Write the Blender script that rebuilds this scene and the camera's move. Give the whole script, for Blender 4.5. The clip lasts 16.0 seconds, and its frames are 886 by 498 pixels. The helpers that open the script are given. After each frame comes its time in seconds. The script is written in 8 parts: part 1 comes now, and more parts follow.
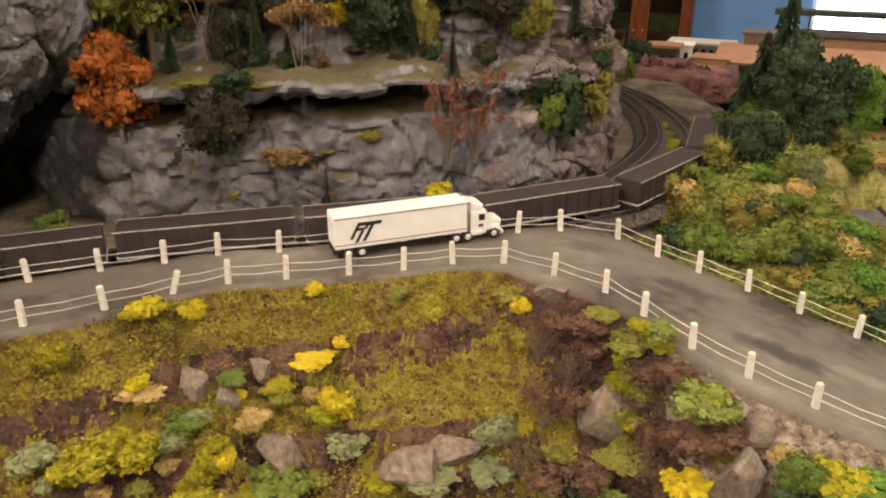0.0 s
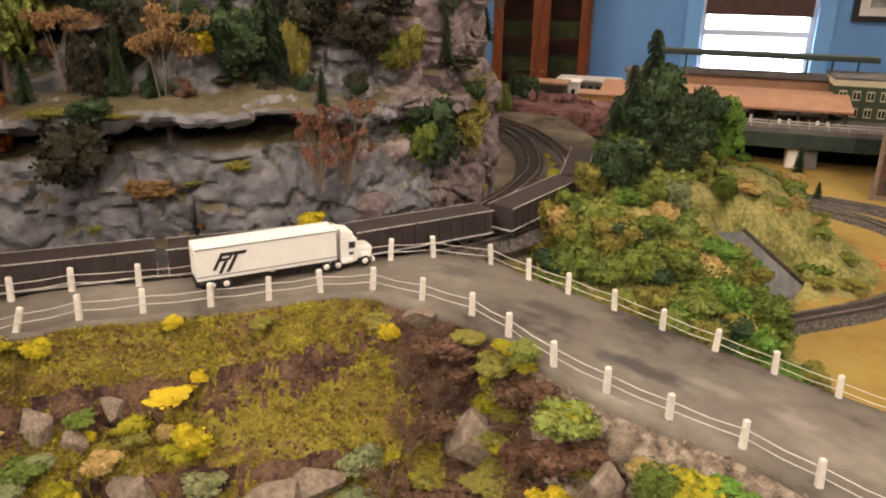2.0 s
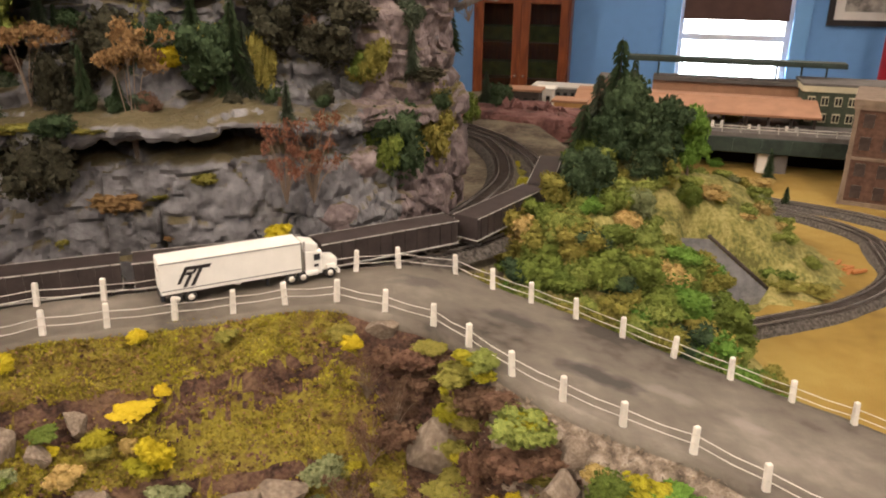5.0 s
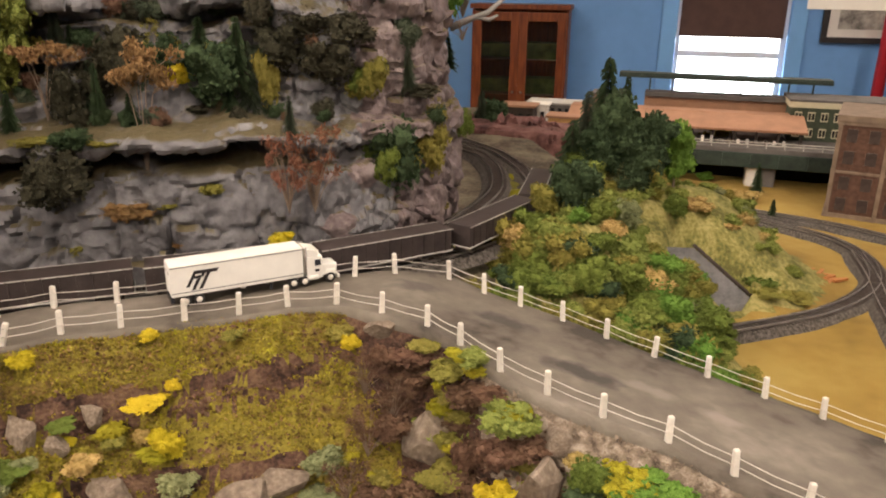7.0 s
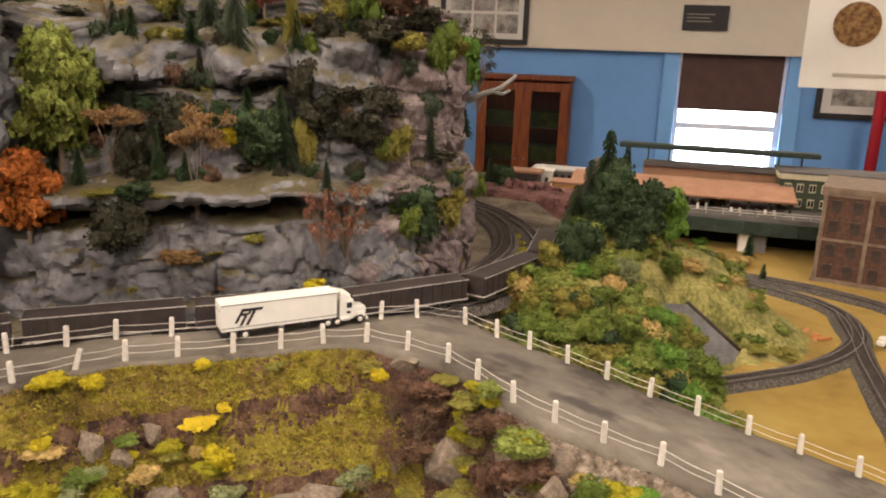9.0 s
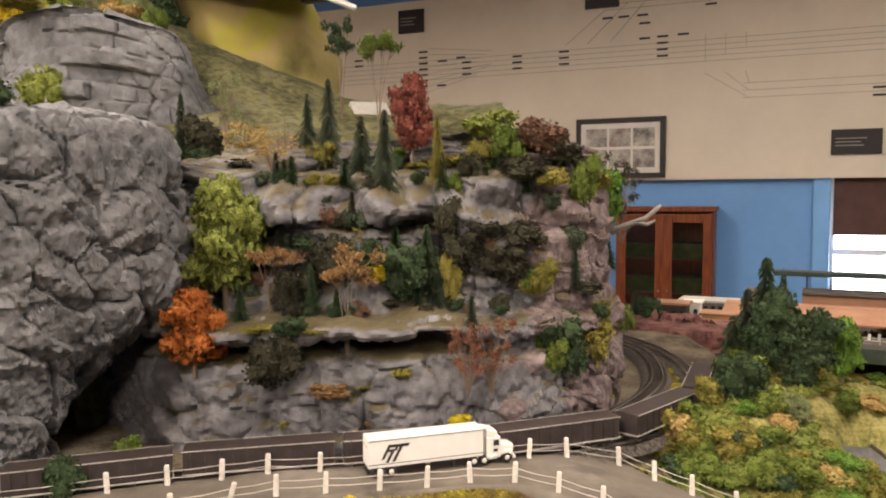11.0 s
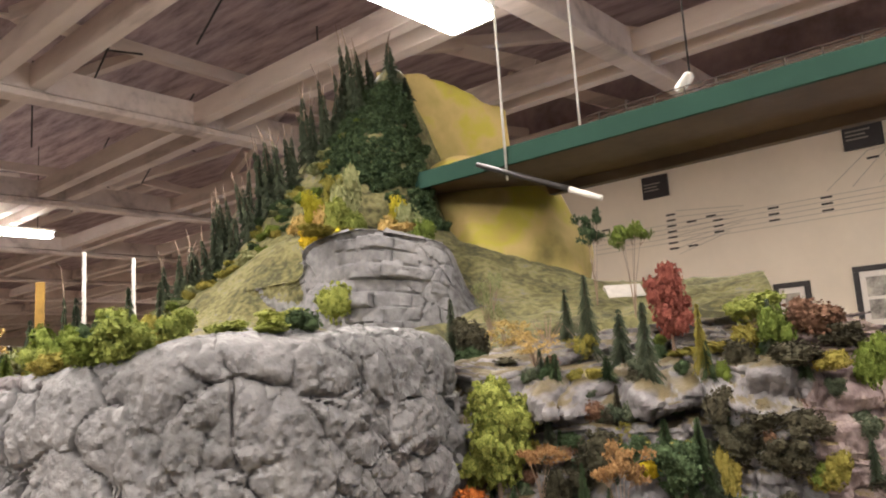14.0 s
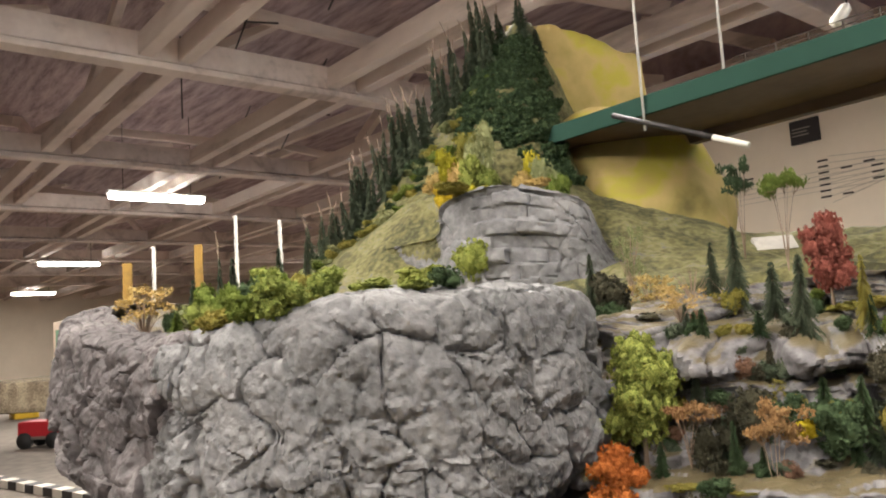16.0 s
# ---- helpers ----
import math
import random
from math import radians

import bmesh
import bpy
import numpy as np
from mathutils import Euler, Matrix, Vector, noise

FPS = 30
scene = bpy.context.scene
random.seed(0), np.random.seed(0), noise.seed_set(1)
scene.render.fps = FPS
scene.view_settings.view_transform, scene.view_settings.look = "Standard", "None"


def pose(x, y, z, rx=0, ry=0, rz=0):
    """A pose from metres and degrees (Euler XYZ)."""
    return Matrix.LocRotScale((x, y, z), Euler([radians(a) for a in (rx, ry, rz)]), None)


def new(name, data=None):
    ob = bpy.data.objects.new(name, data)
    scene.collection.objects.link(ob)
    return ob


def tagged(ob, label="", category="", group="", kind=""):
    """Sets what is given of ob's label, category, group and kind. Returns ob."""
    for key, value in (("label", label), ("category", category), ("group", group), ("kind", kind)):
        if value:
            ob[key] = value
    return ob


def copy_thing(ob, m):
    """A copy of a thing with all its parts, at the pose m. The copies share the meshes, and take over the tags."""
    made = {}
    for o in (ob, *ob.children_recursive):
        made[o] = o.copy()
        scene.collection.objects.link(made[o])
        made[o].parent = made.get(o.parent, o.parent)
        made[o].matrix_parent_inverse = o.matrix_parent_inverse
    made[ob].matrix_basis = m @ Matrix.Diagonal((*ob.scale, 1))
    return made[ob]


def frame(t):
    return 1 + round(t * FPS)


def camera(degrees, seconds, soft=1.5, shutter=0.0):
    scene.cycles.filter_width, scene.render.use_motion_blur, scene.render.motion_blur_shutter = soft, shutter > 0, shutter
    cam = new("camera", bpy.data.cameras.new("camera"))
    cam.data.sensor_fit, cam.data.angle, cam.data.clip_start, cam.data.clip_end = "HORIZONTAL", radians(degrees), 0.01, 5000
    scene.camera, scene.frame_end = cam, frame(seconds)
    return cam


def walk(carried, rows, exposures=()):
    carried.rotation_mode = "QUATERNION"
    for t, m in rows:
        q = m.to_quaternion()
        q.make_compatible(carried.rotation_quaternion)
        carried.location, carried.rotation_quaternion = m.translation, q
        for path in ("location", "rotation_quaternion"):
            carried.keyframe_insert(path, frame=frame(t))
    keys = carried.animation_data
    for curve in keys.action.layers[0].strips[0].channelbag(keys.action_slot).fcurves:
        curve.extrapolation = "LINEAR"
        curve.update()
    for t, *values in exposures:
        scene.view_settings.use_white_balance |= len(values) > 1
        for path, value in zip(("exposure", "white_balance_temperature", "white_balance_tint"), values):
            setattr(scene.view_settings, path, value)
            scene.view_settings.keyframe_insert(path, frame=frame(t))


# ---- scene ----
cam = camera(60.0, 16.0, soft=2.0)
PATH = [
    (0, -0.0176, 0.1386, 1.5380, 0.00, -23.52, 0.02),
    (0.5, -0.0121, 0.1381, 1.5259, 0.09, -22.37, -0.23),
    (1, 0.0099, 0.1379, 1.5256, -2.65, -21.71, 0.07),
    (1.5, 0.0230, 0.1379, 1.5291, -5.44, -21.02, 0.65),
    (2, 0.0239, 0.1368, 1.5254, -6.76, -20.48, 0.94),
    (2.5, 0.0271, 0.1362, 1.5279, -7.29, -20.64, 1.01),
    (3, 0.0347, 0.1346, 1.5302, -7.63, -20.50, 1.08),
    (3.5, 0.0399, 0.1343, 1.5366, -7.76, -20.77, 0.88),
    (4, 0.0372, 0.1277, 1.5343, -8.18, -20.19, 0.91),
    (4.5, 0.0424, 0.1271, 1.5350, -7.96, -20.18, 0.80),
    (7, 0.0417, 0.0831, 1.5413, -8.01, -19.01, 0.81),
    (7.5, 0.0254, 0.0387, 1.5482, -8.79, -17.94, 1.20),
    (8, 0.0122, 0.0100, 1.5517, -9.25, -17.03, 1.64),
    (10.5, 0.0041, -0.0124, 1.5549, -0.94, -7.35, 1.04),
    (11, 0.0000, 0.0000, 1.5500, 2.63, -4.37, -0.44),
    (11.5, -0.0010, -0.0044, 1.5566, 6.30, -1.72, -1.15),
    (12, -0.0024, -0.0121, 1.5635, 9.46, 0.51, -1.79),
    (12.5, -0.0015, -0.0212, 1.5718, 12.55, 2.83, -2.80),
    (13, -0.0034, -0.0308, 1.5818, 15.52, 5.38, -3.27),
    (13.5, 0.0017, -0.0407, 1.5874, 18.39, 7.68, -3.57),
    (14, 0.0010, -0.0440, 1.5898, 20.84, 8.68, -3.76),
    (14.5, 0.0002, -0.0442, 1.5893, 23.23, 8.44, -3.91),
    (15, -0.0008, -0.0446, 1.5903, 25.83, 7.67, -3.99),
    (15.5, -0.0031, -0.0480, 1.5896, 28.63, 6.87, -3.78),
    (16, -0.0093, -0.0498, 1.5899, 30.81, 6.08, -3.70),
]
EXPOSURE = 0.0
walk(cam, [(t, pose(x, y, z, 90 + pitch, 0, yaw) @ pose(0, 0, 0, 0, 0, roll)) for t, x, y, z, yaw, pitch, roll in PATH],
     [(0.0, EXPOSURE + 0.06, 7000, 10), (2.5, EXPOSURE + 0.06, 6750, 10), (8.2, EXPOSURE + 0.06, 6750, 10), (11.0, EXPOSURE + 0.35, 6600, 10), (12.5, EXPOSURE + 0.78, 6350, 10), (14.5, EXPOSURE + 0.78, 6250, 7), (16.0, EXPOSURE + 0.72, 6150, 4)])

# ---------------------------------------------------------------- world and light
world = bpy.data.worlds.new("sky")
scene.world = world
world.use_nodes = True
wn = world.node_tree.nodes
sky = wn.new("ShaderNodeTexSky")
sky.sky_type, sky.sun_disc, sky.sun_elevation, sky.sun_rotation = "NISHITA", False, radians(35), radians(200)
world.node_tree.links.new(sky.outputs[0], wn["Background"].inputs[0])
wn["Background"].inputs[1].default_value = 0.12

# the room: u runs along the far wall, n towards it
ROOM = pose(0.07, -0.02, 0, 0, 0, -20)


def room(u, n, z, rx=0, ry=0, rz=0):
    return ROOM @ pose(u, n, z, rx, ry, rz)


def area(name, m, w, h, power, colour=(1.0, 0.885, 0.785)):
    lamp = bpy.data.lights.new(name, "AREA")
    lamp.shape, lamp.size, lamp.size_y, lamp.energy, lamp.color = "RECTANGLE", w, h, power, colour
    ob = new(name, lamp)
    ob.matrix_world = m
    return ob


# ---------------------------------------------------------------- materials
def mat(name, stops, scale=30.0, detail=6.0, rough=0.85, bump=0.3, bump_scale=None, metal=0.0, spread=0.0, stretch=(1, 1, 1), fine=0.35, spec=0.3, top=None):
    """Mottled surface: noise at two scales picks from stops [(position, colour)]; spread varies whole objects; top: a second colour on upward faces."""
    m = bpy.data.materials.new(name)
    m.use_nodes = True
    nt, ns = m.node_tree.links, m.node_tree.nodes
    b = ns["Principled BSDF"]
    b.inputs["Roughness"].default_value, b.inputs["Metallic"].default_value = rough, metal
    b.inputs["Specular IOR Level"].default_value = spec
    co = ns.new("ShaderNodeTexCoord")
    mp = ns.new("ShaderNodeMapping")
    mp.inputs["Scale"].default_value = stretch
    nt.new(co.outputs["Object"], mp.inputs[0])
    a, f = ns.new("ShaderNodeTexNoise"), ns.new("ShaderNodeTexNoise")
    a.inputs["Scale"].default_value, a.inputs["Detail"].default_value = scale, detail
    f.inputs["Scale"].default_value, f.inputs["Detail"].default_value = scale * 7.3, 4
    nt.new(mp.outputs[0], a.inputs[0]), nt.new(mp.outputs[0], f.inputs[0])
    mix = ns.new("ShaderNodeMath")
    mix.operation = "MULTIPLY_ADD"
    sub = ns.new("ShaderNodeMath")
    sub.operation = "SUBTRACT"
    sub.inputs[1].default_value = 0.5
    nt.new(f.outputs[0], sub.inputs[0])
    nt.new(sub.outputs[0], mix.inputs[0])
    mix.inputs[1].default_value = fine
    nt.new(a.outputs[0], mix.inputs[2])
    ramp = ns.new("ShaderNodeValToRGB")
    nt.new(mix.outputs[0], ramp.inputs[0])
    els = ramp.color_ramp.elements
    while len(els) < len(stops):
        els.new(0.5)
    for e, (p, c) in zip(els, stops):
        e.position, e.color = p, (*c, 1)
    out = ramp.outputs[0]
    if top:
        geo, sep, rng, mx = ns.new("ShaderNodeNewGeometry"), ns.new("ShaderNodeSeparateXYZ"), ns.new("ShaderNodeMapRange"), ns.new("ShaderNodeMix")
        nt.new(geo.outputs["Normal"], sep.inputs[0])
        add = ns.new("ShaderNodeMath")
        add.operation = "MULTIPLY_ADD"
        nt.new(a.outputs[0], add.inputs[0])
        add.inputs[1].default_value = 1.1
        nt.new(sep.outputs[2], add.inputs[2])
        nt.new(add.outputs[0], rng.inputs[0])
        rng.inputs[1].default_value, rng.inputs[2].default_value = top[1], top[1] + 0.2
        mx.data_type = "RGBA"
        nt.new(rng.outputs[0], mx.inputs[0])
        nt.new(out, mx.inputs[6])
        mx.inputs[7].default_value = (*top[0], 1)
        out = mx.outputs[2]
    if spread:
        info, hsv, r2 = ns.new("ShaderNodeObjectInfo"), ns.new("ShaderNodeHueSaturation"), ns.new("ShaderNodeMapRange")
        nt.new(info.outputs["Random"], r2.inputs[0])
        r2.inputs[3].default_value, r2.inputs[4].default_value = 1 - spread, 1 + spread
        nt.new(r2.outputs[0], hsv.inputs["Value"])
        r3 = ns.new("ShaderNodeMapRange")
        nt.new(info.outputs["Random"], r3.inputs[0])
        r3.inputs[3].default_value, r3.inputs[4].default_value = 0.5 + spread * 0.06, 0.5 - spread * 0.06
        nt.new(r3.outputs[0], hsv.inputs["Hue"])
        nt.new(out, hsv.inputs["Color"])
        out = hsv.outputs[0]
    nt.new(out, b.inputs["Base Color"])
    if bump:
        bn = ns.new("ShaderNodeBump")
        bn.inputs["Strength"].default_value, bn.inputs["Distance"].default_value = bump, 0.004
        if bump_scale:
            g = ns.new("ShaderNodeTexNoise")
            g.inputs["Scale"].default_value, g.inputs["Detail"].default_value = bump_scale, 8
            nt.new(mp.outputs[0], g.inputs[0])
            nt.new(g.outputs[0], bn.inputs["Height"])
        else:
            nt.new(mix.outputs[0], bn.inputs["Height"])
        nt.new(bn.outputs[0], b.inputs["Normal"])
    return m


def glow(name, colour, strength):
    m = bpy.data.materials.new(name)
    m.use_nodes = True
    b = m.node_tree.nodes["Principled BSDF"]
    b.inputs["Emission Color"].default_value, b.inputs["Emission Strength"].default_value = (*colour, 1), strength
    b.inputs["Base Color"].default_value = (*colour, 1)
    return m


def leaf(name, dark, mid, light, spread=0.12):
    m = mat(name, [(0.3, dark), (0.5, mid), (0.7, light)], 60, 4, 0.9, 0.0, spread=spread, fine=0.9, spec=0.1)
    return m


def two(name, c, k=0.25, **kw):
    """A painted or plain surface: one colour with slight mottling."""
    return mat(name, [(0.3, tuple(v * (1 - k) for v in c)), (0.7, tuple(min(1, v * (1 + k)) for v in c))], **kw)


# darker copy of the grey rock: shade put into the colour
ROCK_SHADED = mat("shaded_end_rock", [(0.25, (0.04, 0.034, 0.034)), (0.45, (0.07, 0.06, 0.06)), (0.6, (0.095, 0.082, 0.082)), (0.8, (0.16, 0.14, 0.138))], 7, 9, 0.75, 0.35, 300, fine=1.0)
ROCK = mat("grey_rock", [(0.27, (0.083, 0.08, 0.08)), (0.43, (0.128, 0.123, 0.123)), (0.58, (0.158, 0.151, 0.15)), (0.76, (0.21, 0.202, 0.199))], 8, 9, 0.7, 0.8, 170, fine=0.9, spec=0.45)
ROCK_DARK = mat("dark_ledge_rock", [(0.25, (0.06, 0.055, 0.057)), (0.45, (0.125, 0.115, 0.117)), (0.6, (0.16, 0.149, 0.152)), (0.8, (0.23, 0.215, 0.215))], 9, 9, 0.62, 0.5, 240, fine=1.0, spec=0.5, top=((0.095, 0.073, 0.034), 1.2))
ROCK_BED = mat("bedded_grey_rock", [(0.25, (0.072, 0.07, 0.073)), (0.5, (0.145, 0.14, 0.143)), (0.75, (0.22, 0.212, 0.213))], 9, 8, 0.85, 0.4, 200, fine=0.6)
ROCK_PINK = mat("pinkish_rock", [(0.25, (0.085, 0.06, 0.057)), (0.45, (0.155, 0.114, 0.109)), (0.6, (0.205, 0.155, 0.147)), (0.8, (0.31, 0.245, 0.228))], 9, 9, 0.75, 0.5, 240, fine=1.0, top=((0.115, 0.085, 0.035), 1.35))
ROCK_TAN = mat("tan_rock", [(0.3, (0.13, 0.095, 0.07)), (0.5, (0.21, 0.158, 0.115)), (0.7, (0.30, 0.238, 0.18))], 9, 8, 0.9, 0.35, 200, fine=0.3)
ASPHALT = mat("worn_road", [(0.31, (0.06, 0.048, 0.039)), (0.43, (0.130, 0.107, 0.084)), (0.56, (0.162, 0.135, 0.107)), (0.7, (0.23, 0.194, 0.156))], 8, 9, 0.85, 0.25, 300)
def stained(m, spots, dark):
    """Adds tar stains with frayed edges, each (x, y, radius along x, radius along y, turn), to a material."""
    ns, nt = m.node_tree.nodes, m.node_tree.links
    b = ns["Principled BSDF"]
    old = b.inputs["Base Color"].links[0].from_socket
    co, fray = ns.new("ShaderNodeTexCoord"), ns.new("ShaderNodeTexNoise")
    fray.inputs["Scale"].default_value, fray.inputs["Detail"].default_value = 55, 6
    nt.new(co.outputs["Object"], fray.inputs[0])
    for x, y, rx, ry, turn, amount in spots:
        mp, ln, add, rng, mx = ns.new("ShaderNodeMapping"), ns.new("ShaderNodeVectorMath"), ns.new("ShaderNodeMath"), ns.new("ShaderNodeMapRange"), ns.new("ShaderNodeMix")
        mp.vector_type = "TEXTURE"
        mp.inputs["Location"].default_value, mp.inputs["Rotation"].default_value, mp.inputs["Scale"].default_value = (x, y, 1.23), (0, 0, radians(turn)), (rx, ry, 1)
        nt.new(co.outputs["Object"], mp.inputs[0])
        ln.operation = "LENGTH"
        nt.new(mp.outputs[0], ln.inputs[0])
        add.operation = "MULTIPLY_ADD"
        nt.new(fray.outputs[0], add.inputs[0])
        add.inputs[1].default_value = 1.6
        nt.new(ln.outputs["Value"], add.inputs[2])
        rng.inputs[1].default_value, rng.inputs[2].default_value, rng.inputs[3].default_value, rng.inputs[4].default_value = 1.35, 1.95, amount, 0.0
        nt.new(add.outputs[0], rng.inputs[0])
        mx.data_type = "RGBA"
        nt.new(rng.outputs[0], mx.inputs[0])
        nt.new(old, mx.inputs[6])
        mx.inputs[7].default_value = (*dark, 1)
        old = mx.outputs[2]
    nt.new(old, b.inputs["Base Color"])


stained(ASPHALT, ((0.194, 0.742, 0.034, 0.016, -36, 0.85), (0.245, 0.648, 0.036, 0.016, -30, 0.95), (0.115, 0.80, 0.03, 0.014, 0, 0.5)), (0.06, 0.052, 0.045))
stained(ASPHALT, ((0.30, 0.635, 0.022, 0.012, -30, 0.35), (0.345, 0.60, 0.02, 0.01, -30, 0.3)), (0.34, 0.30, 0.26))
SHOULDER = mat("gravel_bank", [(0.3, (0.07, 0.05, 0.036)), (0.5, (0.21, 0.158, 0.115)), (0.7, (0.38, 0.31, 0.245))], 120, 6, 0.95, 0.8, 250)
TURF = mat("autumn_turf", [(0.25, (0.09, 0.055, 0.022)), (0.4, (0.16, 0.105, 0.025)), (0.52, (0.20, 0.155, 0.025)), (0.64, (0.25, 0.205, 0.028)), (0.8, (0.18, 0.12, 0.032))], 16, 8, 1.0, 1.0, 350, fine=0.9)
BROWN = mat("brown_scrub", [(0.3, (0.035, 0.018, 0.013)), (0.5, (0.10, 0.052, 0.035)), (0.7, (0.17, 0.10, 0.06))], 40, 6, 1.0, 1.0, 350, fine=0.7)
GROUND = mat("brown_ground", [(0.3, (0.06, 0.045, 0.03)), (0.5, (0.14, 0.11, 0.075)), (0.7, (0.22, 0.18, 0.12))], 20, 6, 1.0, 0.6, 300, fine=0.6)
FIELD = mat("ochre_field", [(0.3, (0.19, 0.115, 0.025)), (0.5, (0.28, 0.175, 0.04)), (0.7, (0.34, 0.23, 0.06))], 5, 6, 1.0, 0.4, 400, fine=0.3)
HILLSIDE = mat("scrubby_hill", [(0.3, (0.11, 0.105, 0.028)), (0.5, (0.23, 0.205, 0.06)), (0.7, (0.36, 0.30, 0.11))], 22, 8, 1.0, 0.9, 300, fine=0.9)
MOSS = mat("painted_green_hill", [(0.3, (0.045, 0.042, 0.02)), (0.44, (0.088, 0.083, 0.034)), (0.56, (0.13, 0.12, 0.05)), (0.66, (0.165, 0.148, 0.068)), (0.78, (0.125, 0.115, 0.095))], 9, 9, 0.95, 0.9, 130, fine=0.9)
# tan and yellow green paint; the darkest olive is shading put into the colour
OLIVE = mat("painted_plaster_shell", [(0.3, (0.15, 0.12, 0.04)), (0.42, (0.33, 0.26, 0.085)), (0.52, (0.42, 0.31, 0.12)), (0.6, (0.38, 0.33, 0.05)), (0.75, (0.34, 0.23, 0.09))], 4.5, 4, 0.8, 0.25, 40, fine=0.12)
BALLAST = mat("dark_ballast", [(0.3, (0.035, 0.028, 0.024)), (0.5, (0.09, 0.075, 0.062)), (0.7, (0.17, 0.145, 0.125))], 250, 4, 0.95, 0.9, 500, fine=0.5)
TIE = two("weathered_tie", (0.05, 0.037, 0.03), scale=80, rough=0.9)
RAIL = two("worn_rail", (0.33, 0.29, 0.26), scale=60, rough=0.35, metal=0.7, bump=0.05)
WHITE = two("white_post_paint", (0.72, 0.66, 0.58), 0.1, scale=90, rough=0.6, bump=0.15)
WIRE = two("white_thread", (0.62, 0.56, 0.49), 0.1, scale=90, rough=0.7, bump=0)
BARK = two("pale_bark", (0.23, 0.165, 0.12), scale=90, rough=0.9)
BARK_DARK = two("dark_bark", (0.075, 0.05, 0.035), scale=90, rough=0.9)
CREAM = two("cream_board", (0.72, 0.62, 0.50), 0.04, scale=2.0, rough=0.75, bump=0.04)
BLUE = two("blue_wall_paint", (0.165, 0.345, 0.65), 0.06, scale=2.0, rough=0.6, bump=0.04)
BEAM = mat("whitewashed_timber", [(0.3, (0.42, 0.34, 0.30)), (0.45, (0.66, 0.55, 0.49)), (0.7, (0.78, 0.67, 0.60))], 2.2, 8, 0.8, 0.2, 20, stretch=(0.25, 1, 1))
BOARDS = mat("ceiling_boards", [(0.3, (0.235, 0.17, 0.172)), (0.5, (0.41, 0.31, 0.312)), (0.7, (0.55, 0.43, 0.432))], 1.6, 6, 0.85, 0.2, 12, stretch=(1, 6, 1))
FLOORING = two("grey_carpet", (0.21, 0.18, 0.155), 0.2, scale=6, rough=0.95)

LIME = leaf("lime_leaves", (0.06, 0.075, 0.014), (0.17, 0.195, 0.042), (0.32, 0.34, 0.095))
YELLOW = leaf("yellow_leaves", (0.26, 0.19, 0.01), (0.50, 0.38, 0.02), (0.62, 0.50, 0.05))
GOLD = leaf("golden_leaves", (0.20, 0.13, 0.04), (0.36, 0.25, 0.085), (0.50, 0.38, 0.16))
ORANGE = leaf("orange_leaves", (0.15, 0.032, 0.01), (0.36, 0.09, 0.022), (0.50, 0.165, 0.05))
RUST = leaf("rust_leaves", (0.10, 0.05, 0.022), (0.23, 0.125, 0.055), (0.34, 0.21, 0.095))
RUSSET = leaf("russet_twigs", (0.09, 0.035, 0.022), (0.20, 0.082, 0.05), (0.33, 0.165, 0.11))
RED = leaf("red_leaves", (0.08, 0.02, 0.016), (0.18, 0.045, 0.036), (0.31, 0.115, 0.09))
GREEN = leaf("green_leaves", (0.04, 0.055, 0.01), (0.105, 0.14, 0.025), (0.20, 0.23, 0.055))
BRIGHT = leaf("bright_green_leaves", (0.04, 0.082, 0.014), (0.098, 0.19, 0.028), (0.185, 0.295, 0.06))
DEEP = leaf("deep_green_leaves", (0.015, 0.026, 0.013), (0.038, 0.06, 0.027), (0.082, 0.11, 0.05))
CHART = leaf("mustard_green_leaves", (0.12, 0.10, 0.01), (0.27, 0.24, 0.015), (0.42, 0.38, 0.04))
FOAM = leaf("mustard_foam", (0.10, 0.072, 0.016), (0.195, 0.155, 0.022), (0.31, 0.26, 0.035))
OLIVEL = leaf("olive_leaves", (0.07, 0.064, 0.015), (0.19, 0.165, 0.034), (0.34, 0.29, 0.075))
SAGE = leaf("sage_leaves", (0.08, 0.09, 0.04), (0.19, 0.20, 0.09), (0.31, 0.315, 0.16))
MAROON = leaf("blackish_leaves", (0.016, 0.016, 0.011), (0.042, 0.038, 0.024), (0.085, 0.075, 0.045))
NEEDLE = leaf("dark_needles", (0.024, 0.034, 0.022), (0.058, 0.072, 0.045), (0.125, 0.135, 0.085))
BROWNL = leaf("brown_leaves", (0.05, 0.026, 0.016), (0.13, 0.07, 0.045), (0.20, 0.12, 0.075))


# ---------------------------------------------------------------- mesh helpers
def solid(name, verts, faces, material, smooth=False):
    me = bpy.data.meshes.new(name)
    me.from_pydata([tuple(map(float, v)) for v in verts], [], [tuple(map(int, f)) for f in faces])
    if smooth:
        me.polygons.foreach_set("use_smooth", [True] * len(me.polygons))
    me.materials.append(material)
    me.update()
    return me


def bm_mesh(name, bm, material, smooth=False):
    me = bpy.data.meshes.new(name)
    bmesh.ops.recalc_face_normals(bm, faces=bm.faces)
    bm.to_mesh(me)
    bm.free()
    if smooth:
        me.polygons.foreach_set("use_smooth", [True] * len(me.polygons))
    me.materials.append(material)
    return me


def part(name, data, parent, label="", m=None):
    """Links a mesh as one object under a thing or a part."""
    ob = new(name, data)
    ob.parent = parent
    if m is not None:
        ob.matrix_local = m
    if label:
        ob["label"] = label
    return ob


def thing(name, label, category, m=None, data=None, group="", kind=""):
    ob = new(name, data)
    if m is not None:
        ob.matrix_world = m
    return tagged(ob, label, category, group, kind)


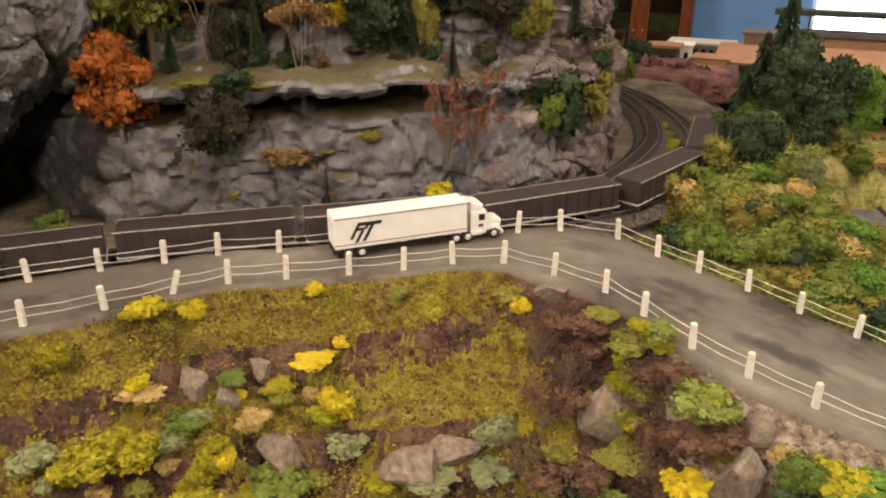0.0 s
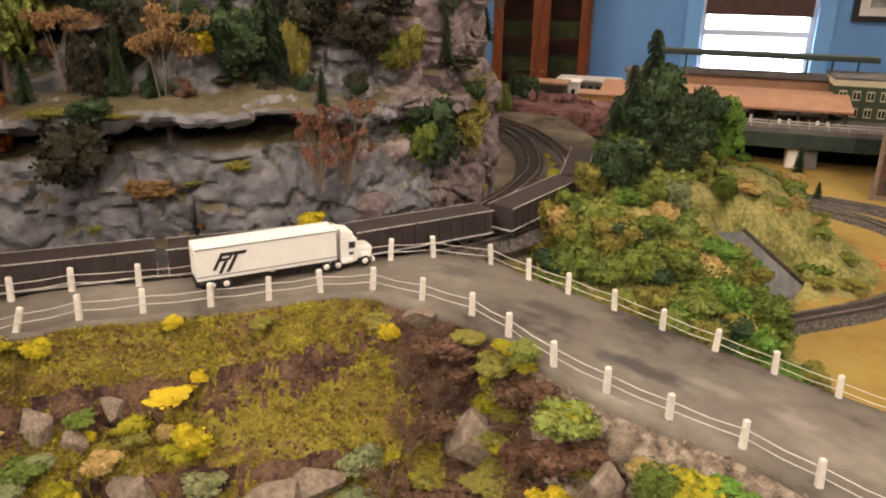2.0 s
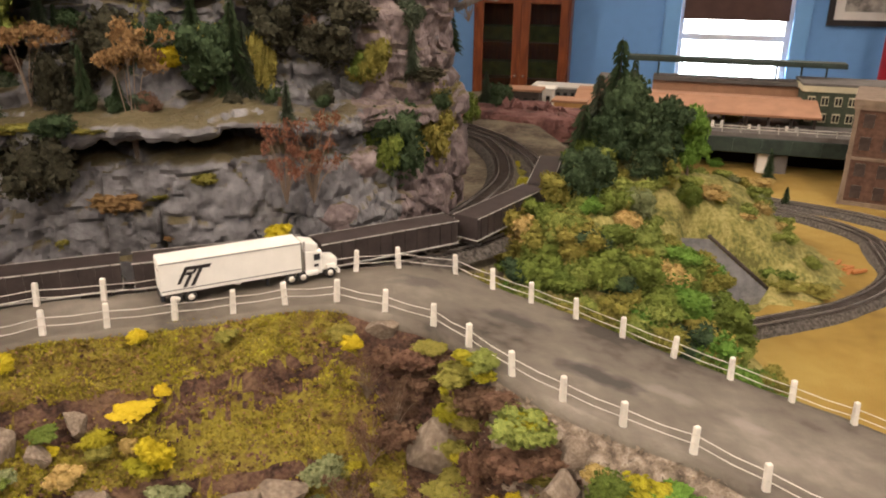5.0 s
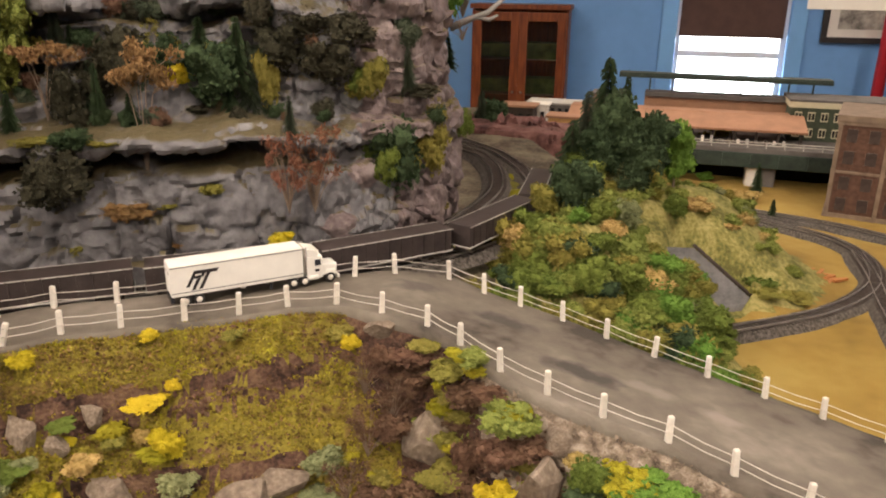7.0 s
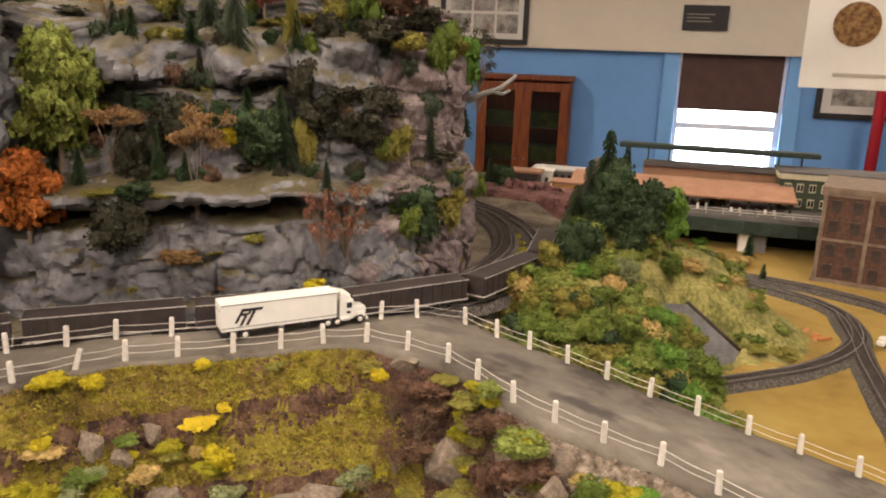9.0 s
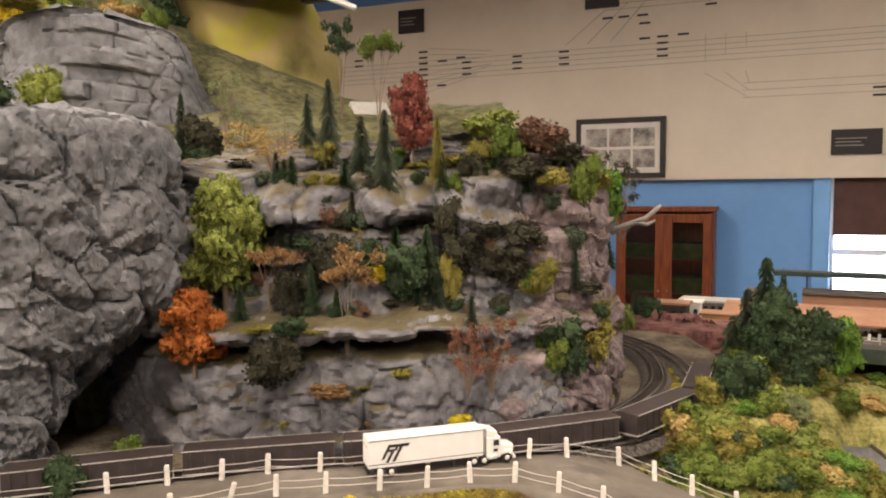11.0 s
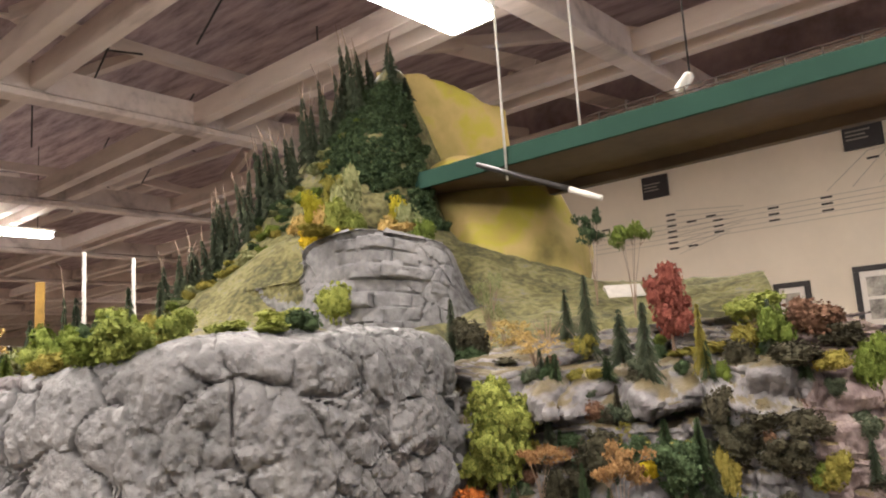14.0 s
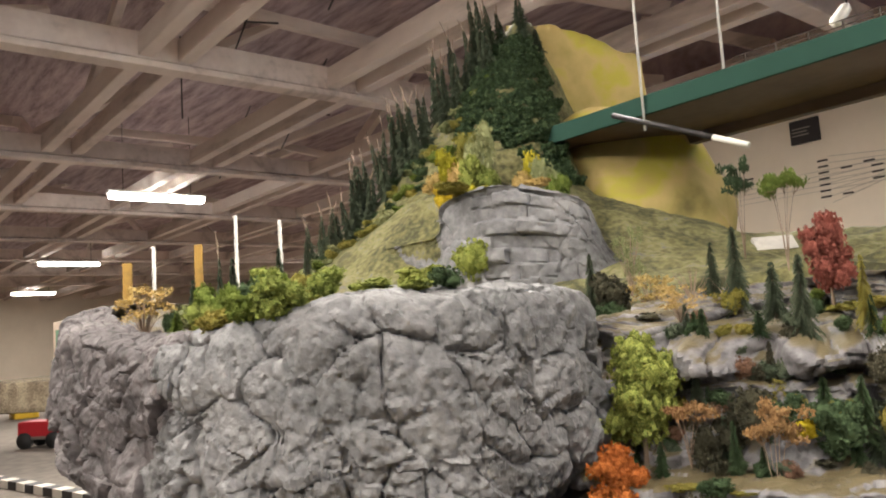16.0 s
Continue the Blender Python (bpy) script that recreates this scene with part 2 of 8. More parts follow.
def box(bm, size, m, bevel=0.0):
    """A box of that size centred at the pose m, with bevelled edges."""
    r = bmesh.ops.create_cube(bm, size=1, matrix=m @ Matrix.Diagonal((*size, 1)))
    if bevel:
        es = list({e for v in r["verts"] for e in v.link_edges})
        bmesh.ops.bevel(bm, geom=es, offset=bevel, segments=2, affect="EDGES", profile=0.6)


def boxes(name, items, material, bevel=0.0):
    bm = bmesh.new()
    for size, m in items:
        box(bm, size, m, bevel)
    return bm_mesh(name, bm, material)


def tube(name, pts, radii, material, sides=6, cap=True):
    """A tapered tube along points."""
    pts = [Vector(p) for p in pts]
    vs, fs = [], []
    for i, p in enumerate(pts):
        d = (pts[min(i + 1, len(pts) - 1)] - pts[max(i - 1, 0)]).normalized()
        a = d.orthogonal().normalized()
        b = d.cross(a)
        r = radii[i] if hasattr(radii, "__len__") else radii
        for k in range(sides):
            w = 2 * math.pi * k / sides
            vs.append(p + (a * math.cos(w) + b * math.sin(w)) * r)
    for i in range(len(pts) - 1):
        for k in range(sides):
            q = (k + 1) % sides
            fs.append((i * sides + k, i * sides + q, (i + 1) * sides + q, (i + 1) * sides + k))
    if cap:
        fs.append(tuple(range(sides))[::-1])
        fs.append(tuple((len(pts) - 1) * sides + k for k in range(sides)))
    return solid(name, vs, fs, material, True)


def spline(pts, step):
    """Points every step metres along a smooth curve through pts."""
    p = np.array(pts, float)
    q = np.vstack([2 * p[0] - p[1], p, 2 * p[-1] - p[-2]])
    out = []
    for i in range(1, len(q) - 2):
        a, b, c, d = q[i - 1:i + 3]
        n = max(2, int(np.linalg.norm(c - b) / step))
        t = np.linspace(0, 1, n, endpoint=False)[:, None]
        out.append(0.5 * (2 * b + (c - a) * t + (2 * a - 5 * b + 4 * c - d) * t ** 2 + (3 * b - a - 3 * c + d) * t ** 3))
    out.append(p[-1:])
    return np.vstack(out)


def fbm(p, scale, octaves=4, seed=0.0):
    return np.array([noise.fractal(Vector((float(a) * scale + seed, float(b) * scale, float(c) * scale)), 1.0, 2.0, octaves) for a, b, c in p])


def sheet(name, P, material, smooth=True):
    """A mesh from a grid of points P[i, j]."""
    a, b = P.shape[:2]
    i, j = np.meshgrid(np.arange(a - 1), np.arange(b - 1), indexing="ij")
    k = (i * b + j).ravel()
    fs = np.stack([k, k + b, k + b + 1, k + 1], -1)
    return solid(name, P.reshape(-1, 3), fs, material, smooth)


def chunks(u, v, cell, seed, slope=1.0, jitter=0.95):
    """Broken blocks: every cell of an uneven net is a chunk cut by five planes of its own. Returns its height in cells and the way to its border."""
    rng = np.random.RandomState(seed)
    n = 97
    jx, jy, off, tx, ty, turn = (rng.rand(n, n) for _ in range(6))
    cut, steep = rng.rand(4, n, n), rng.rand(4, n, n)
    gx, gy = u / cell, v / cell
    ix, iy = np.floor(gx).astype(int), np.floor(gy).astype(int)
    d1, d2 = np.full(u.shape, 9.0), np.full(u.shape, 9.0)
    ca, cb, lx, ly = np.zeros(u.shape, int), np.zeros(u.shape, int), np.zeros(u.shape), np.zeros(u.shape)
    for dx in (-1, 0, 1):
        for dy in (-1, 0, 1):
            a, b = (ix + dx) % n, (iy + dy) % n
            qx, qy = gx - (ix + dx + 0.5 + (jx[a, b] - 0.5) * jitter), gy - (iy + dy + 0.5 + (jy[a, b] - 0.5) * jitter)
            d = np.hypot(qx, qy)
            near = d < d1
            d2 = np.where(near, d1, np.minimum(d2, d))
            ca, cb, lx, ly = (np.where(near, p, q) for p, q in ((a, ca), (b, cb), (qx, lx), (qy, ly)))
            d1 = np.where(near, d, d1)
    h = 0.16 + 0.45 * (off[ca, cb] - 0.5) + slope * 0.55 * ((tx[ca, cb] - 0.5) * lx + (ty[ca, cb] - 0.5) * ly)
    for k in range(4):
        w = 1.571 * k + 1.4 * turn[ca, cb]
        h = np.minimum(h, 0.30 + 0.30 * cut[k, ca, cb] - slope * (0.45 + 1.1 * steep[k, ca, cb]) * (lx * np.cos(w) + ly * np.sin(w)))
    return h, d2 - d1


def rock_face(name, plan, profile, material, step=0.0042, big=0.10, small=0.035, seed=1, amp=0.03, squash=1.0, split=1.4, deep=0.015, crown=0.4, rough=1.0, slope=1.0, wander=0.0, beds=None):
    """A rock wall that follows plan [(x, y, height scale, foot inset scale, crown inset scale)] with a profile [(inset, z)] from foot to crown;
    cut blocks and cracks stand out along its normal. wander lets its ledges rise, sink and run out; beds (height, width, x, spread) lays the blocks about x in courses."""
    pl = spline(plan, step)
    pr = spline([(a, b, 0) for a, b in profile], step)[:, :2]
    tan = np.gradient(pl[:, :2], axis=0)
    tan /= np.linalg.norm(tan, axis=1)[:, None]
    nor = np.stack([tan[:, 1], -tan[:, 0]], -1)
    s = np.concatenate([[0], np.cumsum(np.linalg.norm(np.diff(pl[:, :2], axis=0), axis=1))])
    w = np.concatenate([[0], np.cumsum(np.linalg.norm(np.diff(pr, axis=0), axis=1))])
    z0 = profile[0][1]
    inset = np.where(pr[None, :, 1] < split, pr[None, :, 0] * pl[:, 3:4], pr[None, :, 0] * pl[:, 4:5])
    if wander:
        at = np.column_stack([pl[:, :2], np.zeros(len(pl))])
        inset = inset * (1 + 0.6 * fbm(at, 7, 2, seed + 5)[:, None] + 0.45 * fbm(np.column_stack([np.repeat(pl[:, 0], len(pr)), np.tile(pr[:, 1] * 2, len(pl)), np.zeros(len(pl) * len(pr))]), 9, 2, seed + 6).reshape(len(pl), len(pr)))
    X = pl[:, None, 0] - nor[:, None, 0] * inset
    Y = pl[:, None, 1] - nor[:, None, 1] * inset
    Z = z0 + (pr[None, :, 1] - z0) * pl[:, None, 2]
    if wander:
        Z = Z + wander * (fbm(at, 5, 3, seed + 8)[:, None]) * np.clip((pr[None, :, 1] - z0) / 0.1, 0, 1) * np.clip((profile[-1][1] - pr[None, :, 1]) / 0.1, 0, 1)
    P = np.stack([X, Y, Z], -1)
    du, dv = np.gradient(P, axis=0), np.gradient(P, axis=1)
    N = np.cross(du, dv)
    N /= np.linalg.norm(N, axis=2)[..., None] + 1e-9
    U, V = np.meshgrid(s, w, indexing="ij")
    flat = P.reshape(-1, 3)
    wx = fbm(flat, 9, 2, seed).reshape(U.shape) * 0.022 + fbm(flat, 40, 2, seed + 60).reshape(U.shape) * 0.004
    wy = fbm(flat, 9, 2, seed + 40).reshape(U.shape) * 0.022 + fbm(flat, 40, 2, seed + 70).reshape(U.shape) * 0.004
    cracked = np.clip(0.45 + 1.9 * fbm(flat, 11, 2, seed + 80).reshape(U.shape), 0.0, 1)
    lean = 0.35 * (V + wy)
    h1, e1 = chunks(U + wx + lean, (V + wy) * squash, big, seed, slope)
    h2, e2 = chunks(U * 1.05 + wy - lean, (V + wx) * squash, big * 0.5, seed + 3, slope * 1.15)
    h3, _ = chunks(U + wy, (V + wx) * squash, small * 0.62, seed + 7, slope * 1.2)
    if beds:
        row = (V + 0.35 * wy) / beds[0]
        course = np.floor(row).astype(int)
        lot = np.random.RandomState(seed + 11).rand(64, 64)
        col = (U + 0.3 * wx) / beds[1] + lot[course % 64, 0] * 0.9
        stack = np.floor(col).astype(int)
        face = np.exp(-((X - beds[2]) / beds[3]) ** 2)
        h1 = face * (0.2 + 1.1 * (lot[course % 64, stack % 64] - 0.5)) + (1 - 0.8 * face) * 0.7 * h1
        gap = np.minimum(np.minimum(row - course, course + 1 - row) * 2 * beds[0] / big, np.minimum(col - stack, stack + 1 - col) * 2 * beds[1] / big)
        e1 = np.where(face > 0.35, gap, e1 * 1.6)
    broken = np.clip(0.55 + 1.4 * fbm(flat, 8, 2, seed + 20).reshape(U.shape), 0.12, 1)
    fine = fbm(flat, 120, 3, seed + 9).reshape(U.shape)
    pits = np.clip(fbm(flat, 55, 3, seed + 49).reshape(U.shape) - 0.12, 0, 1)
    disp = amp * (h1 + 0.48 * h2 * broken + 0.17 * h3 * broken)
    disp += rough * (0.0022 * fine - 0.008 * pits)
    soften = np.pad(disp, 1, mode="edge")
    soften = (soften[:-2] + 2 * soften[1:-1] + soften[2:]) / 4
    disp = 0.85 * disp + 0.15 * (soften[:, :-2] + 2 * soften[:, 1:-1] + soften[:, 2:]) / 4
    disp -= deep * cracked * np.clip(1 - e1 / 0.07, 0, 1) + 0.45 * deep * broken * cracked * np.clip(1 - e2 / 0.09, 0, 1)
    disp = (disp - np.median(disp)) * (1 - crown * np.clip(N[..., 2], 0, 1))
    me = sheet(name, P + N * disp[..., None], material)
    me.set_sharp_from_angle(angle=radians(33))
    return me


# ---------------------------------------------------------------- the room
def slab(name, size, m, material, label, bevel=0.0):
    return thing(name, label, name.split("_")[0], m, boxes(name, [(size, Matrix())], material, bevel), kind="structure")


slab("floor", (40, 28, 0.1), room(-12, 5, -0.05), FLOORING, "grey brown carpeted floor of the hall")
slab("ceiling", (40, 28, 0.1), room(-12, 5, 4.75), BOARDS, "dark painted board ceiling above the trusses")
WALL_N = 7.0
WIN_U0, WIN_U1, WIN_Z0, WIN_Z1 = 0.42, 1.32, 0.45, 2.1
wall_bm = bmesh.new()
for u0, u1, z0, z1 in ((-9.5, WIN_U0, 0, 4.7), (WIN_U1, 8, 0, 4.7), (WIN_U0, WIN_U1, 0, WIN_Z0), (WIN_U0, WIN_U1, WIN_Z1, 4.7)):
    box(wall_bm, (u1 - u0, 0.25, z1 - z0), pose((u0 + u1) / 2, 0, (z0 + z1) / 2))
thing("wall_north", "bright blue painted plaster wall with a sash window", "wall", room(0, WALL_N + 0.13, 0), bm_mesh("wall_north", wall_bm, BLUE), kind="structure")
slab("wall_hall", (22.5, 0.2, 4.7), room(-20.7, 15, 2.35), CREAM, "cream painted far wall of the hall")
slab("wall_return", (0.2, 8, 4.7), room(-9.6, 11, 2.35), CREAM, "cream painted return wall")
slab("wall_east", (0.2, 20, 4.7), room(8.1, 1, 2.35), BLUE, "bright blue painted plaster side wall")
slab("wall_west", (0.2, 26, 4.7), room(-32.1, 4, 2.35), CREAM, "cream painted end wall of the hall")
slab("wall_south", (40, 0.2, 4.7), room(-12, -9.1, 2.35), CREAM, "cream painted wall behind the visitors")

slab("wall_fascia", (18, 0.06, 1.08), room(-1, WALL_N - 0.05, 4.14), BOARDS, "brown timber panelling above the board")

# window with blind
WINFRAME = two("glossy_blue_trim", (0.20, 0.42, 0.74), 0.05, scale=3, rough=0.4, bump=0.02)
PANE = bpy.data.materials.new("window_glass")
PANE.use_nodes = True
PANE.node_tree.nodes["Principled BSDF"].inputs["Transmission Weight"].default_value = 1.0
PANE.node_tree.nodes["Principled BSDF"].inputs["Roughness"].default_value = 0.0
SHADE = two("brown_blind_cloth", (0.10, 0.055, 0.045), 0.12, scale=8, rough=0.9)
window = thing("window_1", "tall sash window with blue trim and a half-drawn brown blind", "window", room((WIN_U0 + WIN_U1) / 2, WALL_N, 0), kind="structure")
WW, WH = WIN_U1 - WIN_U0, WIN_Z1 - WIN_Z0
zm = (WIN_Z0 + WIN_Z1) / 2
part("window_frame", boxes("window_frame", [((0.13, 0.05, WH + 0.3), pose(-WW / 2 - 0.05, -0.02, zm)), ((0.13, 0.05, WH + 0.3), pose(WW / 2 + 0.05, -0.02, zm)), ((WW + 0.3, 0.055, 0.14), pose(0, -0.02, WIN_Z1 + 0.06))], WINFRAME, 0.012), window)
part("window_sill", boxes("window_sill", [((WW + 0.34, 0.14, 0.05), pose(0, -0.05, WIN_Z0 - 0.02))], WINFRAME, 0.012), window)
part("sash", boxes("sash", [((0.05, 0.05, WH), pose(-WW / 2 + 0.03, 0.06, zm)), ((0.05, 0.05, WH), pose(WW / 2 - 0.03, 0.06, zm)), ((WW - 0.1, 0.05, 0.05), pose(0, 0.06, 1.02)), ((WW - 0.1, 0.05, 0.07), pose(0, 0.06, WIN_Z0 + 0.04))], two("white_sash_paint", (0.75, 0.76, 0.78), 0.05, scale=5, rough=0.4, bump=0), 0.008), window)
pane = part("pane", boxes("pane", [((WW - 0.1, 0.006, WH - 0.1), pose(0, 0.07, zm))], PANE), window)
pane.visible_shadow = False
part("blind", boxes("blind", [((WW - 0.08, 0.008, WIN_Z1 - 1.17), pose(0, 0.015, (WIN_Z1 + 1.17) / 2)), ((WW - 0.08, 0.02, 0.02), pose(0, 0.015, 1.17))], SHADE, 0.002), window, "brown roller blind")
# daylight outside
DAY = glow("overcast_daylight", (0.92, 0.96, 1.0), 3.2)
thing("backdrop", "bright overcast daylight outside the window", "backdrop", room(0.9, WALL_N + 1.2, 1.2), solid("backdrop", [(-2.5, 0, -1.6), (2.5, 0, -1.6), (2.5, 0, 1.8), (-2.5, 0, 1.8)], [(0, 1, 2, 3)], DAY), kind="structure")
area("window_daylight", room((WIN_U0 + WIN_U1) / 2, WALL_N + 0.3, 0.85, -90, 0, 0), 0.8, 0.75, 40, (0.8, 0.9, 1.0))

# cream board with the track diagram
BZ0, BZ1, BU0, BU1 = 1.625, 3.385, -9.0, 2.4
board = thing("diagram_board", "long cream wall board with a printed grey track diagram", "sign board", room(0, WALL_N - 0.06, 0))
part("board", boxes("board", [((BU1 - BU0, 0.04, BZ1 - BZ0), pose((BU0 + BU1) / 2, 0, (BZ0 + BZ1) / 2))], CREAM, 0.004), board)
INK, GREYLINE = two("black_print", (0.03, 0.025, 0.025), 0.1, scale=5, rough=0.5, bump=0), two("grey_print_line", (0.44, 0.385, 0.32), 0.05, scale=5, rough=0.6, bump=0)
lines = []


def line(u0, z0, u1, z1, w=0.0055):
    a = math.atan2(z1 - z0, u1 - u0)
    lines.append(((math.hypot(u1 - u0, z1 - z0), 0.004, w), pose((u0 + u1) / 2, -0.022, (z0 + z1) / 2, 0, -math.degrees(a), 0)))


for k in range(5):
    line(-4.9 + 0.12 * k, 2.62 + 0.045 * k, 2.3 - 0.1 * k, 2.62 + 0.045 * k)
for k in range(3):
    line(-1.4, 3.12 + 0.05 * k, 2.3, 3.12 + 0.05 * k)
    line(-1.75 + 0.2 * k, 2.84, -1.4 + 0.2 * k, 3.12 + 0.05 * k)
    line(-0.25, 2.3 + 0.06 * k, 1.9, 2.3 + 0.06 * k)
    line(-0.55 + 0.16 * k, 2.84, -0.55 + 0.16 * k, 2.62 + 0.05 * k)
    line(-0.55 + 0.16 * k, 2.52, -0.2, 2.3 + 0.06 * k)
for k in range(8):
    line(-3.1, 2.50 + 0.06 * k, -2.6 + 0.05 * (k % 4), 2.64 + 0.03 * k)
for size, m in lines:
    part("track_line", boxes("track_line", [(size, m)], GREYLINE), board)
bars = []
for u, z, n, dz in ((-3.15, 2.56, 7, 0.055), (-2.70, 2.65, 3, 0.055), (-2.20, 2.67, 3, 0.055), (-1.76, 2.68, 3, 0.055), (-0.90, 2.69, 4, 0.055), (-0.51, 3.09, 4, 0.055), (-2.95, 2.79, 1, 0.055), (-2.76, 2.81, 1, 0.055), (-2.96, 2.56, 1, 0.055), (-1.37, 3.05, 1, 0.055), (-1.23, 3.05, 1, 0.055), (-1.07, 3.05, 1, 0.055), (-1.05, 2.98, 1, 0.055), (-1.05, 2.85, 1, 0.055), (-0.73, 2.86, 1, 0.055), (-3.86, 2.80, 2, 0.055), (0.75, 2.27, 2, 0.06), (1.62, 2.3, 4, 0.05), (1.75, 2.72, 4, 0.055), (1.2, 2.22, 1, 0)):
    for k in range(n):
        bars.append(((0.092, 0.006, 0.017), pose(u, -0.024, z + k * dz)))
bar_mesh = boxes("station_bar", [(bars[0][0], Matrix())], INK)
for size, m in bars:
    part("station_bar", bar_mesh, board, m=m)


def plaque(u, z, w, h):
    """A black wall sign whose small white writing cannot be read."""
    p = thing("wall_sign", "black rectangular wall sign with small white print", "sign", room(u, WALL_N - 0.095, z), group="black signs on the cream board")
    part("plate", boxes("plate", [((w, 0.02, h), Matrix())], INK, 0.003), p)
    part("print", boxes("print", [((w * f, 0.003, h * 0.05), pose(-w * 0.42 + w * f / 2, -0.011, h * (0.14 - 0.14 * i))) for i, f in enumerate((0.62, 0.5, 0.56))], two("grey_sign_print", (0.24, 0.21, 0.18), 0.1, scale=9, bump=0)), p, "rows of white print")


plaque(0.6, 1.91, 0.36, 0.2)
plaque(-3.27, 3.19, 0.27, 0.22)
plaque(-1.42, 3.26, 0.3, 0.24)


def picture(u, n, z, w, h, panes, label):
    p = thing("picture_frame", label, "picture", room(u, n, z))
    t = 0.045
    part("frame", boxes("frame", [((w, 0.03, t), pose(0, 0, h / 2 - t / 2)), ((w, 0.03, t), pose(0, 0, -h / 2 + t / 2)), ((t, 0.03, h - 2 * t), pose(-w / 2 + t / 2, 0, 0)), ((t, 0.03, h - 2 * t), pose(w / 2 - t / 2, 0, 0))], INK, 0.004), p, "black frame")
    part("mount", boxes("mount", [((w - 2 * t, 0.012, h - 2 * t), pose(0, 0.004, 0))], two("pale_mount_card", (0.72, 0.66, 0.6), 0.05, scale=6, bump=0), 0), p)
    nx, nz = panes
    pw, ph = (w - 0.16) / nx, (h - 0.16) / nz
    for i in range(nx):
        for j in range(nz):
            part("photograph", boxes("photograph", [((pw * 0.9, 0.004, ph * 0.86), pose((i - (nx - 1) / 2) * pw, -0.006, (j - (nz - 1) / 2) * ph))],
                                     mat("photo_print", [(0.3, (0.10 + 0.1 * (i % 2), 0.09, 0.08)), (0.5, (0.34, 0.30, 0.26)), (0.7, (0.55, 0.5, 0.42))], 7 + i + 2 * j, 3, 0.4, 0)), p)


picture(-1.25, WALL_N - 0.1, 1.91, 0.78, 0.53, (3, 2), "black framed print with six small photographs")
picture(2.0, WALL_N - 0.03, 1.42, 0.9, 0.56, (1, 1), "black framed grey picture with a pale mount")

picture(-2.13, WALL_N - 0.1, 1.93, 0.3, 0.36, (1, 1), "small black framed picture low on the cream board")

# glazed bookcase
OAK = mat("reddish_wood", [(0.3, (0.095, 0.022, 0.008)), (0.5, (0.165, 0.04, 0.011)), (0.7, (0.23, 0.062, 0.018))], 6, 6, 0.4, 0.1, stretch=(8, 8, 1))
bc = thing("bookcase", "reddish wooden bookcase with two glazed doors", "bookcase", room(-0.83, WALL_N - 0.22, 0))
BW, BH = 0.76, 1.36
part("carcass", boxes("carcass", [((BW, 0.02, BH), pose(0, 0.17, BH / 2)), ((0.03, 0.36, BH), pose(-BW / 2, 0, BH / 2)), ((0.03, 0.36, BH), pose(BW / 2, 0, BH / 2)), ((BW + 0.06, 0.4, 0.04), pose(0, -0.01, BH + 0.02)), ((BW, 0.36, 0.05), pose(0, 0, 0.05))], OAK, 0.006), bc)
for z in (0.35, 0.66, 0.95):
    part("shelf", boxes("shelf", [((BW - 0.04, 0.32, 0.02), pose(0, 0.01, z))], OAK), bc)
    part("stored_goods", boxes("stored_goods", [((0.34, 0.2, 0.11 + 0.02 * k), pose(-0.19 + 0.38 * k, 0.04, z + 0.075)) for k in (0, 1)], two("green_boxes", (0.12, 0.15, 0.05), 0.4, scale=14), 0.004), bc, "low green stored boxes")
for sx in (-1, 1):
    d = part("door", boxes("door", [((0.07, 0.025, BH - 0.1), pose(sx * 0.035, -0.19, BH / 2 + 0.03)), ((0.07, 0.025, BH - 0.1), pose(sx * (BW / 2 - 0.035), -0.19, BH / 2 + 0.03)), ((BW / 2 - 0.14, 0.025, 0.07), pose(sx * BW / 4, -0.19, BH - 0.055)), ((BW / 2 - 0.14, 0.025, 0.09), pose(sx * BW / 4, -0.19, 0.12))], OAK, 0.005), bc)
    part("door_pane", boxes("door_pane", [((BW / 2 - 0.14, 0.006, BH - 0.24), pose(sx * BW / 4, -0.19, BH / 2 + 0.03))], PANE), d)
    part("door_knob", tube("door_knob", [(sx * 0.035, -0.2, 0.7), (sx * 0.035, -0.225, 0.7)], [0.006, 0.011], RAIL, 8), d)

# roof trusses: paired chords along the hall, cross beams between
for i, n in enumerate((-5.8, -4.3, -2.8, -1.25, 0.32, 1.88, 3.44, 5.0, 6.5, 8.0, 9.5, 11.0, 12.5)):
    b = thing("roof_chord", "pair of whitewashed timber truss chords under the ceiling", "roof beam", room(-12, n, 3.78), group="truss chords")
    for s in (-1, 1):
        part("plank", boxes("plank", [((40, 0.11, 0.17), pose(0, s * 0.145, 0))], BEAM, 0.01), b)
    if i % 3:
        for k in range(8):
            part("strut", boxes("strut", [((1.5, 0.08, 0.12), pose(-14 + k * 3.15, 0, 0.5, 0, 28 if k % 2 else -28, 0))], BEAM, 0.01), b)
for k in range(9):
    b = thing("cross_beam", "whitewashed timber cross beam of the roof", "roof beam", room(-5.55 + (k - 6) * 3.15, 4, 3.84), group="cross beams")
    part("beam", boxes("beam", [((0.09, 25, 0.20), pose(0, 0, -0.06))], BEAM, 0.012), b)
    part("batten", boxes("batten", [((0.16, 25, 0.05), pose(0, 0, -0.2))], BEAM, 0.01), b)
RODM = two("dark_steel_rod", (0.05, 0.045, 0.045), 0.2, scale=20, rough=0.5, metal=0.6)
for k in range(3):
    u, n = -7.4 + k * 2.3, 2.7 + 1.55 * (k % 2)
    thing("tie_rod", "thin dark steel tie rod between the roof timbers", "rod", room(u, n, 3.85), tube("tie_rod", [(0, 0, 0), (0, 0, 0.85)], 0.008, RODM, 6), group="tie rods")

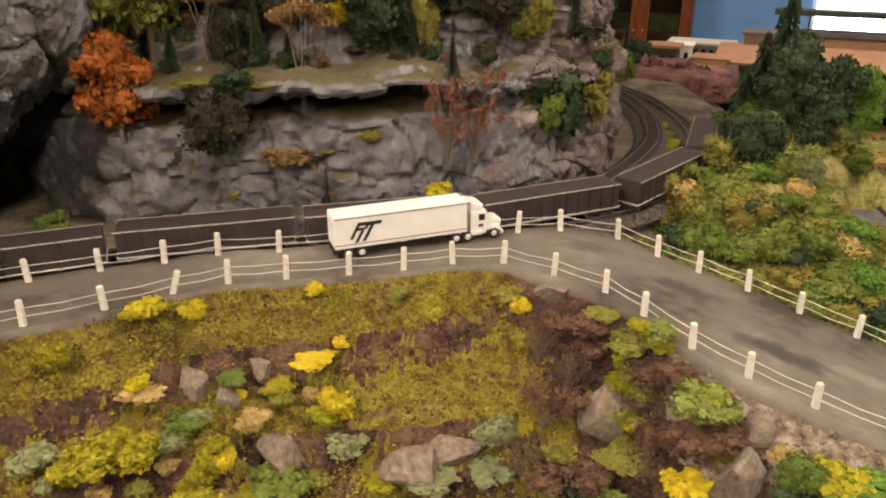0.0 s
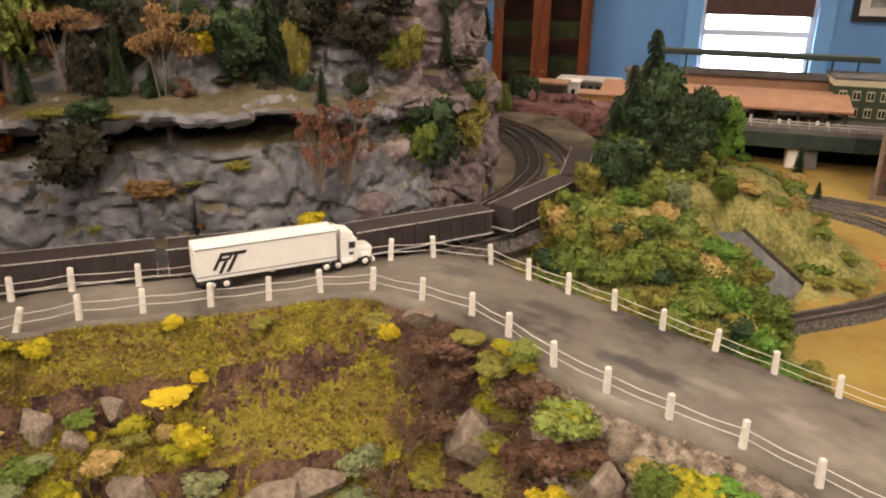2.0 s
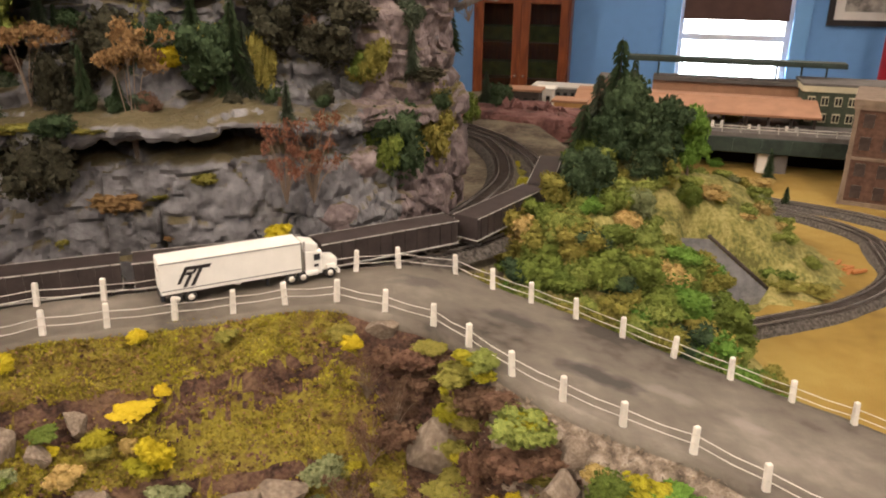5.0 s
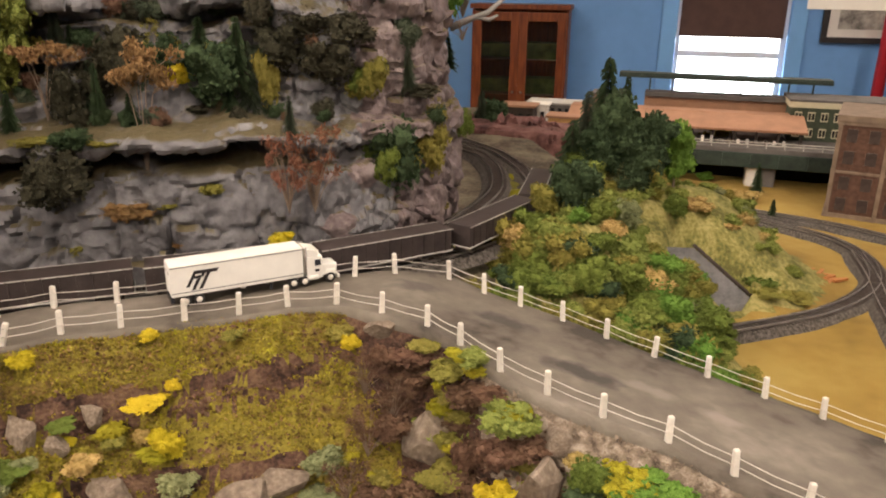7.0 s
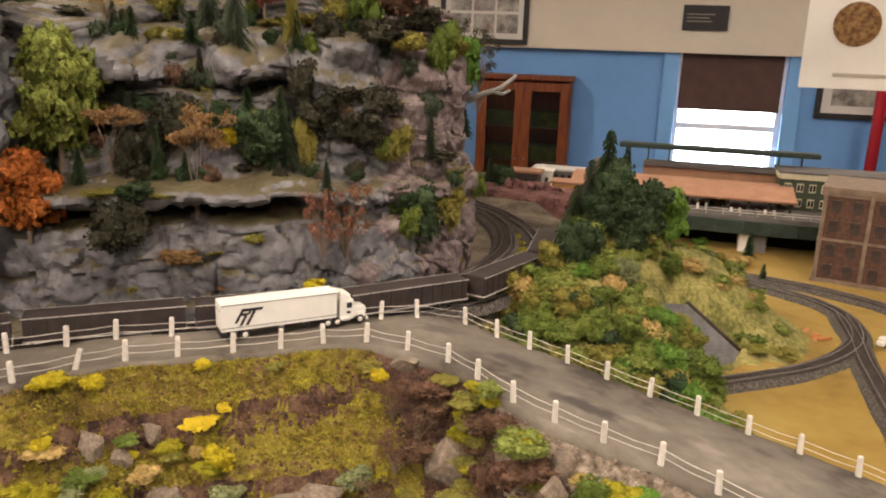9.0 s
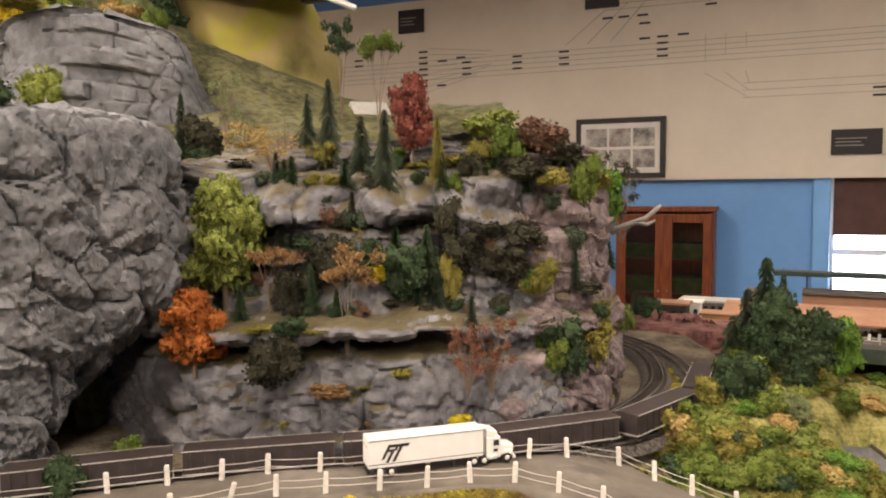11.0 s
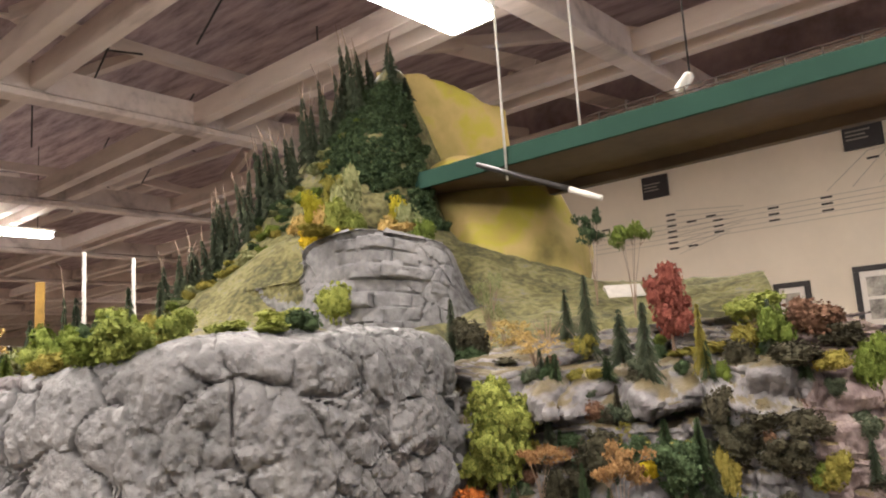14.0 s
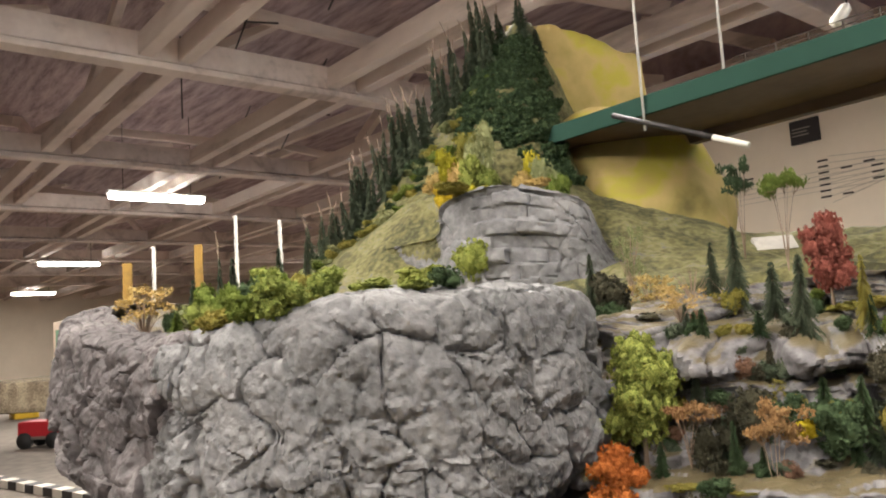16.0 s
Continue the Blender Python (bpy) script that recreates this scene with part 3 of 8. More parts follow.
for k in range(32):
    u, n = -16.5 + (k % 8) * 2.1, -2.6 + (k // 8) * 2.6 + 0.7 * (k % 2)
    thing("rafter", "thin pale rafter under the roof boards", "roof beam", room(u, n, 4.42, 0, 14 if k % 2 else -10, 28 if k % 3 else 62), boxes("rafter", [((3.4, 0.09, 0.11), Matrix())], BEAM, 0.01), group="rafters")
for k in range(7):
    u, n = -9.6 + (k % 4) * 1.9, 1.1 + 1.56 * (k // 2)
    for s in (-1, 1):
        thing("tie_rod", "thin dark steel tie rod between the roof timbers", "rod", room(u, n, 3.95), tube("tie_rod", [(-0.75 * s, 0.1 * s, 0), (0.75 * s, -0.1 * s, 0.62)], 0.008, RODM, 6), group="tie rods")

# fluorescent lamps of the hall, and unseen fill lamps of the same build
TUBE = glow("fluorescent_tube", (1.0, 0.93, 0.86), 22)
STEEL = two("white_enamel", (0.7, 0.68, 0.64), 0.05, scale=5, rough=0.4, bump=0)


def fluorescent(u, n, z, length, power, turn=90.0, wide=0.15):
    f = thing("fluorescent_lamp", "lit white fluorescent ceiling lamp, some added as fill", "ceiling lamp", room(u, n, z, 0, 0, turn), group="fluorescent lamps")
    part("housing", boxes("housing", [((length + 0.02, wide - 0.03, 0.04), pose(0, 0, 0.056))], STEEL, 0.01), f)
    part("diffuser", boxes("diffuser", [((length - 0.04, wide, 0.07), Matrix())], TUBE, 0.02), f)
    for s in (-1, 1):
        part("hanger", tube("hanger", [(s * length * 0.35, 0, 0.08), (s * length * 0.35, 0, 4.7 - z)], 0.005, RODM, 5), f)
    if power:
        area("lamp_light", room(u, n, z - 0.05, 0, 0, turn), length, 0.14, power)


LAMP = 55
# lamps at negative n are added behind the camera, as frontal fill
for u, n, z, p in ((-10.05, 3.34, 3.55, LAMP * 3), (-18.05, 4.12, 3.55, LAMP * 3), (-26.6, 5.06, 3.55, LAMP * 3), (-16, 10, 3.62, LAMP * 3), (0.7, 0.3, 3.3, LAMP * 0.65), (-2.0, -0.4, 3.3, LAMP), (-0.9, -2.4, 3.3, LAMP * 2.2), (1.6, -3.2, 3.3, LAMP * 1.6), (3.0, 2.3, 3.4, LAMP * 1.4), (0.9, 4.2, 3.62, LAMP * 0.35), (-12.5, -2.5, 3.62, LAMP * 0.6)):
    fluorescent(u, n, z, 1.25, p)
fluorescent(-2.48, 2.53, 3.45, 1.25, LAMP * 1.8, wide=0.30)


# ---------------------------------------------------------------- the layout: road, ground, rocks
def ground(x):
    return 1.256 - 0.2 * np.maximum(0, np.asarray(x, float) - 0.1)


NEAR = [(-0.62, 0.50), (-0.42, 0.60), (-0.332, 0.643), (-0.281, 0.668), (-0.237, 0.697), (-0.197, 0.716), (-0.15, 0.724), (-0.098, 0.733), (-0.052, 0.743), (-0.009, 0.755), (0.036, 0.757), (0.077, 0.73), (0.116, 0.704), (0.141, 0.674), (0.168, 0.634), (0.2, 0.604), (0.237, 0.577), (0.28, 0.552), (0.315, 0.516), (0.352, 0.483), (0.40, 0.44), (0.5, 0.35)]
FAR = [(-0.66, 0.60), (-0.47, 0.675), (-0.365, 0.718), (-0.313, 0.738), (-0.264, 0.757), (-0.221, 0.774), (-0.167, 0.78), (-0.11, 0.793), (-0.055, 0.806), (0.0, 0.818), (0.055, 0.828), (0.097, 0.833), (0.155, 0.838), (0.188, 0.811), (0.222, 0.79), (0.26, 0.765), (0.296, 0.736), (0.334, 0.707), (0.374, 0.677), (0.415, 0.647), (0.457, 0.622), (0.5, 0.592), (0.55, 0.55), (0.66, 0.46)]


def even(pts, n):
    p = spline([(a, b, 0) for a, b in pts], 0.005)[:, :2]
    s = np.concatenate([[0], np.cumsum(np.linalg.norm(np.diff(p, axis=0), axis=1))])
    q = np.linspace(0, s[-1], n)
    return np.stack([np.interp(q, s, p[:, 0]), np.interp(q, s, p[:, 1])], -1)


nl, fl = even(NEAR, 220), even(FAR, 220)
nl[:, 1] -= 0.008
fl[:, 1] += 0.008
w = np.linspace(0, 1, 30)[None, :, None]
RP = nl[:, None] * (1 - w) + fl[:, None] * w
RZ = ground(RP[..., 0])
RP3 = np.concatenate([RP, RZ[..., None]], -1)
RP3[..., 2] += fbm(RP3.reshape(-1, 3), 14, 3, 3).reshape(RZ.shape) * 0.0016
low = RP3[:, :1].copy()
low[..., 2] -= 0.012
high = RP3[:, -1:].copy()
high[..., 2] -= 0.012
thing("road", "worn grey brown model road with dark patches", "road", None, sheet("road", np.concatenate([low, RP3, high], 1), ASPHALT), kind="structure")

# bank in front of the road
ex = np.linspace(-0.75, 0.52, 300)
edge = np.interp(ex, nl[:, 0], nl[:, 1])
dd = np.linspace(0, 1, 110) ** 1.15 * 0.42
HX = np.repeat(ex[:, None], 110, 1)
HY = edge[:, None] - dd[None] + 0.004
steep = np.interp(ex, [-0.75, 0.05, 0.14, 0.5], [0.62, 0.62, 0.82, 0.8])[:, None]
HZ = ground(HX) - 0.006 - steep * dd[None] - 0.012 * np.clip(dd[None] / 0.03, 0, 1) * np.interp(ex, [0.05, 0.15], [0, 1])[:, None]
HP = np.stack([HX, HY, HZ], -1)
hn = fbm(HP.reshape(-1, 3), 12, 4, 11).reshape(HX.shape)
hf = fbm(HP.reshape(-1, 3), 55, 4, 21).reshape(HX.shape)
fade = np.clip(dd[None] / 0.03, 0, 1)
gully = np.exp(-((HX - 0.075 - 0.25 * (0.75 - HY)) / 0.03) ** 2)
HP[..., 2] += fade * (hn * 0.014 + hf * 0.005 - 0.018 * gully)
side = np.interp(ex, [-0.02, 0.06], [1, 0])[:, None]
ditch = np.interp(ex, [-0.3, -0.2, -0.03, 0.02, 0.06], [0.07, 0.064, 0.058, 0.047, 0.03])[:, None]
for d0 in (ditch - 0.004, 0.118):
    q = (dd[None] - d0 - 0.02 * hn) / 0.012
    HP[..., 2] += side * (0.010 * np.exp(-np.clip(-q, 0, 9) * 0.35) * (q < 0) - 0.012 * np.clip(q, 0, 1) * np.exp(-np.clip(q - 1, 0, 99) * 0.15))
bank = sheet("hillside", HP, TURF)
bank.materials.append(BROWN)
bank.materials.append(SHOULDER)
cx, cy = (HX[:-1, :-1]).ravel(), (HY[:-1, :-1]).ravel()
cd = np.repeat(dd[None, :-1], 299, 0).ravel()
brown = (cx > 0.04 + 0.35 * (0.73 - cy) + 0.02 * hf[:-1, :-1].ravel()) & (cx < 0.6)
# brown scrub in the hollows, which also paints the shadow below the turf ledge
stripe = (abs(dd[None] - ditch - 0.02 * hn) < 0.003 + 0.010 * hf) | ((dd[None] > 0.135 + 0.05 * hn) & (hf < -0.05)) | ((HX < -0.12 + 0.1 * hn) & (dd[None] > 0.105 + 0.04 * hn) & (hf < -0.05))
frayed = np.random.RandomState(8)
strip = stripe[np.clip(np.arange(299)[:, None] + frayed.randint(-2, 3, (299, 109)), 0, 299), np.clip(np.arange(109)[None] + frayed.randint(-2, 3, (299, 109)), 0, 109)].ravel() & ~brown
# steep drops take the dark brown too, as shade under the ledges
strip |= ((HP[:-1, :-1, 2] - HP[:-1, 1:, 2]) > 0.0062).ravel() & (cx < 0.1)
gravel = (cx > 0.15) & (cd < 0.055 + 0.04 * hf[:-1, :-1].ravel())
bank.polygons.foreach_set("material_index", np.where(gravel, 2, np.where(brown | strip, 1, 0)).astype(np.int32))
thing("hillside", "steep bank of yellow, olive and brown autumn scrub below the road", "hillside", None, bank, kind="structure")


def grass_z(x, y):
    e = np.interp(x, nl[:, 0], nl[:, 1])
    i = int(np.clip(round((x + 0.75) / 1.27 * 299), 0, 299))
    j = int(np.argmin(abs(dd - max(0, e - y))))
    return float(HP[i, j, 2])


# ground beside the tracks, wooded hill, valley
gx, gy = np.meshgrid(np.linspace(-0.9, 0.62, 120), np.linspace(0.6, 2.1, 110), indexing="ij")
GP = np.stack([gx, gy, np.full(gx.shape, 1.234)], -1)
GP[..., 2] += fbm(GP.reshape(-1, 3), 10, 3, 5).reshape(gx.shape) * 0.004 - np.clip((gx - 0.45) / 0.1, 0, 1) * 0.1 - np.clip((0.82 - gy) / 0.1, 0, 1) * 0.03
GP[..., 2] = np.where(gy < np.interp(gx, fl[:, 0], fl[:, 1]) - 0.004, 1.0, GP[..., 2])
GP[..., 2] -= np.clip((gx - 0.12 - np.clip((gy - 0.86) * 1.2, 0, 0.3)) / 0.08, 0, 1) * np.clip((1.1 - gy) / 0.15, 0, 1) * 0.08
thing("trackside_ground", "brown gravelly ground along the railway tracks", "ground", None, sheet("trackside_ground", GP, GROUND), kind="structure")


def hill_z(x, y):
    top = 0.125 * np.exp(-(((x - 0.45) / 0.16) ** 2 + ((y - 1.19) / 0.14) ** 2))
    bank = 0.078 * np.exp(-(((x - 0.33) / 0.11) ** 2 + ((y - 0.93) / 0.12) ** 2))
    flank = 0.095 * np.exp(-(((x - 0.645) / 0.11) ** 2 + ((y - 1.21) / 0.14) ** 2))
    rise = top + bank + flank + np.clip(0.13 * np.exp(-(((x - 0.3) / 0.2) ** 2 + ((y - 1.1) / 0.3) ** 2)), 0, 0.11)
    back = np.clip((y - 0.96) / 0.06, 0, 1)
    z = 1.10 + rise * (back + (1 - back) * np.clip((0.545 - x) / 0.06, 0, 1))
    return np.where(x < 0.285 + 0.42 * (y - 0.95), np.minimum(z, 1.236), z)


vx, vy = np.meshgrid(np.linspace(0.1, 3.2, 240), np.linspace(0.3, 2.7, 200), indexing="ij")
VZ = hill_z(vx, vy)
VP = np.stack([vx, vy, VZ], -1)
rise = np.clip((VZ - 1.105) / 0.03, 0, 1)
VP[..., 2] += fbm(VP.reshape(-1, 3), 14, 4, 8).reshape(vx.shape) * (0.002 + 0.010 * rise)
ve = np.interp(vx, fl[:, 0], fl[:, 1])
VP[..., 2] = np.minimum(VP[..., 2], np.where(vy < ve + 0.02, ground(vx) - 0.03, 9))
# bed of the slate ramp
SLATE_CORNERS = ((0.468, 1.065, 1.193), (0.542, 1.065, 1.188), (0.628, 1.03, 1.114), (0.543, 1.012, 1.114))
bx, by = 0.0805, -0.044
along = ((vx - 0.505) * bx + (vy - 1.065) * by) / (bx * bx + by * by)
across = abs((vx - 0.505) * by - (vy - 1.065) * bx) / math.hypot(bx, by)
VP[..., 2] = np.where((along > -0.05) & (along < 1.3) & (across < 0.062), np.minimum(VP[..., 2], 1.184 - 0.078 * np.clip(along, 0, 1)), VP[..., 2])
vm = sheet("valley", VP, FIELD)
vm.materials.append(HILLSIDE)
vm.polygons.foreach_set("material_index", ((rise > 0.3) & ((vx < 0.515) | (vy > 0.97)))[:-1, :-1].ravel().astype(np.int32))
thing("valley", "ochre grass valley with a scrubby wooded hill", "ground", None, vm, kind="structure")

# cliffs
CLIFF_PLAN = [(-0.60, 1.10, 1, 1, 1), (-0.47, 0.98, 1, 1, 1), (-0.36, 0.90, 1, 1, 1), (-0.2, 0.885, 1, 1, 1), (-0.04, 0.90, 1, 1, 0.95), (0.06, 0.935, 1, 0.7, 0.75), (0.135, 0.985, 0.99, 0.4, 0.42), (0.185, 1.06, 0.97, 0.2, 0.2), (0.21, 1.16, 0.96, 0.2, 0.2), (0.215, 1.3, 0.95, 0.2, 0.3), (0.2, 1.5, 0.95, 0.2, 0.3), (0.1, 1.75, 0.95, 0.2, 0.3)]
CLIFF_PROF = [(0.0, 1.20), (0.0, 1.30), (0.008, 1.337), (0.016, 1.355), (0.060, 1.364), (0.064, 1.377), (0.006, 1.381), (0.0, 1.394), (0.022, 1.401), (0.080, 1.406), (0.095, 1.428), (0.104, 1.447), (0.132, 1.453), (0.133, 1.463), (0.110, 1.467), (0.114, 1.497), (0.130, 1.503), (0.156, 1.508), (0.157, 1.518), (0.136, 1.522), (0.144, 1.565), (0.185, 1.578), (0.28, 1.595), (0.45, 1.62), (0.8, 1.64)]
cm = rock_face("cliff", CLIFF_PLAN, CLIFF_PROF, ROCK_DARK, 0.003, 0.066, 0.03, 4, 0.038, 1.3, 1.4, 0.011, 0.55, 1.0, 0.55, 0.022)
cm.materials.append(ROCK_PINK)
co = np.array([v.co for v in cm.vertices])
fi = np.array([p.vertices[0] for p in cm.polygons])
cm.polygons.foreach_set("material_index", (co[fi, 0] + 0.05 * fbm(co[fi], 16, 3, 2) > 0.075).astype(np.int32))
thing("cliff", "dark grey layered rock cliff with overhung ledges, pinkish at its corner", "rock cliff", None, cm, kind="structure")
BOULDER_PLAN = [(-1.62, 1.5, 1.03, 0.6, 0.5), (-1.55, 1.05, 1.06, 1.1, 0.4), (-1.29, 0.76, 1.01, 1.35, 0.35), (-0.96, 0.63, 0.945, 0.9, 0.5), (-0.70, 0.60, 0.972, 0.35, 0.8), (-0.56, 0.64, 1.0, 0.1, 1), (-0.465, 0.72, 1.0, 0.2, 1), (-0.405, 0.82, 1.0, 0.65, 1), (-0.385, 0.95, 1.0, 1.1, 1), (-0.43, 1.08, 1.0, 1.3, 1)]
BOULDER_PROF = [(0.20, 0.9), (0.18, 1.15), (0.14, 1.28), (0.05, 1.37), (0.0, 1.42), (-0.010, 1.49), (-0.010, 1.57), (-0.002, 1.612), (0.016, 1.634), (0.05, 1.642), (0.10, 1.645), (0.16, 1.648), (0.25, 1.65)]
bo = rock_face("boulder_wall", BOULDER_PLAN, BOULDER_PROF, ROCK, 0.003, 0.064, 0.034, 9, 0.046, 0.95, 1.44, 0.011, 0.6, 1.15, 0.6)
# the far end lies in shade, painted here as darker rock
bo.materials.append(ROCK_SHADED)
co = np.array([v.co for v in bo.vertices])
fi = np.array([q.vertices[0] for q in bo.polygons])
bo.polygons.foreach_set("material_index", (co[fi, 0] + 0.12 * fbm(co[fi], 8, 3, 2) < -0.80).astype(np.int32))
thing("boulder_wall", "big light grey boulder wall of fitted plaster rocks, shade coloured into its far end", "rock cliff", None, bo, kind="structure")

# grassy top of the boulder wall
bp = spline([q[:3] for q in BOULDER_PLAN], 0.02)[:, :2]
bt = np.gradient(bp, axis=0)
tx, ty = np.meshgrid(np.linspace(-1.56, -0.45, 140), np.linspace(0.64, 1.5, 110), indexing="ij")
near = np.argmin((tx[..., None] - bp[:, 0]) ** 2 + (ty[..., None] - bp[:, 1]) ** 2, -1)
inside = ((bp[near, 0] - tx) * bt[near, 1] - (bp[near, 1] - ty) * bt[near, 0]) / np.linalg.norm(bt, axis=1)[near]
TP = np.stack([tx, ty, np.full(tx.shape, 1.627)], -1)
TP[..., 2] += fbm(TP.reshape(-1, 3), 9, 4, 41).reshape(tx.shape) * 0.012 - 0.05 * np.clip((-0.7 - tx) / 0.3, 0, 1) - 0.05 * np.clip((0.07 - inside) / 0.05, 0, 1)
TOPSOIL = mat("pale_dry_grass", [(0.3, (0.16, 0.13, 0.05)), (0.5, (0.30, 0.25, 0.085)), (0.7, (0.40, 0.34, 0.16))], 14, 7, 1.0, 0.6, 250, fine=0.7)
quads = np.array([(i * 110 + j, (i + 1) * 110 + j, (i + 1) * 110 + j + 1, i * 110 + j + 1) for i in range(139) for j in range(109)])
quads = quads[(inside.ravel()[quads] > 0.03).all(1)]
thing("plateau", "pale yellowish dry grass on the boulder top", "ground", None, solid("plateau", TP.reshape(-1, 3), quads, TOPSOIL, True), kind="structure")


# mountain behind the cliffs
mx, my = np.meshgrid(np.linspace(-2.6, 0.06, 220), np.linspace(0.98, 3.3, 180), indexing="ij")


def mountain_z(x, y):
    base = 1.60 + 0.16 * np.clip((y - 1.1) / 0.8, 0, 1)
    dx = x + 1.0
    d = np.hypot(np.where(dx > 0, dx * 2.7, dx * 1.05), (y - 2.25) * 1.15)
    cone = np.minimum(0.90 * np.clip(1 - d / 0.84, 0, 1) ** 1.1, 0.76 + 0.08 * np.clip(1 - d / 0.3, 0, 1))
    shoulder = 0.25 * np.exp(-(((x + 1.0) / 0.42) ** 2 + ((y - 1.68) / 0.2) ** 2))
    front = np.interp(x, [-0.55, -0.40, -0.30, 0.06], [1.0, 1.18, 1.36, 1.42])
    return base + np.maximum(cone, shoulder) - 0.6 * np.clip((front - y) / 0.06, 0, 1) - 0.9 * np.clip((-1.5 - x) / 0.35, 0, 1) - 0.8 * np.clip((-1.3 - x) / 0.1, 0, 1) * np.clip((1.3 - y) / 0.1, 0, 1) + 0.17 * np.exp(-(((x + 0.80) / 0.13) ** 2 + ((y - 1.93) / 0.14) ** 2)) + 0.07 * np.exp(-(((x + 0.56) / 0.24) ** 2 + ((y - 1.84) / 0.13) ** 2))


MP = np.stack([mx, my, mountain_z(mx, my)], -1)
MP[..., 2] += fbm(MP.reshape(-1, 3), 6, 4, 15).reshape(mx.shape) * 0.02 + fbm(MP.reshape(-1, 3), 40, 3, 25).reshape(mx.shape) * 0.004
thing("mountain", "tall painted green and olive plaster mountain", "mountain", None, sheet("mountain", MP, MOSS), kind="structure")
OUT_PLAN = [(-1.42, 1.66, 0.55, 1, 1), (-1.28, 1.58, 0.68, 1, 1), (-1.15, 1.52, 0.74, 1, 1), (-1.0, 1.46, 0.74, 1, 1), (-0.905, 1.43, 0.77, 1, 1), (-0.885, 1.415, 0.98, 1, 1), (-0.80, 1.39, 1.05, 1, 1), (-0.72, 1.385, 1.06, 1, 1), (-0.62, 1.40, 0.97, 1, 1), (-0.55, 1.43, 0.86, 1, 1), (-0.515, 1.46, 0.5, 1, 1), (-0.47, 1.52, 0.3, 1, 1)]
OUT_PROF = [(-0.01, 1.60), (0.0, 1.72), (0.003, 1.80), (0.006, 1.862), (0.025, 1.872), (0.25, 1.875)]
om = rock_face("rock_outcrop", OUT_PLAN, OUT_PROF, ROCK_BED, 0.004, 0.085, 0.03, 22, 0.030, 1.0, 1.4, 0.007, 0.7, 0.6, 0.55, 0.0, (0.029, 0.085, -0.70, 0.09))
om.materials.append(MOSS)
co = np.array([v.co for v in om.vertices])
fi = np.array([q.vertices[0] for q in om.polygons])
om.polygons.foreach_set("material_index", (co[fi, 0] + 0.22 * fbm(co[fi], 9, 4, 6) < -0.98).astype(np.int32))
thing("rock_outcrop", "grey stratified rock outcrop on the mountain slope", "rock", None, om, kind="structure")


def bent_wall(name, plan, bottom, tops, thick, material, label, cat):
    """A standing curved plaster shell with thickness."""
    p = spline([(a, b, t) for (a, b), t in zip(plan, tops)], 0.02)
    tan = np.gradient(p[:, :2], axis=0)
    nor = np.stack([tan[:, 1], -tan[:, 0]], -1) / np.linalg.norm(tan, axis=1)[:, None]
    rows = []
    hs = np.linspace(0, 1, 14)
    for off, order in ((0, hs), (thick, hs[::-1])):
        for h in order:
            q = np.column_stack([p[:, 0] - nor[:, 0] * off, p[:, 1] - nor[:, 1] * off, bottom + (p[:, 2] - bottom) * h])
            q[:, 2] += (fbm(q, 20, 3, 4) * 0.012) * (h > 0.99)
            q[:, :2] += nor * (fbm(q, 3.0, 2, 6) * 0.02)[:, None]
            rows.append(q)
    rows.append(rows[0])
    return thing(name, label, cat, None, sheet(name, np.stack(rows, 1), material), kind="structure")


bent_wall("backdrop_shell", [(-1.05, 2.2), (-0.93, 2.28), (-0.80, 2.42), (-0.70, 2.52)], 1.9, [2.585, 2.58, 2.525, 2.485], 0.025, OLIVE, "flat olive painted plaster shell beside the peak", "scenery shell")

# round olive hump under the shelf
hu, hv = np.meshgrid(np.linspace(0, 2 * math.pi, 60), np.linspace(0.02, math.pi / 2, 26), indexing="ij")
DP = np.stack([-0.73 + 0.37 * np.cos(hu) * np.sin(hv) ** 0.8, 2.2 + 0.26 * np.sin(hu) * np.sin(hv), 1.62 + 0.62 * np.cos(hv) ** 0.8], -1)
DP += (fbm(DP.reshape(-1, 3), 4, 2, 31).reshape(hu.shape) * 0.05)[..., None]
thing("plaster_hump", "smooth olive painted plaster hill under the shelf", "scenery hill", None, sheet("plaster_hump", DP, OLIVE), kind="structure")

# upper shelf with its railway
SHELFM = two("green_fascia_paint", (0.018, 0.052, 0.037), 0.12, scale=4, rough=0.9, bump=0.03)
UNDER = two("brown_shelf_underside", (0.13, 0.095, 0.075), 0.2, scale=5, rough=0.9)
shelf = thing("upper_shelf", "long hanging railway shelf with a dark green fascia", "shelf", room(0, 0, 0))
part("deck", boxes("deck", [((5.6, 0.30, 0.035), pose(0.8, 1.66, 2.105))], UNDER, 0.003), shelf)
part("fascia", boxes("fascia", [((5.6, 0.012, 0.048), pose(0.8, 1.502, 2.105))], SHELFM, 0.002), shelf)
part("back_lip", boxes("back_lip", [((5.6, 0.03, 0.03), pose(0.8, 1.82, 2.075))], UNDER, 0.003), shelf)
rails = []
for n in (1.56, 1.577, 1.62, 1.637):
    rails.append(((5.4, 0.002, 0.004), pose(0.9, n, 2.137)))
part("rail", boxes("rail", rails, RAIL), shelf, "model rails on the shelf")
fence_items = []
for k in range(46):
    fence_items.append(((0.003, 0.003, 0.022), pose(-0.9 + k * 0.07, 1.52, 2.145)))
for z in (2.143, 2.155):
    fence_items.append(((3.3, 0.002, 0.002), pose(0.72, 1.52, z)))
part("railing", boxes("railing", fence_items, TIE), shelf, "thin model railing")
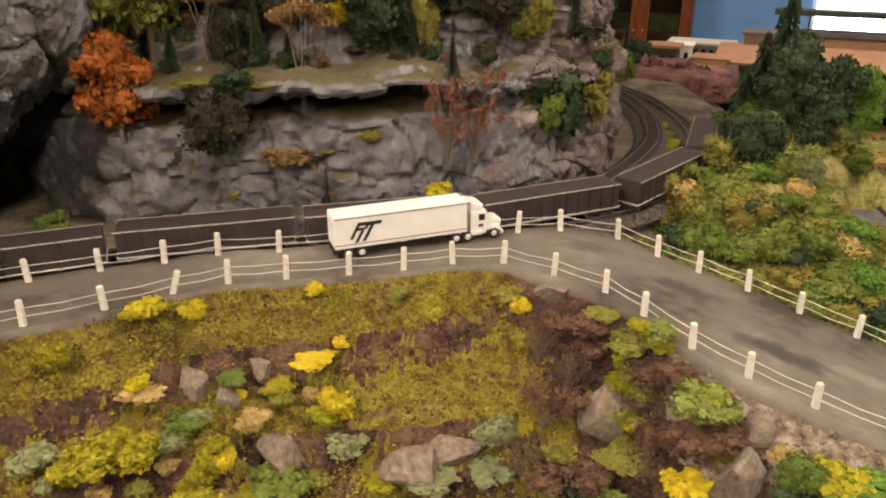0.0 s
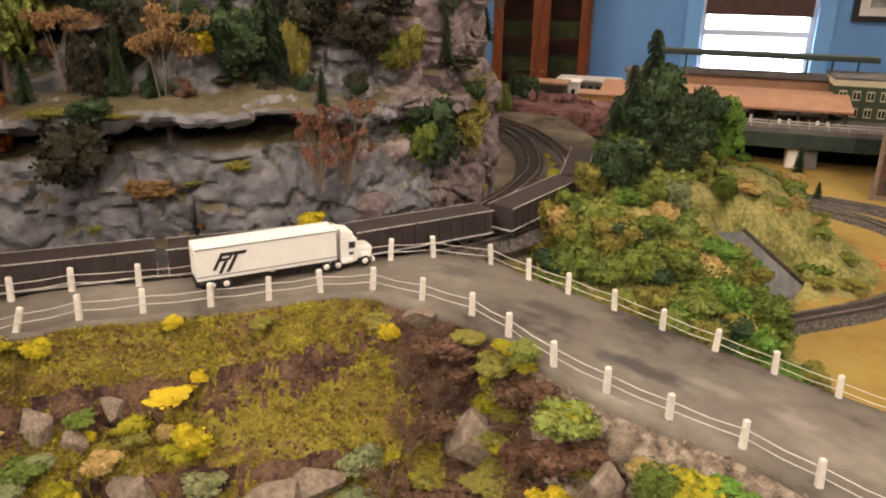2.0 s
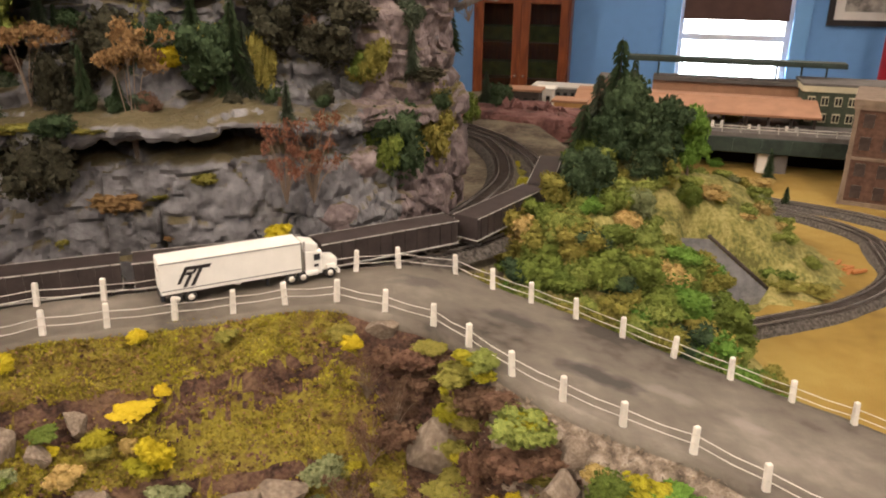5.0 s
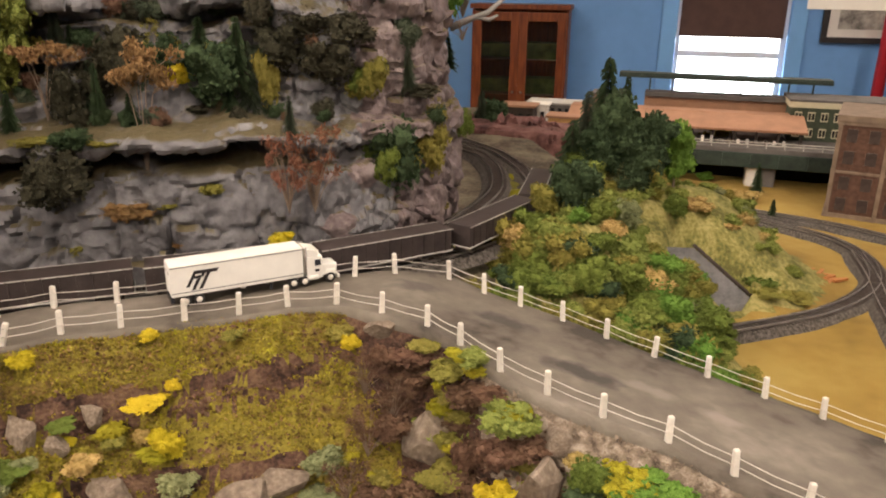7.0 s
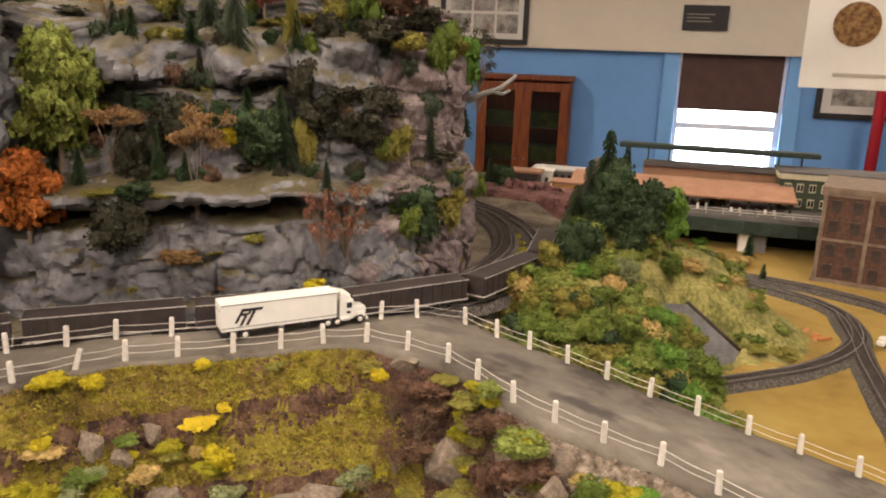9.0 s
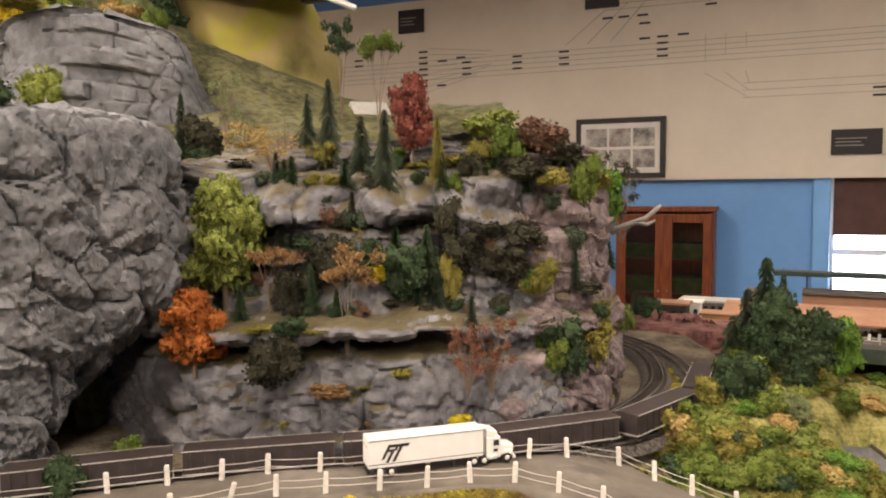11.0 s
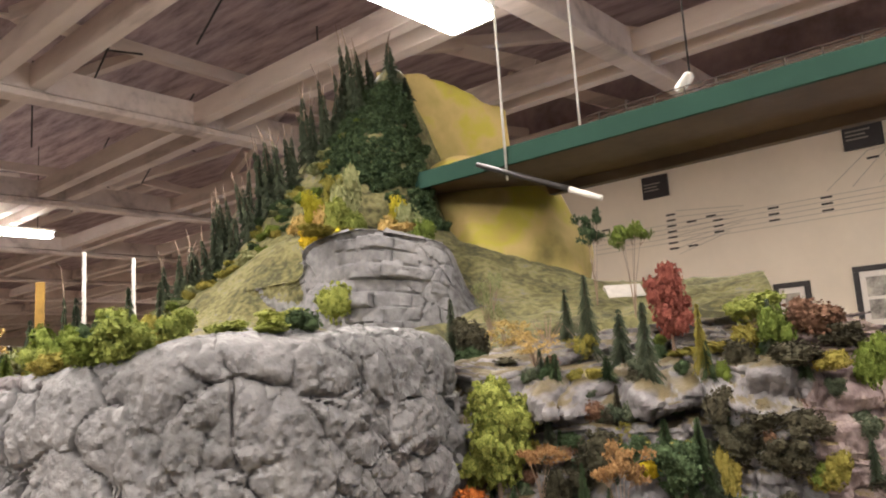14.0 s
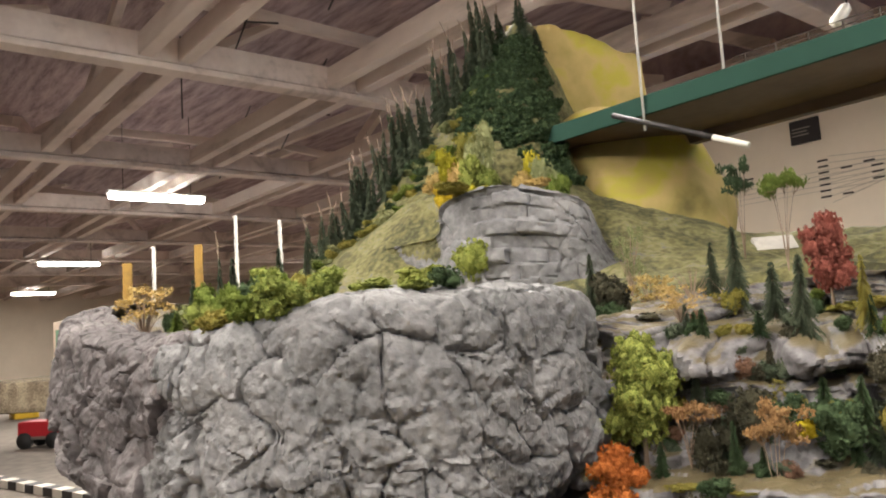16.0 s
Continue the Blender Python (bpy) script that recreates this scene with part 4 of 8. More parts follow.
for u, low in ((-1.155, 2.04), (-0.965, 2.125), (0.5, 2.125), (1.8, 2.125), (3.0, 2.125)):
    thing("hanger_rod", "white hanging rod that carries the shelf", "rod", room(u, 1.488 if low < 2.1 else 1.54, 0), tube("hanger_rod", [(0, 0, low), (0, 0, 3.75)], 0.0032, STEEL, 8), group="shelf hanger rods")

TIP = two("white_lamp_end", (0.75, 0.72, 0.66), 0.05, scale=20, rough=0.4, bump=0)
bar = thing("strip_lamp", "black strip lamp with a white end hung below the shelf", "lamp")
part("bar", tube("bar", [(-0.585, 1.782, 2.095), (-0.336, 1.691, 1.976)], 0.007, RODM, 8), bar)
part("end_tube", tube("end_tube", [(-0.336, 1.691, 1.976), (-0.261, 1.664, 1.940)], 0.007, TIP, 8), bar)


# ---------------------------------------------------------------- railway tracks
def track(name, pts, z, label):
    """Ballast bed, sleepers and two rails along a plan curve."""
    p = spline([(a, b, 0) for a, b in pts], 0.0062)[:, :2]
    tan = np.gradient(p, axis=0)
    tan /= np.linalg.norm(tan, axis=1)[:, None]
    nor = np.stack([-tan[:, 1], tan[:, 0]], -1)
    t = thing(name, label, "railway track", pose(0, 0, z))
    prof = [(-0.026, -0.008), (-0.017, 0.002), (0.017, 0.002), (0.026, -0.008)]
    B = np.stack([np.column_stack([p + nor * o, np.full(len(p), h)]) for o, h in prof], 1)
    B[..., 2] += fbm(B.reshape(-1, 3), 90, 2, 3).reshape(B.shape[:2]) * 0.0008
    part("ballast", sheet("ballast", B[:, ::-1], BALLAST), t)
    vs, fs = [], []
    for q, a, n in zip(p[::1], tan, nor):
        for s1, s2, h in ((-1, -1, 0), (1, -1, 0), (1, 1, 0), (-1, 1, 0), (-1, -1, 1), (1, -1, 1), (1, 1, 1), (-1, 1, 1)):
            v = q + a * 0.0013 * s1 + n * 0.0145 * s2
            vs.append((v[0], v[1], 0.001 + 0.0022 * h))
        k = len(vs) - 8
        fs += [(k + 4, k + 5, k + 6, k + 7), (k, k + 1, k + 5, k + 4), (k + 1, k + 2, k + 6, k + 5), (k + 2, k + 3, k + 7, k + 6), (k + 3, k, k + 4, k + 7)]
    tagged(part("sleeper_bed", solid("sleeper_bed", vs, fs, TIE), t), kind="stuff")
    for s in (-1, 1):
        prof = [(-0.0006, 0.003), (-0.0006, 0.0056), (0.0006, 0.0056), (0.0006, 0.003)]
        R = np.stack([np.column_stack([p + nor * (0.0083 * s + o), np.full(len(p), h)]) for o, h in prof], 1)
        part("rail", sheet("rail", R[:, ::-1], RAIL, False), t)


INNER = [(-0.8, 0.65), (-0.5, 0.745), (-0.3, 0.803), (-0.12, 0.845), (0.058, 0.900), (0.119, 0.953), (0.183, 1.027), (0.234, 1.106), (0.279, 1.2), (0.302, 1.307), (0.306, 1.4), (0.291, 1.49), (0.2, 1.66), (0.05, 1.78)]
OUTER = [(-0.8, 0.60), (-0.5, 0.695), (-0.264, 0.782), (-0.11, 0.818), (0.0, 0.845), (0.1, 0.878), (0.2, 0.935), (0.272, 1.015), (0.316, 1.10), (0.338, 1.18), (0.352, 1.296), (0.344, 1.423), (0.324, 1.515), (0.24, 1.69), (0.08, 1.83)]
track("railway_track", INNER, 1.243, "model railway track on dark ballast at the cliff foot")
track("railway_track", OUTER, 1.243, "outer model railway track on dark ballast")
track("railway_track", [(0.42, 0.94), (0.527, 0.953), (0.606, 0.97), (0.715, 1.0), (0.806, 1.048), (0.878, 1.112), (0.93, 1.21), (0.935, 1.309), (0.884, 1.406), (0.78, 1.53), (0.65, 1.68)], 1.107, "curved branch track through the ochre valley")
track("railway_track", [(0.62, 0.6), (0.721, 0.798), (0.776, 0.914), (0.83, 1.027), (0.885, 1.13), (0.935, 1.24)], 1.1063, "straight branch track in the ochre valley")
track("railway_track", [(0.86, 1.52), (0.976, 1.412), (1.03, 1.34), (1.07, 1.247), (1.1, 1.1), (1.12, 0.9)], 1.107, "far branch track in the ochre valley")


# ---------------------------------------------------------------- fences
def fence(name, pts, label):
    f = thing(name, label, "fence")
    n = len(pts)
    post = None
    tops = []
    for i, (x, y, lean) in enumerate(pts):
        z = float(ground(x))
        tops.append((x + lean * 0.02, y, z))
        if post is None:
            bm = bmesh.new()
            r = bmesh.ops.create_cube(bm, size=1, matrix=pose(0, 0, 0.0085) @ Matrix.Diagonal((0.0052, 0.0046, 0.025, 1)))
            for v in bm.verts:
                if v.co.z > 0.01:
                    v.co.x *= 0.86
                    v.co.y *= 0.86
            bmesh.ops.bevel(bm, geom=list(bm.edges), offset=0.0007, segments=1, affect="EDGES")
            post = bm_mesh("post", bm, WHITE)
        part("post", post, f, m=pose(x, y, z, random.uniform(-4, 4), lean * 57 + random.uniform(-3, 3), random.uniform(-15, 15)))
    for h in (0.0085, 0.0155):
        for a, b in zip(tops, tops[1:]):
            mid = ((a[0] + b[0]) / 2, (a[1] + b[1]) / 2 - 0.0028, (a[2] + b[2]) / 2 + h - random.uniform(0.0004, 0.0016))
            part("wire", tube("wire", [(a[0], a[1] - 0.0028, a[2] + h), mid, (b[0], b[1] - 0.0028, b[2] + h)], 0.00042, WIRE, 4), f)


fence("roadside_fence", [(x, y, 0.25 if abs(x + 0.237) < 0.01 else 0.0) for x, y in NEAR[1:-1]], "white tapered posts with two thin wires along the bank")
fence("roadside_fence", [(x, y, 0.0) for x, y in FAR[1:-1]], "white tapered posts with two thin wires beside the tracks")


# ---------------------------------------------------------------- truck
def wheel(name, parent, x, y, r, wid):
    w = part(name, tube("tyre", [(0, -wid / 2, 0), (0, -wid * 0.42, 0), (0, wid * 0.42, 0), (0, wid / 2, 0)], [r * 0.86, r, r, r * 0.86], two("tyre_rubber", (0.03, 0.027, 0.025), 0.2, scale=200), 16), parent, m=pose(x, y, r))
    part("hub", tube("hub", [(0, -wid * 0.56, 0), (0, wid * 0.56, 0)], [r * 0.55, r * 0.55], WHITE, 12), w, "white hub")


TRUCKW = two("white_truck_plastic", (0.78, 0.74, 0.67), 0.04, scale=60, rough=0.45, bump=0.02)
GLASSD = two("dark_cab_glass", (0.03, 0.03, 0.035), 0.1, scale=60, rough=0.15, bump=0)
truck = thing("semi_truck", "white toy semi truck with a long box trailer on the road", "truck", pose(-0.0361, 0.7981, 1.2575, 0, 0, 20.5) @ Matrix.Diagonal((0.890, 0.890, 0.890, 1)))
TL, TW, TH = 0.140, 0.029, 0.0335
body = part("trailer_body", boxes("trailer_body", [((TL, TW, TH), pose(-0.0265, 0, 0.0115 + TH / 2))], TRUCKW, 0.0008), truck)
part("trim", boxes("trim", [((TL, 0.0005, 0.0006), pose(-0.0265, -TW / 2 - 0.0002, 0.0155)), ((TL, 0.0005, 0.0006), pose(-0.0265, -TW / 2 - 0.0002, 0.0432))], GLASSD), body, "thin dark trim lines")
part("rear_door", boxes("rear_door", [((0.0006, TW / 2 - 0.001, TH - 0.003), pose(-0.0266 - TL / 2, s * TW / 4, 0.0115 + TH / 2)) for s in (-1, 1)], TRUCKW, 0.0002), body)
part("rear_print", boxes("rear_print", [((0.0004, 0.004, 0.003), pose(-0.0270 - TL / 2, s * 0.006, 0.036)) for s in (-1, 1)], GREYLINE), body, "small grey marks")
mark = bmesh.new()
mx0, mz0 = -0.0265 - TL / 2 + 0.0205, 0.0285
for dx, dz, w, h, sl in ((0.0, 0.001, 0.0034, 0.017, 0.55), (0.0045, 0.0075, 0.011, 0.0036, 0.55), (0.0055, 0.0022, 0.0075, 0.003, 0.55), (0.0098, 0.0048, 0.003, 0.0062, 0.55), (0.0075, -0.0055, 0.0036, 0.012, 0.55), (0.0148, -0.002, 0.0038, 0.018, 0.55), (0.0165, 0.0075, 0.014, 0.0036, 0.55)):
    vs = [mark.verts.new((mx0 + dx + a * w + sl * (dz + b * h), -TW / 2 - 0.0006, mz0 + dz + b * h)) for a, b in ((-0.5, -0.5), (0.5, -0.5), (0.5, 0.5), (-0.5, 0.5))]
    mark.faces.new(vs)
part("emblem", bm_mesh("emblem", mark, INK), body, "slanted black emblem")
part("chassis", boxes("chassis", [((TL * 0.96, 0.012, 0.003), pose(-0.0265, 0, 0.0098)), ((0.004, 0.022, 0.006), pose(-0.0955, 0, 0.007)), ((0.003, 0.003, 0.0085), pose(0.008, -0.008, 0.0055)), ((0.003, 0.003, 0.0085), pose(0.008, 0.008, 0.0055))], GLASSD, 0.0003), truck, "dark trailer chassis")
cab = part("cab", boxes("cab", [((0.020, 0.027, 0.026), pose(0.0565, 0, 0.0195)), ((0.016, 0.026, 0.009), pose(0.054, 0, 0.0365, 0, 14, 0))], TRUCKW, 0.0016), truck)
part("bonnet", boxes("bonnet", [((0.018, 0.023, 0.013), pose(0.0745, 0, 0.0145, 0, 5, 0)), ((0.010, 0.028, 0.007), pose(0.0755, 0, 0.0115))], TRUCKW, 0.0018), truck)
part("window", boxes("window", [((0.007, 0.0006, 0.007), pose(0.0605, s * 0.0137, 0.0255)) for s in (-1, 1)] + [((0.0006, 0.021, 0.0075), pose(0.0668, 0, 0.0262, 0, -8, 0))], GLASSD, 0.0002), cab)
part("door_mark", boxes("door_mark", [((0.005, 0.0004, 0.003), pose(0.0595, -0.0139, 0.0165))], INK), cab, "small black door mark")
part("grille", boxes("grille", [((0.0008, 0.014, 0.009), pose(0.0838, 0, 0.0135))], RAIL, 0.0002), truck)
part("bumper", boxes("bumper", [((0.003, 0.027, 0.004), pose(0.0845, 0, 0.0055))], TRUCKW, 0.0008), truck)
for s in (-1, 1):
    part("exhaust_stack", tube("exhaust_stack", [(0.0475, s * 0.0125, 0.010), (0.0475, s * 0.0125, 0.044)], 0.0011, RAIL, 8), truck)
    part("fuel_tank", tube("fuel_tank", [(0.047, s * 0.0115, 0.0085), (0.061, s * 0.0115, 0.0085)], 0.0036, TRUCKW, 10), truck)
    for x in (-0.083, -0.0695, 0.032, 0.0445, 0.0745):
        wheel("wheel", truck, x, s * 0.0118, 0.0058, 0.0052 if x > 0.06 else 0.0062)


# ---------------------------------------------------------------- plants
def ball_points(rng, n, blobs, shell=0.55):
    """Points in the outer part of a set of ellipsoids, with the outward way of each."""
    b = np.array(blobs, float)
    vol = (b[:, 3] * b[:, 4] * b[:, 5]) ** (2 / 3)
    pick = rng.choice(len(b), n, p=vol / vol.sum())
    d = rng.normal(size=(n, 3))
    d /= np.linalg.norm(d, axis=1)[:, None]
    r = shell + (1.06 - shell) * rng.rand(n) ** 0.6
    return b[pick, :3] + d * b[pick, 3:] * r[:, None], d


def leaf_cloud(rng, pts, out, size, droop=0.0):
    """A small folded leaf of two triangles at each point."""
    n = len(pts)
    a = rng.normal(size=(n, 3)) + out * 0.6
    a[:, 2] -= droop
    a /= np.linalg.norm(a, axis=1)[:, None]
    c = np.cross(a, rng.normal(size=(n, 3)))
    c /= np.linalg.norm(c, axis=1)[:, None]
    nrm = np.cross(a, c)
    s = size * (0.6 + 0.8 * rng.rand(n))[:, None]
    V = np.stack([pts - a * s * 0.5, pts + c * s * 0.42 + nrm * s * 0.15, pts + a * s * 0.5, pts - c * s * 0.42 + nrm * s * 0.15], 1).reshape(-1, 3)
    k = np.arange(n) * 4
    return V, np.concatenate([np.stack([k, k + 1, k + 2], -1), np.stack([k, k + 2, k + 3], -1)])


def lump(center, radii, rng, seg=7):
    """A low rough core that keeps a crown from being seen through."""
    u, v = np.meshgrid(np.linspace(0, 2 * math.pi, seg + 1)[:-1], np.linspace(0.15, math.pi - 0.15, seg - 1), indexing="ij")
    k = 0.72 * (1 + 0.22 * (rng.rand(*u.shape) - 0.5))
    V = np.stack([np.cos(u) * np.sin(v) * k, np.sin(u) * np.sin(v) * k, np.cos(v) * k], -1).reshape(-1, 3) * radii + center
    F = []
    m = seg - 1
    for i in range(seg):
        for j in range(m - 1):
            a, b = i * m + j, ((i + 1) % seg) * m + j
            F += [(a, b, b + 1), (a, b + 1, a + 1)]
    return V, np.array(F)


def crown_mesh(name, blobs, n, size, seed, droop=0.0, core=True, shell=0.55):
    rng = np.random.RandomState(seed)
    p, d = ball_points(rng, n, blobs, shell)
    V, F = leaf_cloud(rng, p, d, size, droop)
    vs, fs, k = [V], [F], len(V)
    if core:
        for b in blobs:
            v, f = lump(np.array(b[:3]), np.array(b[3:]), rng)
            vs.append(v)
            fs.append(f + k)
            k += len(v)
    return solid(name, np.vstack(vs), np.vstack(fs), GREEN)


def dome_blobs(rng, n, flat=1.0):
    bl = [(0, 0, 0.4 * flat, 0.36, 0.36, 0.4 * flat)]
    for _ in range(n):
        a, r = rng.rand() * 6.283, 0.16 + 0.2 * rng.rand()
        h = (0.22 + 0.55 * rng.rand()) * flat
        s = 0.14 + 0.12 * rng.rand()
        bl.append((math.cos(a) * r, math.sin(a) * r, h, s, s, s * flat * 0.9))
    return bl


def bundle(name, paths, radii, material):
    """Several tapered stems in one mesh."""
    vs, fs = [], []
    for p, r in zip(paths, radii):
        t = tube("stem", p, r, material, 5, False)
        k = len(vs)
        vs += [v.co[:] for v in t.vertices]
        fs += [tuple(i + k for i in q.vertices) for q in t.polygons]
        bpy.data.meshes.remove(t)
    return solid(name, vs, fs, material, True)


CROWNS, TRUNKS = {}, {}
for k in range(4):
    rng = np.random.RandomState(50 + k)
    CROWNS["bush", k] = crown_mesh("bush", dome_blobs(rng, 9), 1100, 0.085, 60 + k)
    CROWNS["tuft", k] = crown_mesh("tuft", dome_blobs(rng, 7, 0.75), 520, 0.12, 70 + k)
    tall = [(0.05 * math.sin(7 * i + k), 0.05 * math.cos(5 * i), 0.28 + 0.105 * i, 0.40 * (1 - abs(i - 2.5) * 0.1), 0.40 * (1 - abs(i - 2.5) * 0.1), 0.14) for i in range(7)]
    tall += [(math.cos(a) * 0.34, math.sin(a) * 0.34, 0.25 + 0.6 * rng.rand(), 0.2, 0.2, 0.11) for a in np.arange(8) * 0.8 + k]
    CROWNS["tree", k] = crown_mesh("crown", tall, 2000, 0.075, 80 + k)
    TRUNKS["tree", k] = bundle("trunk", [[(0, 0, -0.03), (0.01, 0, 0.2), (0, 0.01, 0.6)], [(0.01, 0, 0.18), (0.1, 0.04, 0.4)], [(0, 0, 0.2), (-0.1, -0.05, 0.42)]], [[0.04, 0.03, 0.012], [0.02, 0.008], [0.02, 0.008]], BARK)
    # conifer: tiers of drooping sprays
    def sprays(tiers, per, wide, drop, power):
        V, F = [], []
        for i in range(tiers):
            h = 0.05 + 0.93 * (i + 0.3 * rng.rand()) / tiers
            reach = wide * (1.04 - h) ** power
            for j in range(per):
                a = 6.283 * (j + rng.rand()) / per
                r = reach * (0.6 + 0.55 * rng.rand())
                d, t = np.array((math.cos(a), math.sin(a), 0)), np.array((-math.sin(a), math.cos(a), 0))
                base, tip = np.array((0, 0, h + 0.02)), d * r + (0, 0, h - drop * r + 0.02 * rng.normal())
                for f in np.linspace(0.25, 1.0, 6):
                    c = base + (tip - base) * f
                    s = (0.045 + 0.05 * (1 - f)) * (0.7 + 0.6 * rng.rand()) * (1.15 - 0.5 * h)
                    for side in (-1, 1):
                        q = c + t * side * s + d * s * 0.8 - np.array((0, 0, s * (0.4 + 0.5 * rng.rand())))
                        k0 = len(V)
                        V += [c - d * s * 0.5, c + d * s * 0.5 + (0, 0, 0.012), q]
                        F.append((k0, k0 + 1, k0 + 2))
        return np.array(V), np.array(F)

    V, F = sprays(15, 10, 0.5, 0.45, 0.85)
    cv, cf = lump(np.array((0, 0, 0.28)), np.array((0.13, 0.13, 0.34)), rng)
    CROWNS["conifer", k] = solid("crown", np.vstack([V, cv]), np.vstack([F, cf + len(V)]), NEEDLE)
    TRUNKS["conifer", k] = bundle("trunk", [[(0, 0, -0.03), (0, 0, 0.5), (0, 0, 0.97)]], [[0.035, 0.022, 0.004]], BARK_DARK)
    # umbrella sapling: bare forked stems under a thin flat crown
    stems, rad, tips = [], [], []
    for i in range(6):
        a = i * 1.05 + k
        r = 0.12 + 0.33 * rng.rand()
        t = np.array((math.cos(a) * r, math.sin(a) * r, 0.72 + 0.2 * rng.rand()))
        stems.append([(0, 0, -0.02), (t[0] * 0.25, t[1] * 0.25, 0.32), tuple(t * (0.7, 0.7, 0.85)), tuple(t)])
        rad.append([0.013, 0.008, 0.005, 0.0025])
        tips.append(t)
        for j in range(3):
            q = t + rng.normal(size=3) * (0.1, 0.1, 0.05)
            stems.append([tuple(t * (0.75, 0.75, 0.88)), tuple(q)])
            rad.append([0.007, 0.003])
            tips.append(q)
    TRUNKS["sapling", k] = bundle("trunk", stems, rad, BARK)
    CROWNS["sapling", k] = crown_mesh("crown", [(t[0], t[1], t[2] + 0.02, 0.14, 0.14, 0.05) for t in tips], 1300, 0.045, 90 + k, 0, False, 0.2)
    # dry twiggy shrub
    stems, rad, tips = [], [], []
    for i in range(26):
        a, r = rng.rand() * 6.283, 0.1 + 0.38 * rng.rand()
        t = np.array((math.cos(a) * r, math.sin(a) * r, 0.35 + 0.6 * rng.rand()))
        stems.append([(0, 0, -0.02), tuple(t * (0.4, 0.4, 0.55)), tuple(t)])
        rad.append([0.010, 0.007, 0.003])
        tips.append(t)
    TRUNKS["twig", k] = bundle("stems", stems, rad, BARK)
    CROWNS["twig", k] = crown_mesh("crown", [(t[0], t[1], t[2], 0.1, 0.1, 0.08) for t in tips], 1100, 0.04, 95 + k, 0, False, 0.1)
    # spiky brush tree
    V, F = sprays(15, 10, 0.46, 0.25, 1.0)
    cv, cf = lump(np.array((0, 0, 0.3)), np.array((0.17, 0.17, 0.38)), rng)
    CROWNS["spike", k] = solid("crown", np.vstack([V, cv]), np.vstack([F, cf + len(V)]), NEEDLE)
    TRUNKS["spike", k] = bundle("trunk", [[(0, 0, -0.03), (0, 0, 0.85), (0.05 * (k - 1.5), 0.06, 1.05), (0.16 * (k - 1.5), 0.10, 1.22)], [(0, 0, 0.9), (-0.15, 0.05, 1.12)]], [[0.05, 0.03, 0.025, 0.012], [0.02, 0.01]], BARK)

WORDS = {LIME: "lime green", YELLOW: "bright yellow", GOLD: "golden tan", ORANGE: "vivid orange", RUST: "rust brown", RUSSET: "russet", RED: "dusty red", GREEN: "green", BRIGHT: "bright green", DEEP: "deep green", OLIVEL: "olive", SAGE: "pale sage green", MAROON: "blackish green", NEEDLE: "dark green", BROWNL: "brown", CHART: "mustard green", FOAM: "mustard"}
KINDS = {"bush": ("bush", "leafy foam model bush"), "tuft": ("shrub", "low rounded foam tuft"), "tree": ("tree", "model tree with clumped crown"), "conifer": ("conifer", "tiered model conifer"), "sapling": ("tree", "thin forked model tree"), "twig": ("shrub", "dry twiggy model shrub"), "spike": ("conifer", "narrow spiky model conifer")}
count = [0]


def plant(kind, x, y, z, h, w, leaves, where="on the rock ledge", lean=(0, 0)):
    """One plant, its foot at x, y, z, with height h and width w."""
    count[0] += 1
    k = count[0] % 4
    cat, words = KINDS[kind]
    m = pose(x, y, z, lean[0], lean[1], 0) @ pose(0, 0, 0, 0, 0, (count[0] * 73) % 360) @ Matrix.Diagonal((w, w, h, 1))
    label = f"{WORDS[leaves]} {words} {where}"
    if (kind, k) in TRUNKS:
        t = thing({"sapling": "sapling", "twig": "shrub", "spike": "conifer"}.get(kind, kind), label, cat, m, group=cat + "s on the layout")
        part("trunk", TRUNKS[kind, k], t)
        c = part("crown", CROWNS[kind, k], t)
    else:
        name = "bush" if kind == "bush" else "turf_mound" if "bank" in where else "shrub"
        c = t = thing(name, label, cat, m, CROWNS[kind, k], group=cat + "es on the layout")
    c.material_slots[0].link = "OBJECT"
    c.material_slots[0].material = leaves
    return t


def stone_mesh(seed):
    """An angular stone of unit size, cut by random planes."""
    rng = np.random.RandomState(seed)
    bm = bmesh.new()
    bmesh.ops.create_icosphere(bm, subdivisions=4, radius=0.62)
    cuts = [(Vector(rng.normal(size=3)).normalized(), 0.24 + 0.17 * rng.rand()) for _ in range(20)]
    for d, off in cuts:
        for v in bm.verts:
            over = v.co.dot(d) - off
            if over > 0:
                v.co -= d * over
    co = np.array([v.co for v in bm.verts])
    shift = fbm(co, 9, 4, seed) * 0.035
    for v, s in zip(bm.verts, shift):
        v.co *= 1 + float(s)
    size = [max(v.co[i] for v in bm.verts) - min(v.co[i] for v in bm.verts) for i in range(3)]
    for v in bm.verts:
        v.co = Vector((v.co[0] / size[0], v.co[1] / size[1], v.co[2] / size[2]))
    me = bm_mesh("stone", bm, ROCK_TAN, True)
    me.set_sharp_from_angle(angle=radians(16))
    return me


STONES = [stone_mesh(300 + k) for k in range(9)]


def stone(x, y, z, sx, sy, sz, material=ROCK_TAN, turn=0.0, label="tan angular stone set in the scrubby bank"):
    count[0] += 1
    ob = thing("stone", label, "stone", pose(x, y, z, 0, 0, turn) @ Matrix.Diagonal((sx, sy, sz, 1)), STONES[count[0] % 9], group="stones")
    ob.material_slots[0].link = "OBJECT"
    ob.material_slots[0].material = material
    return ob


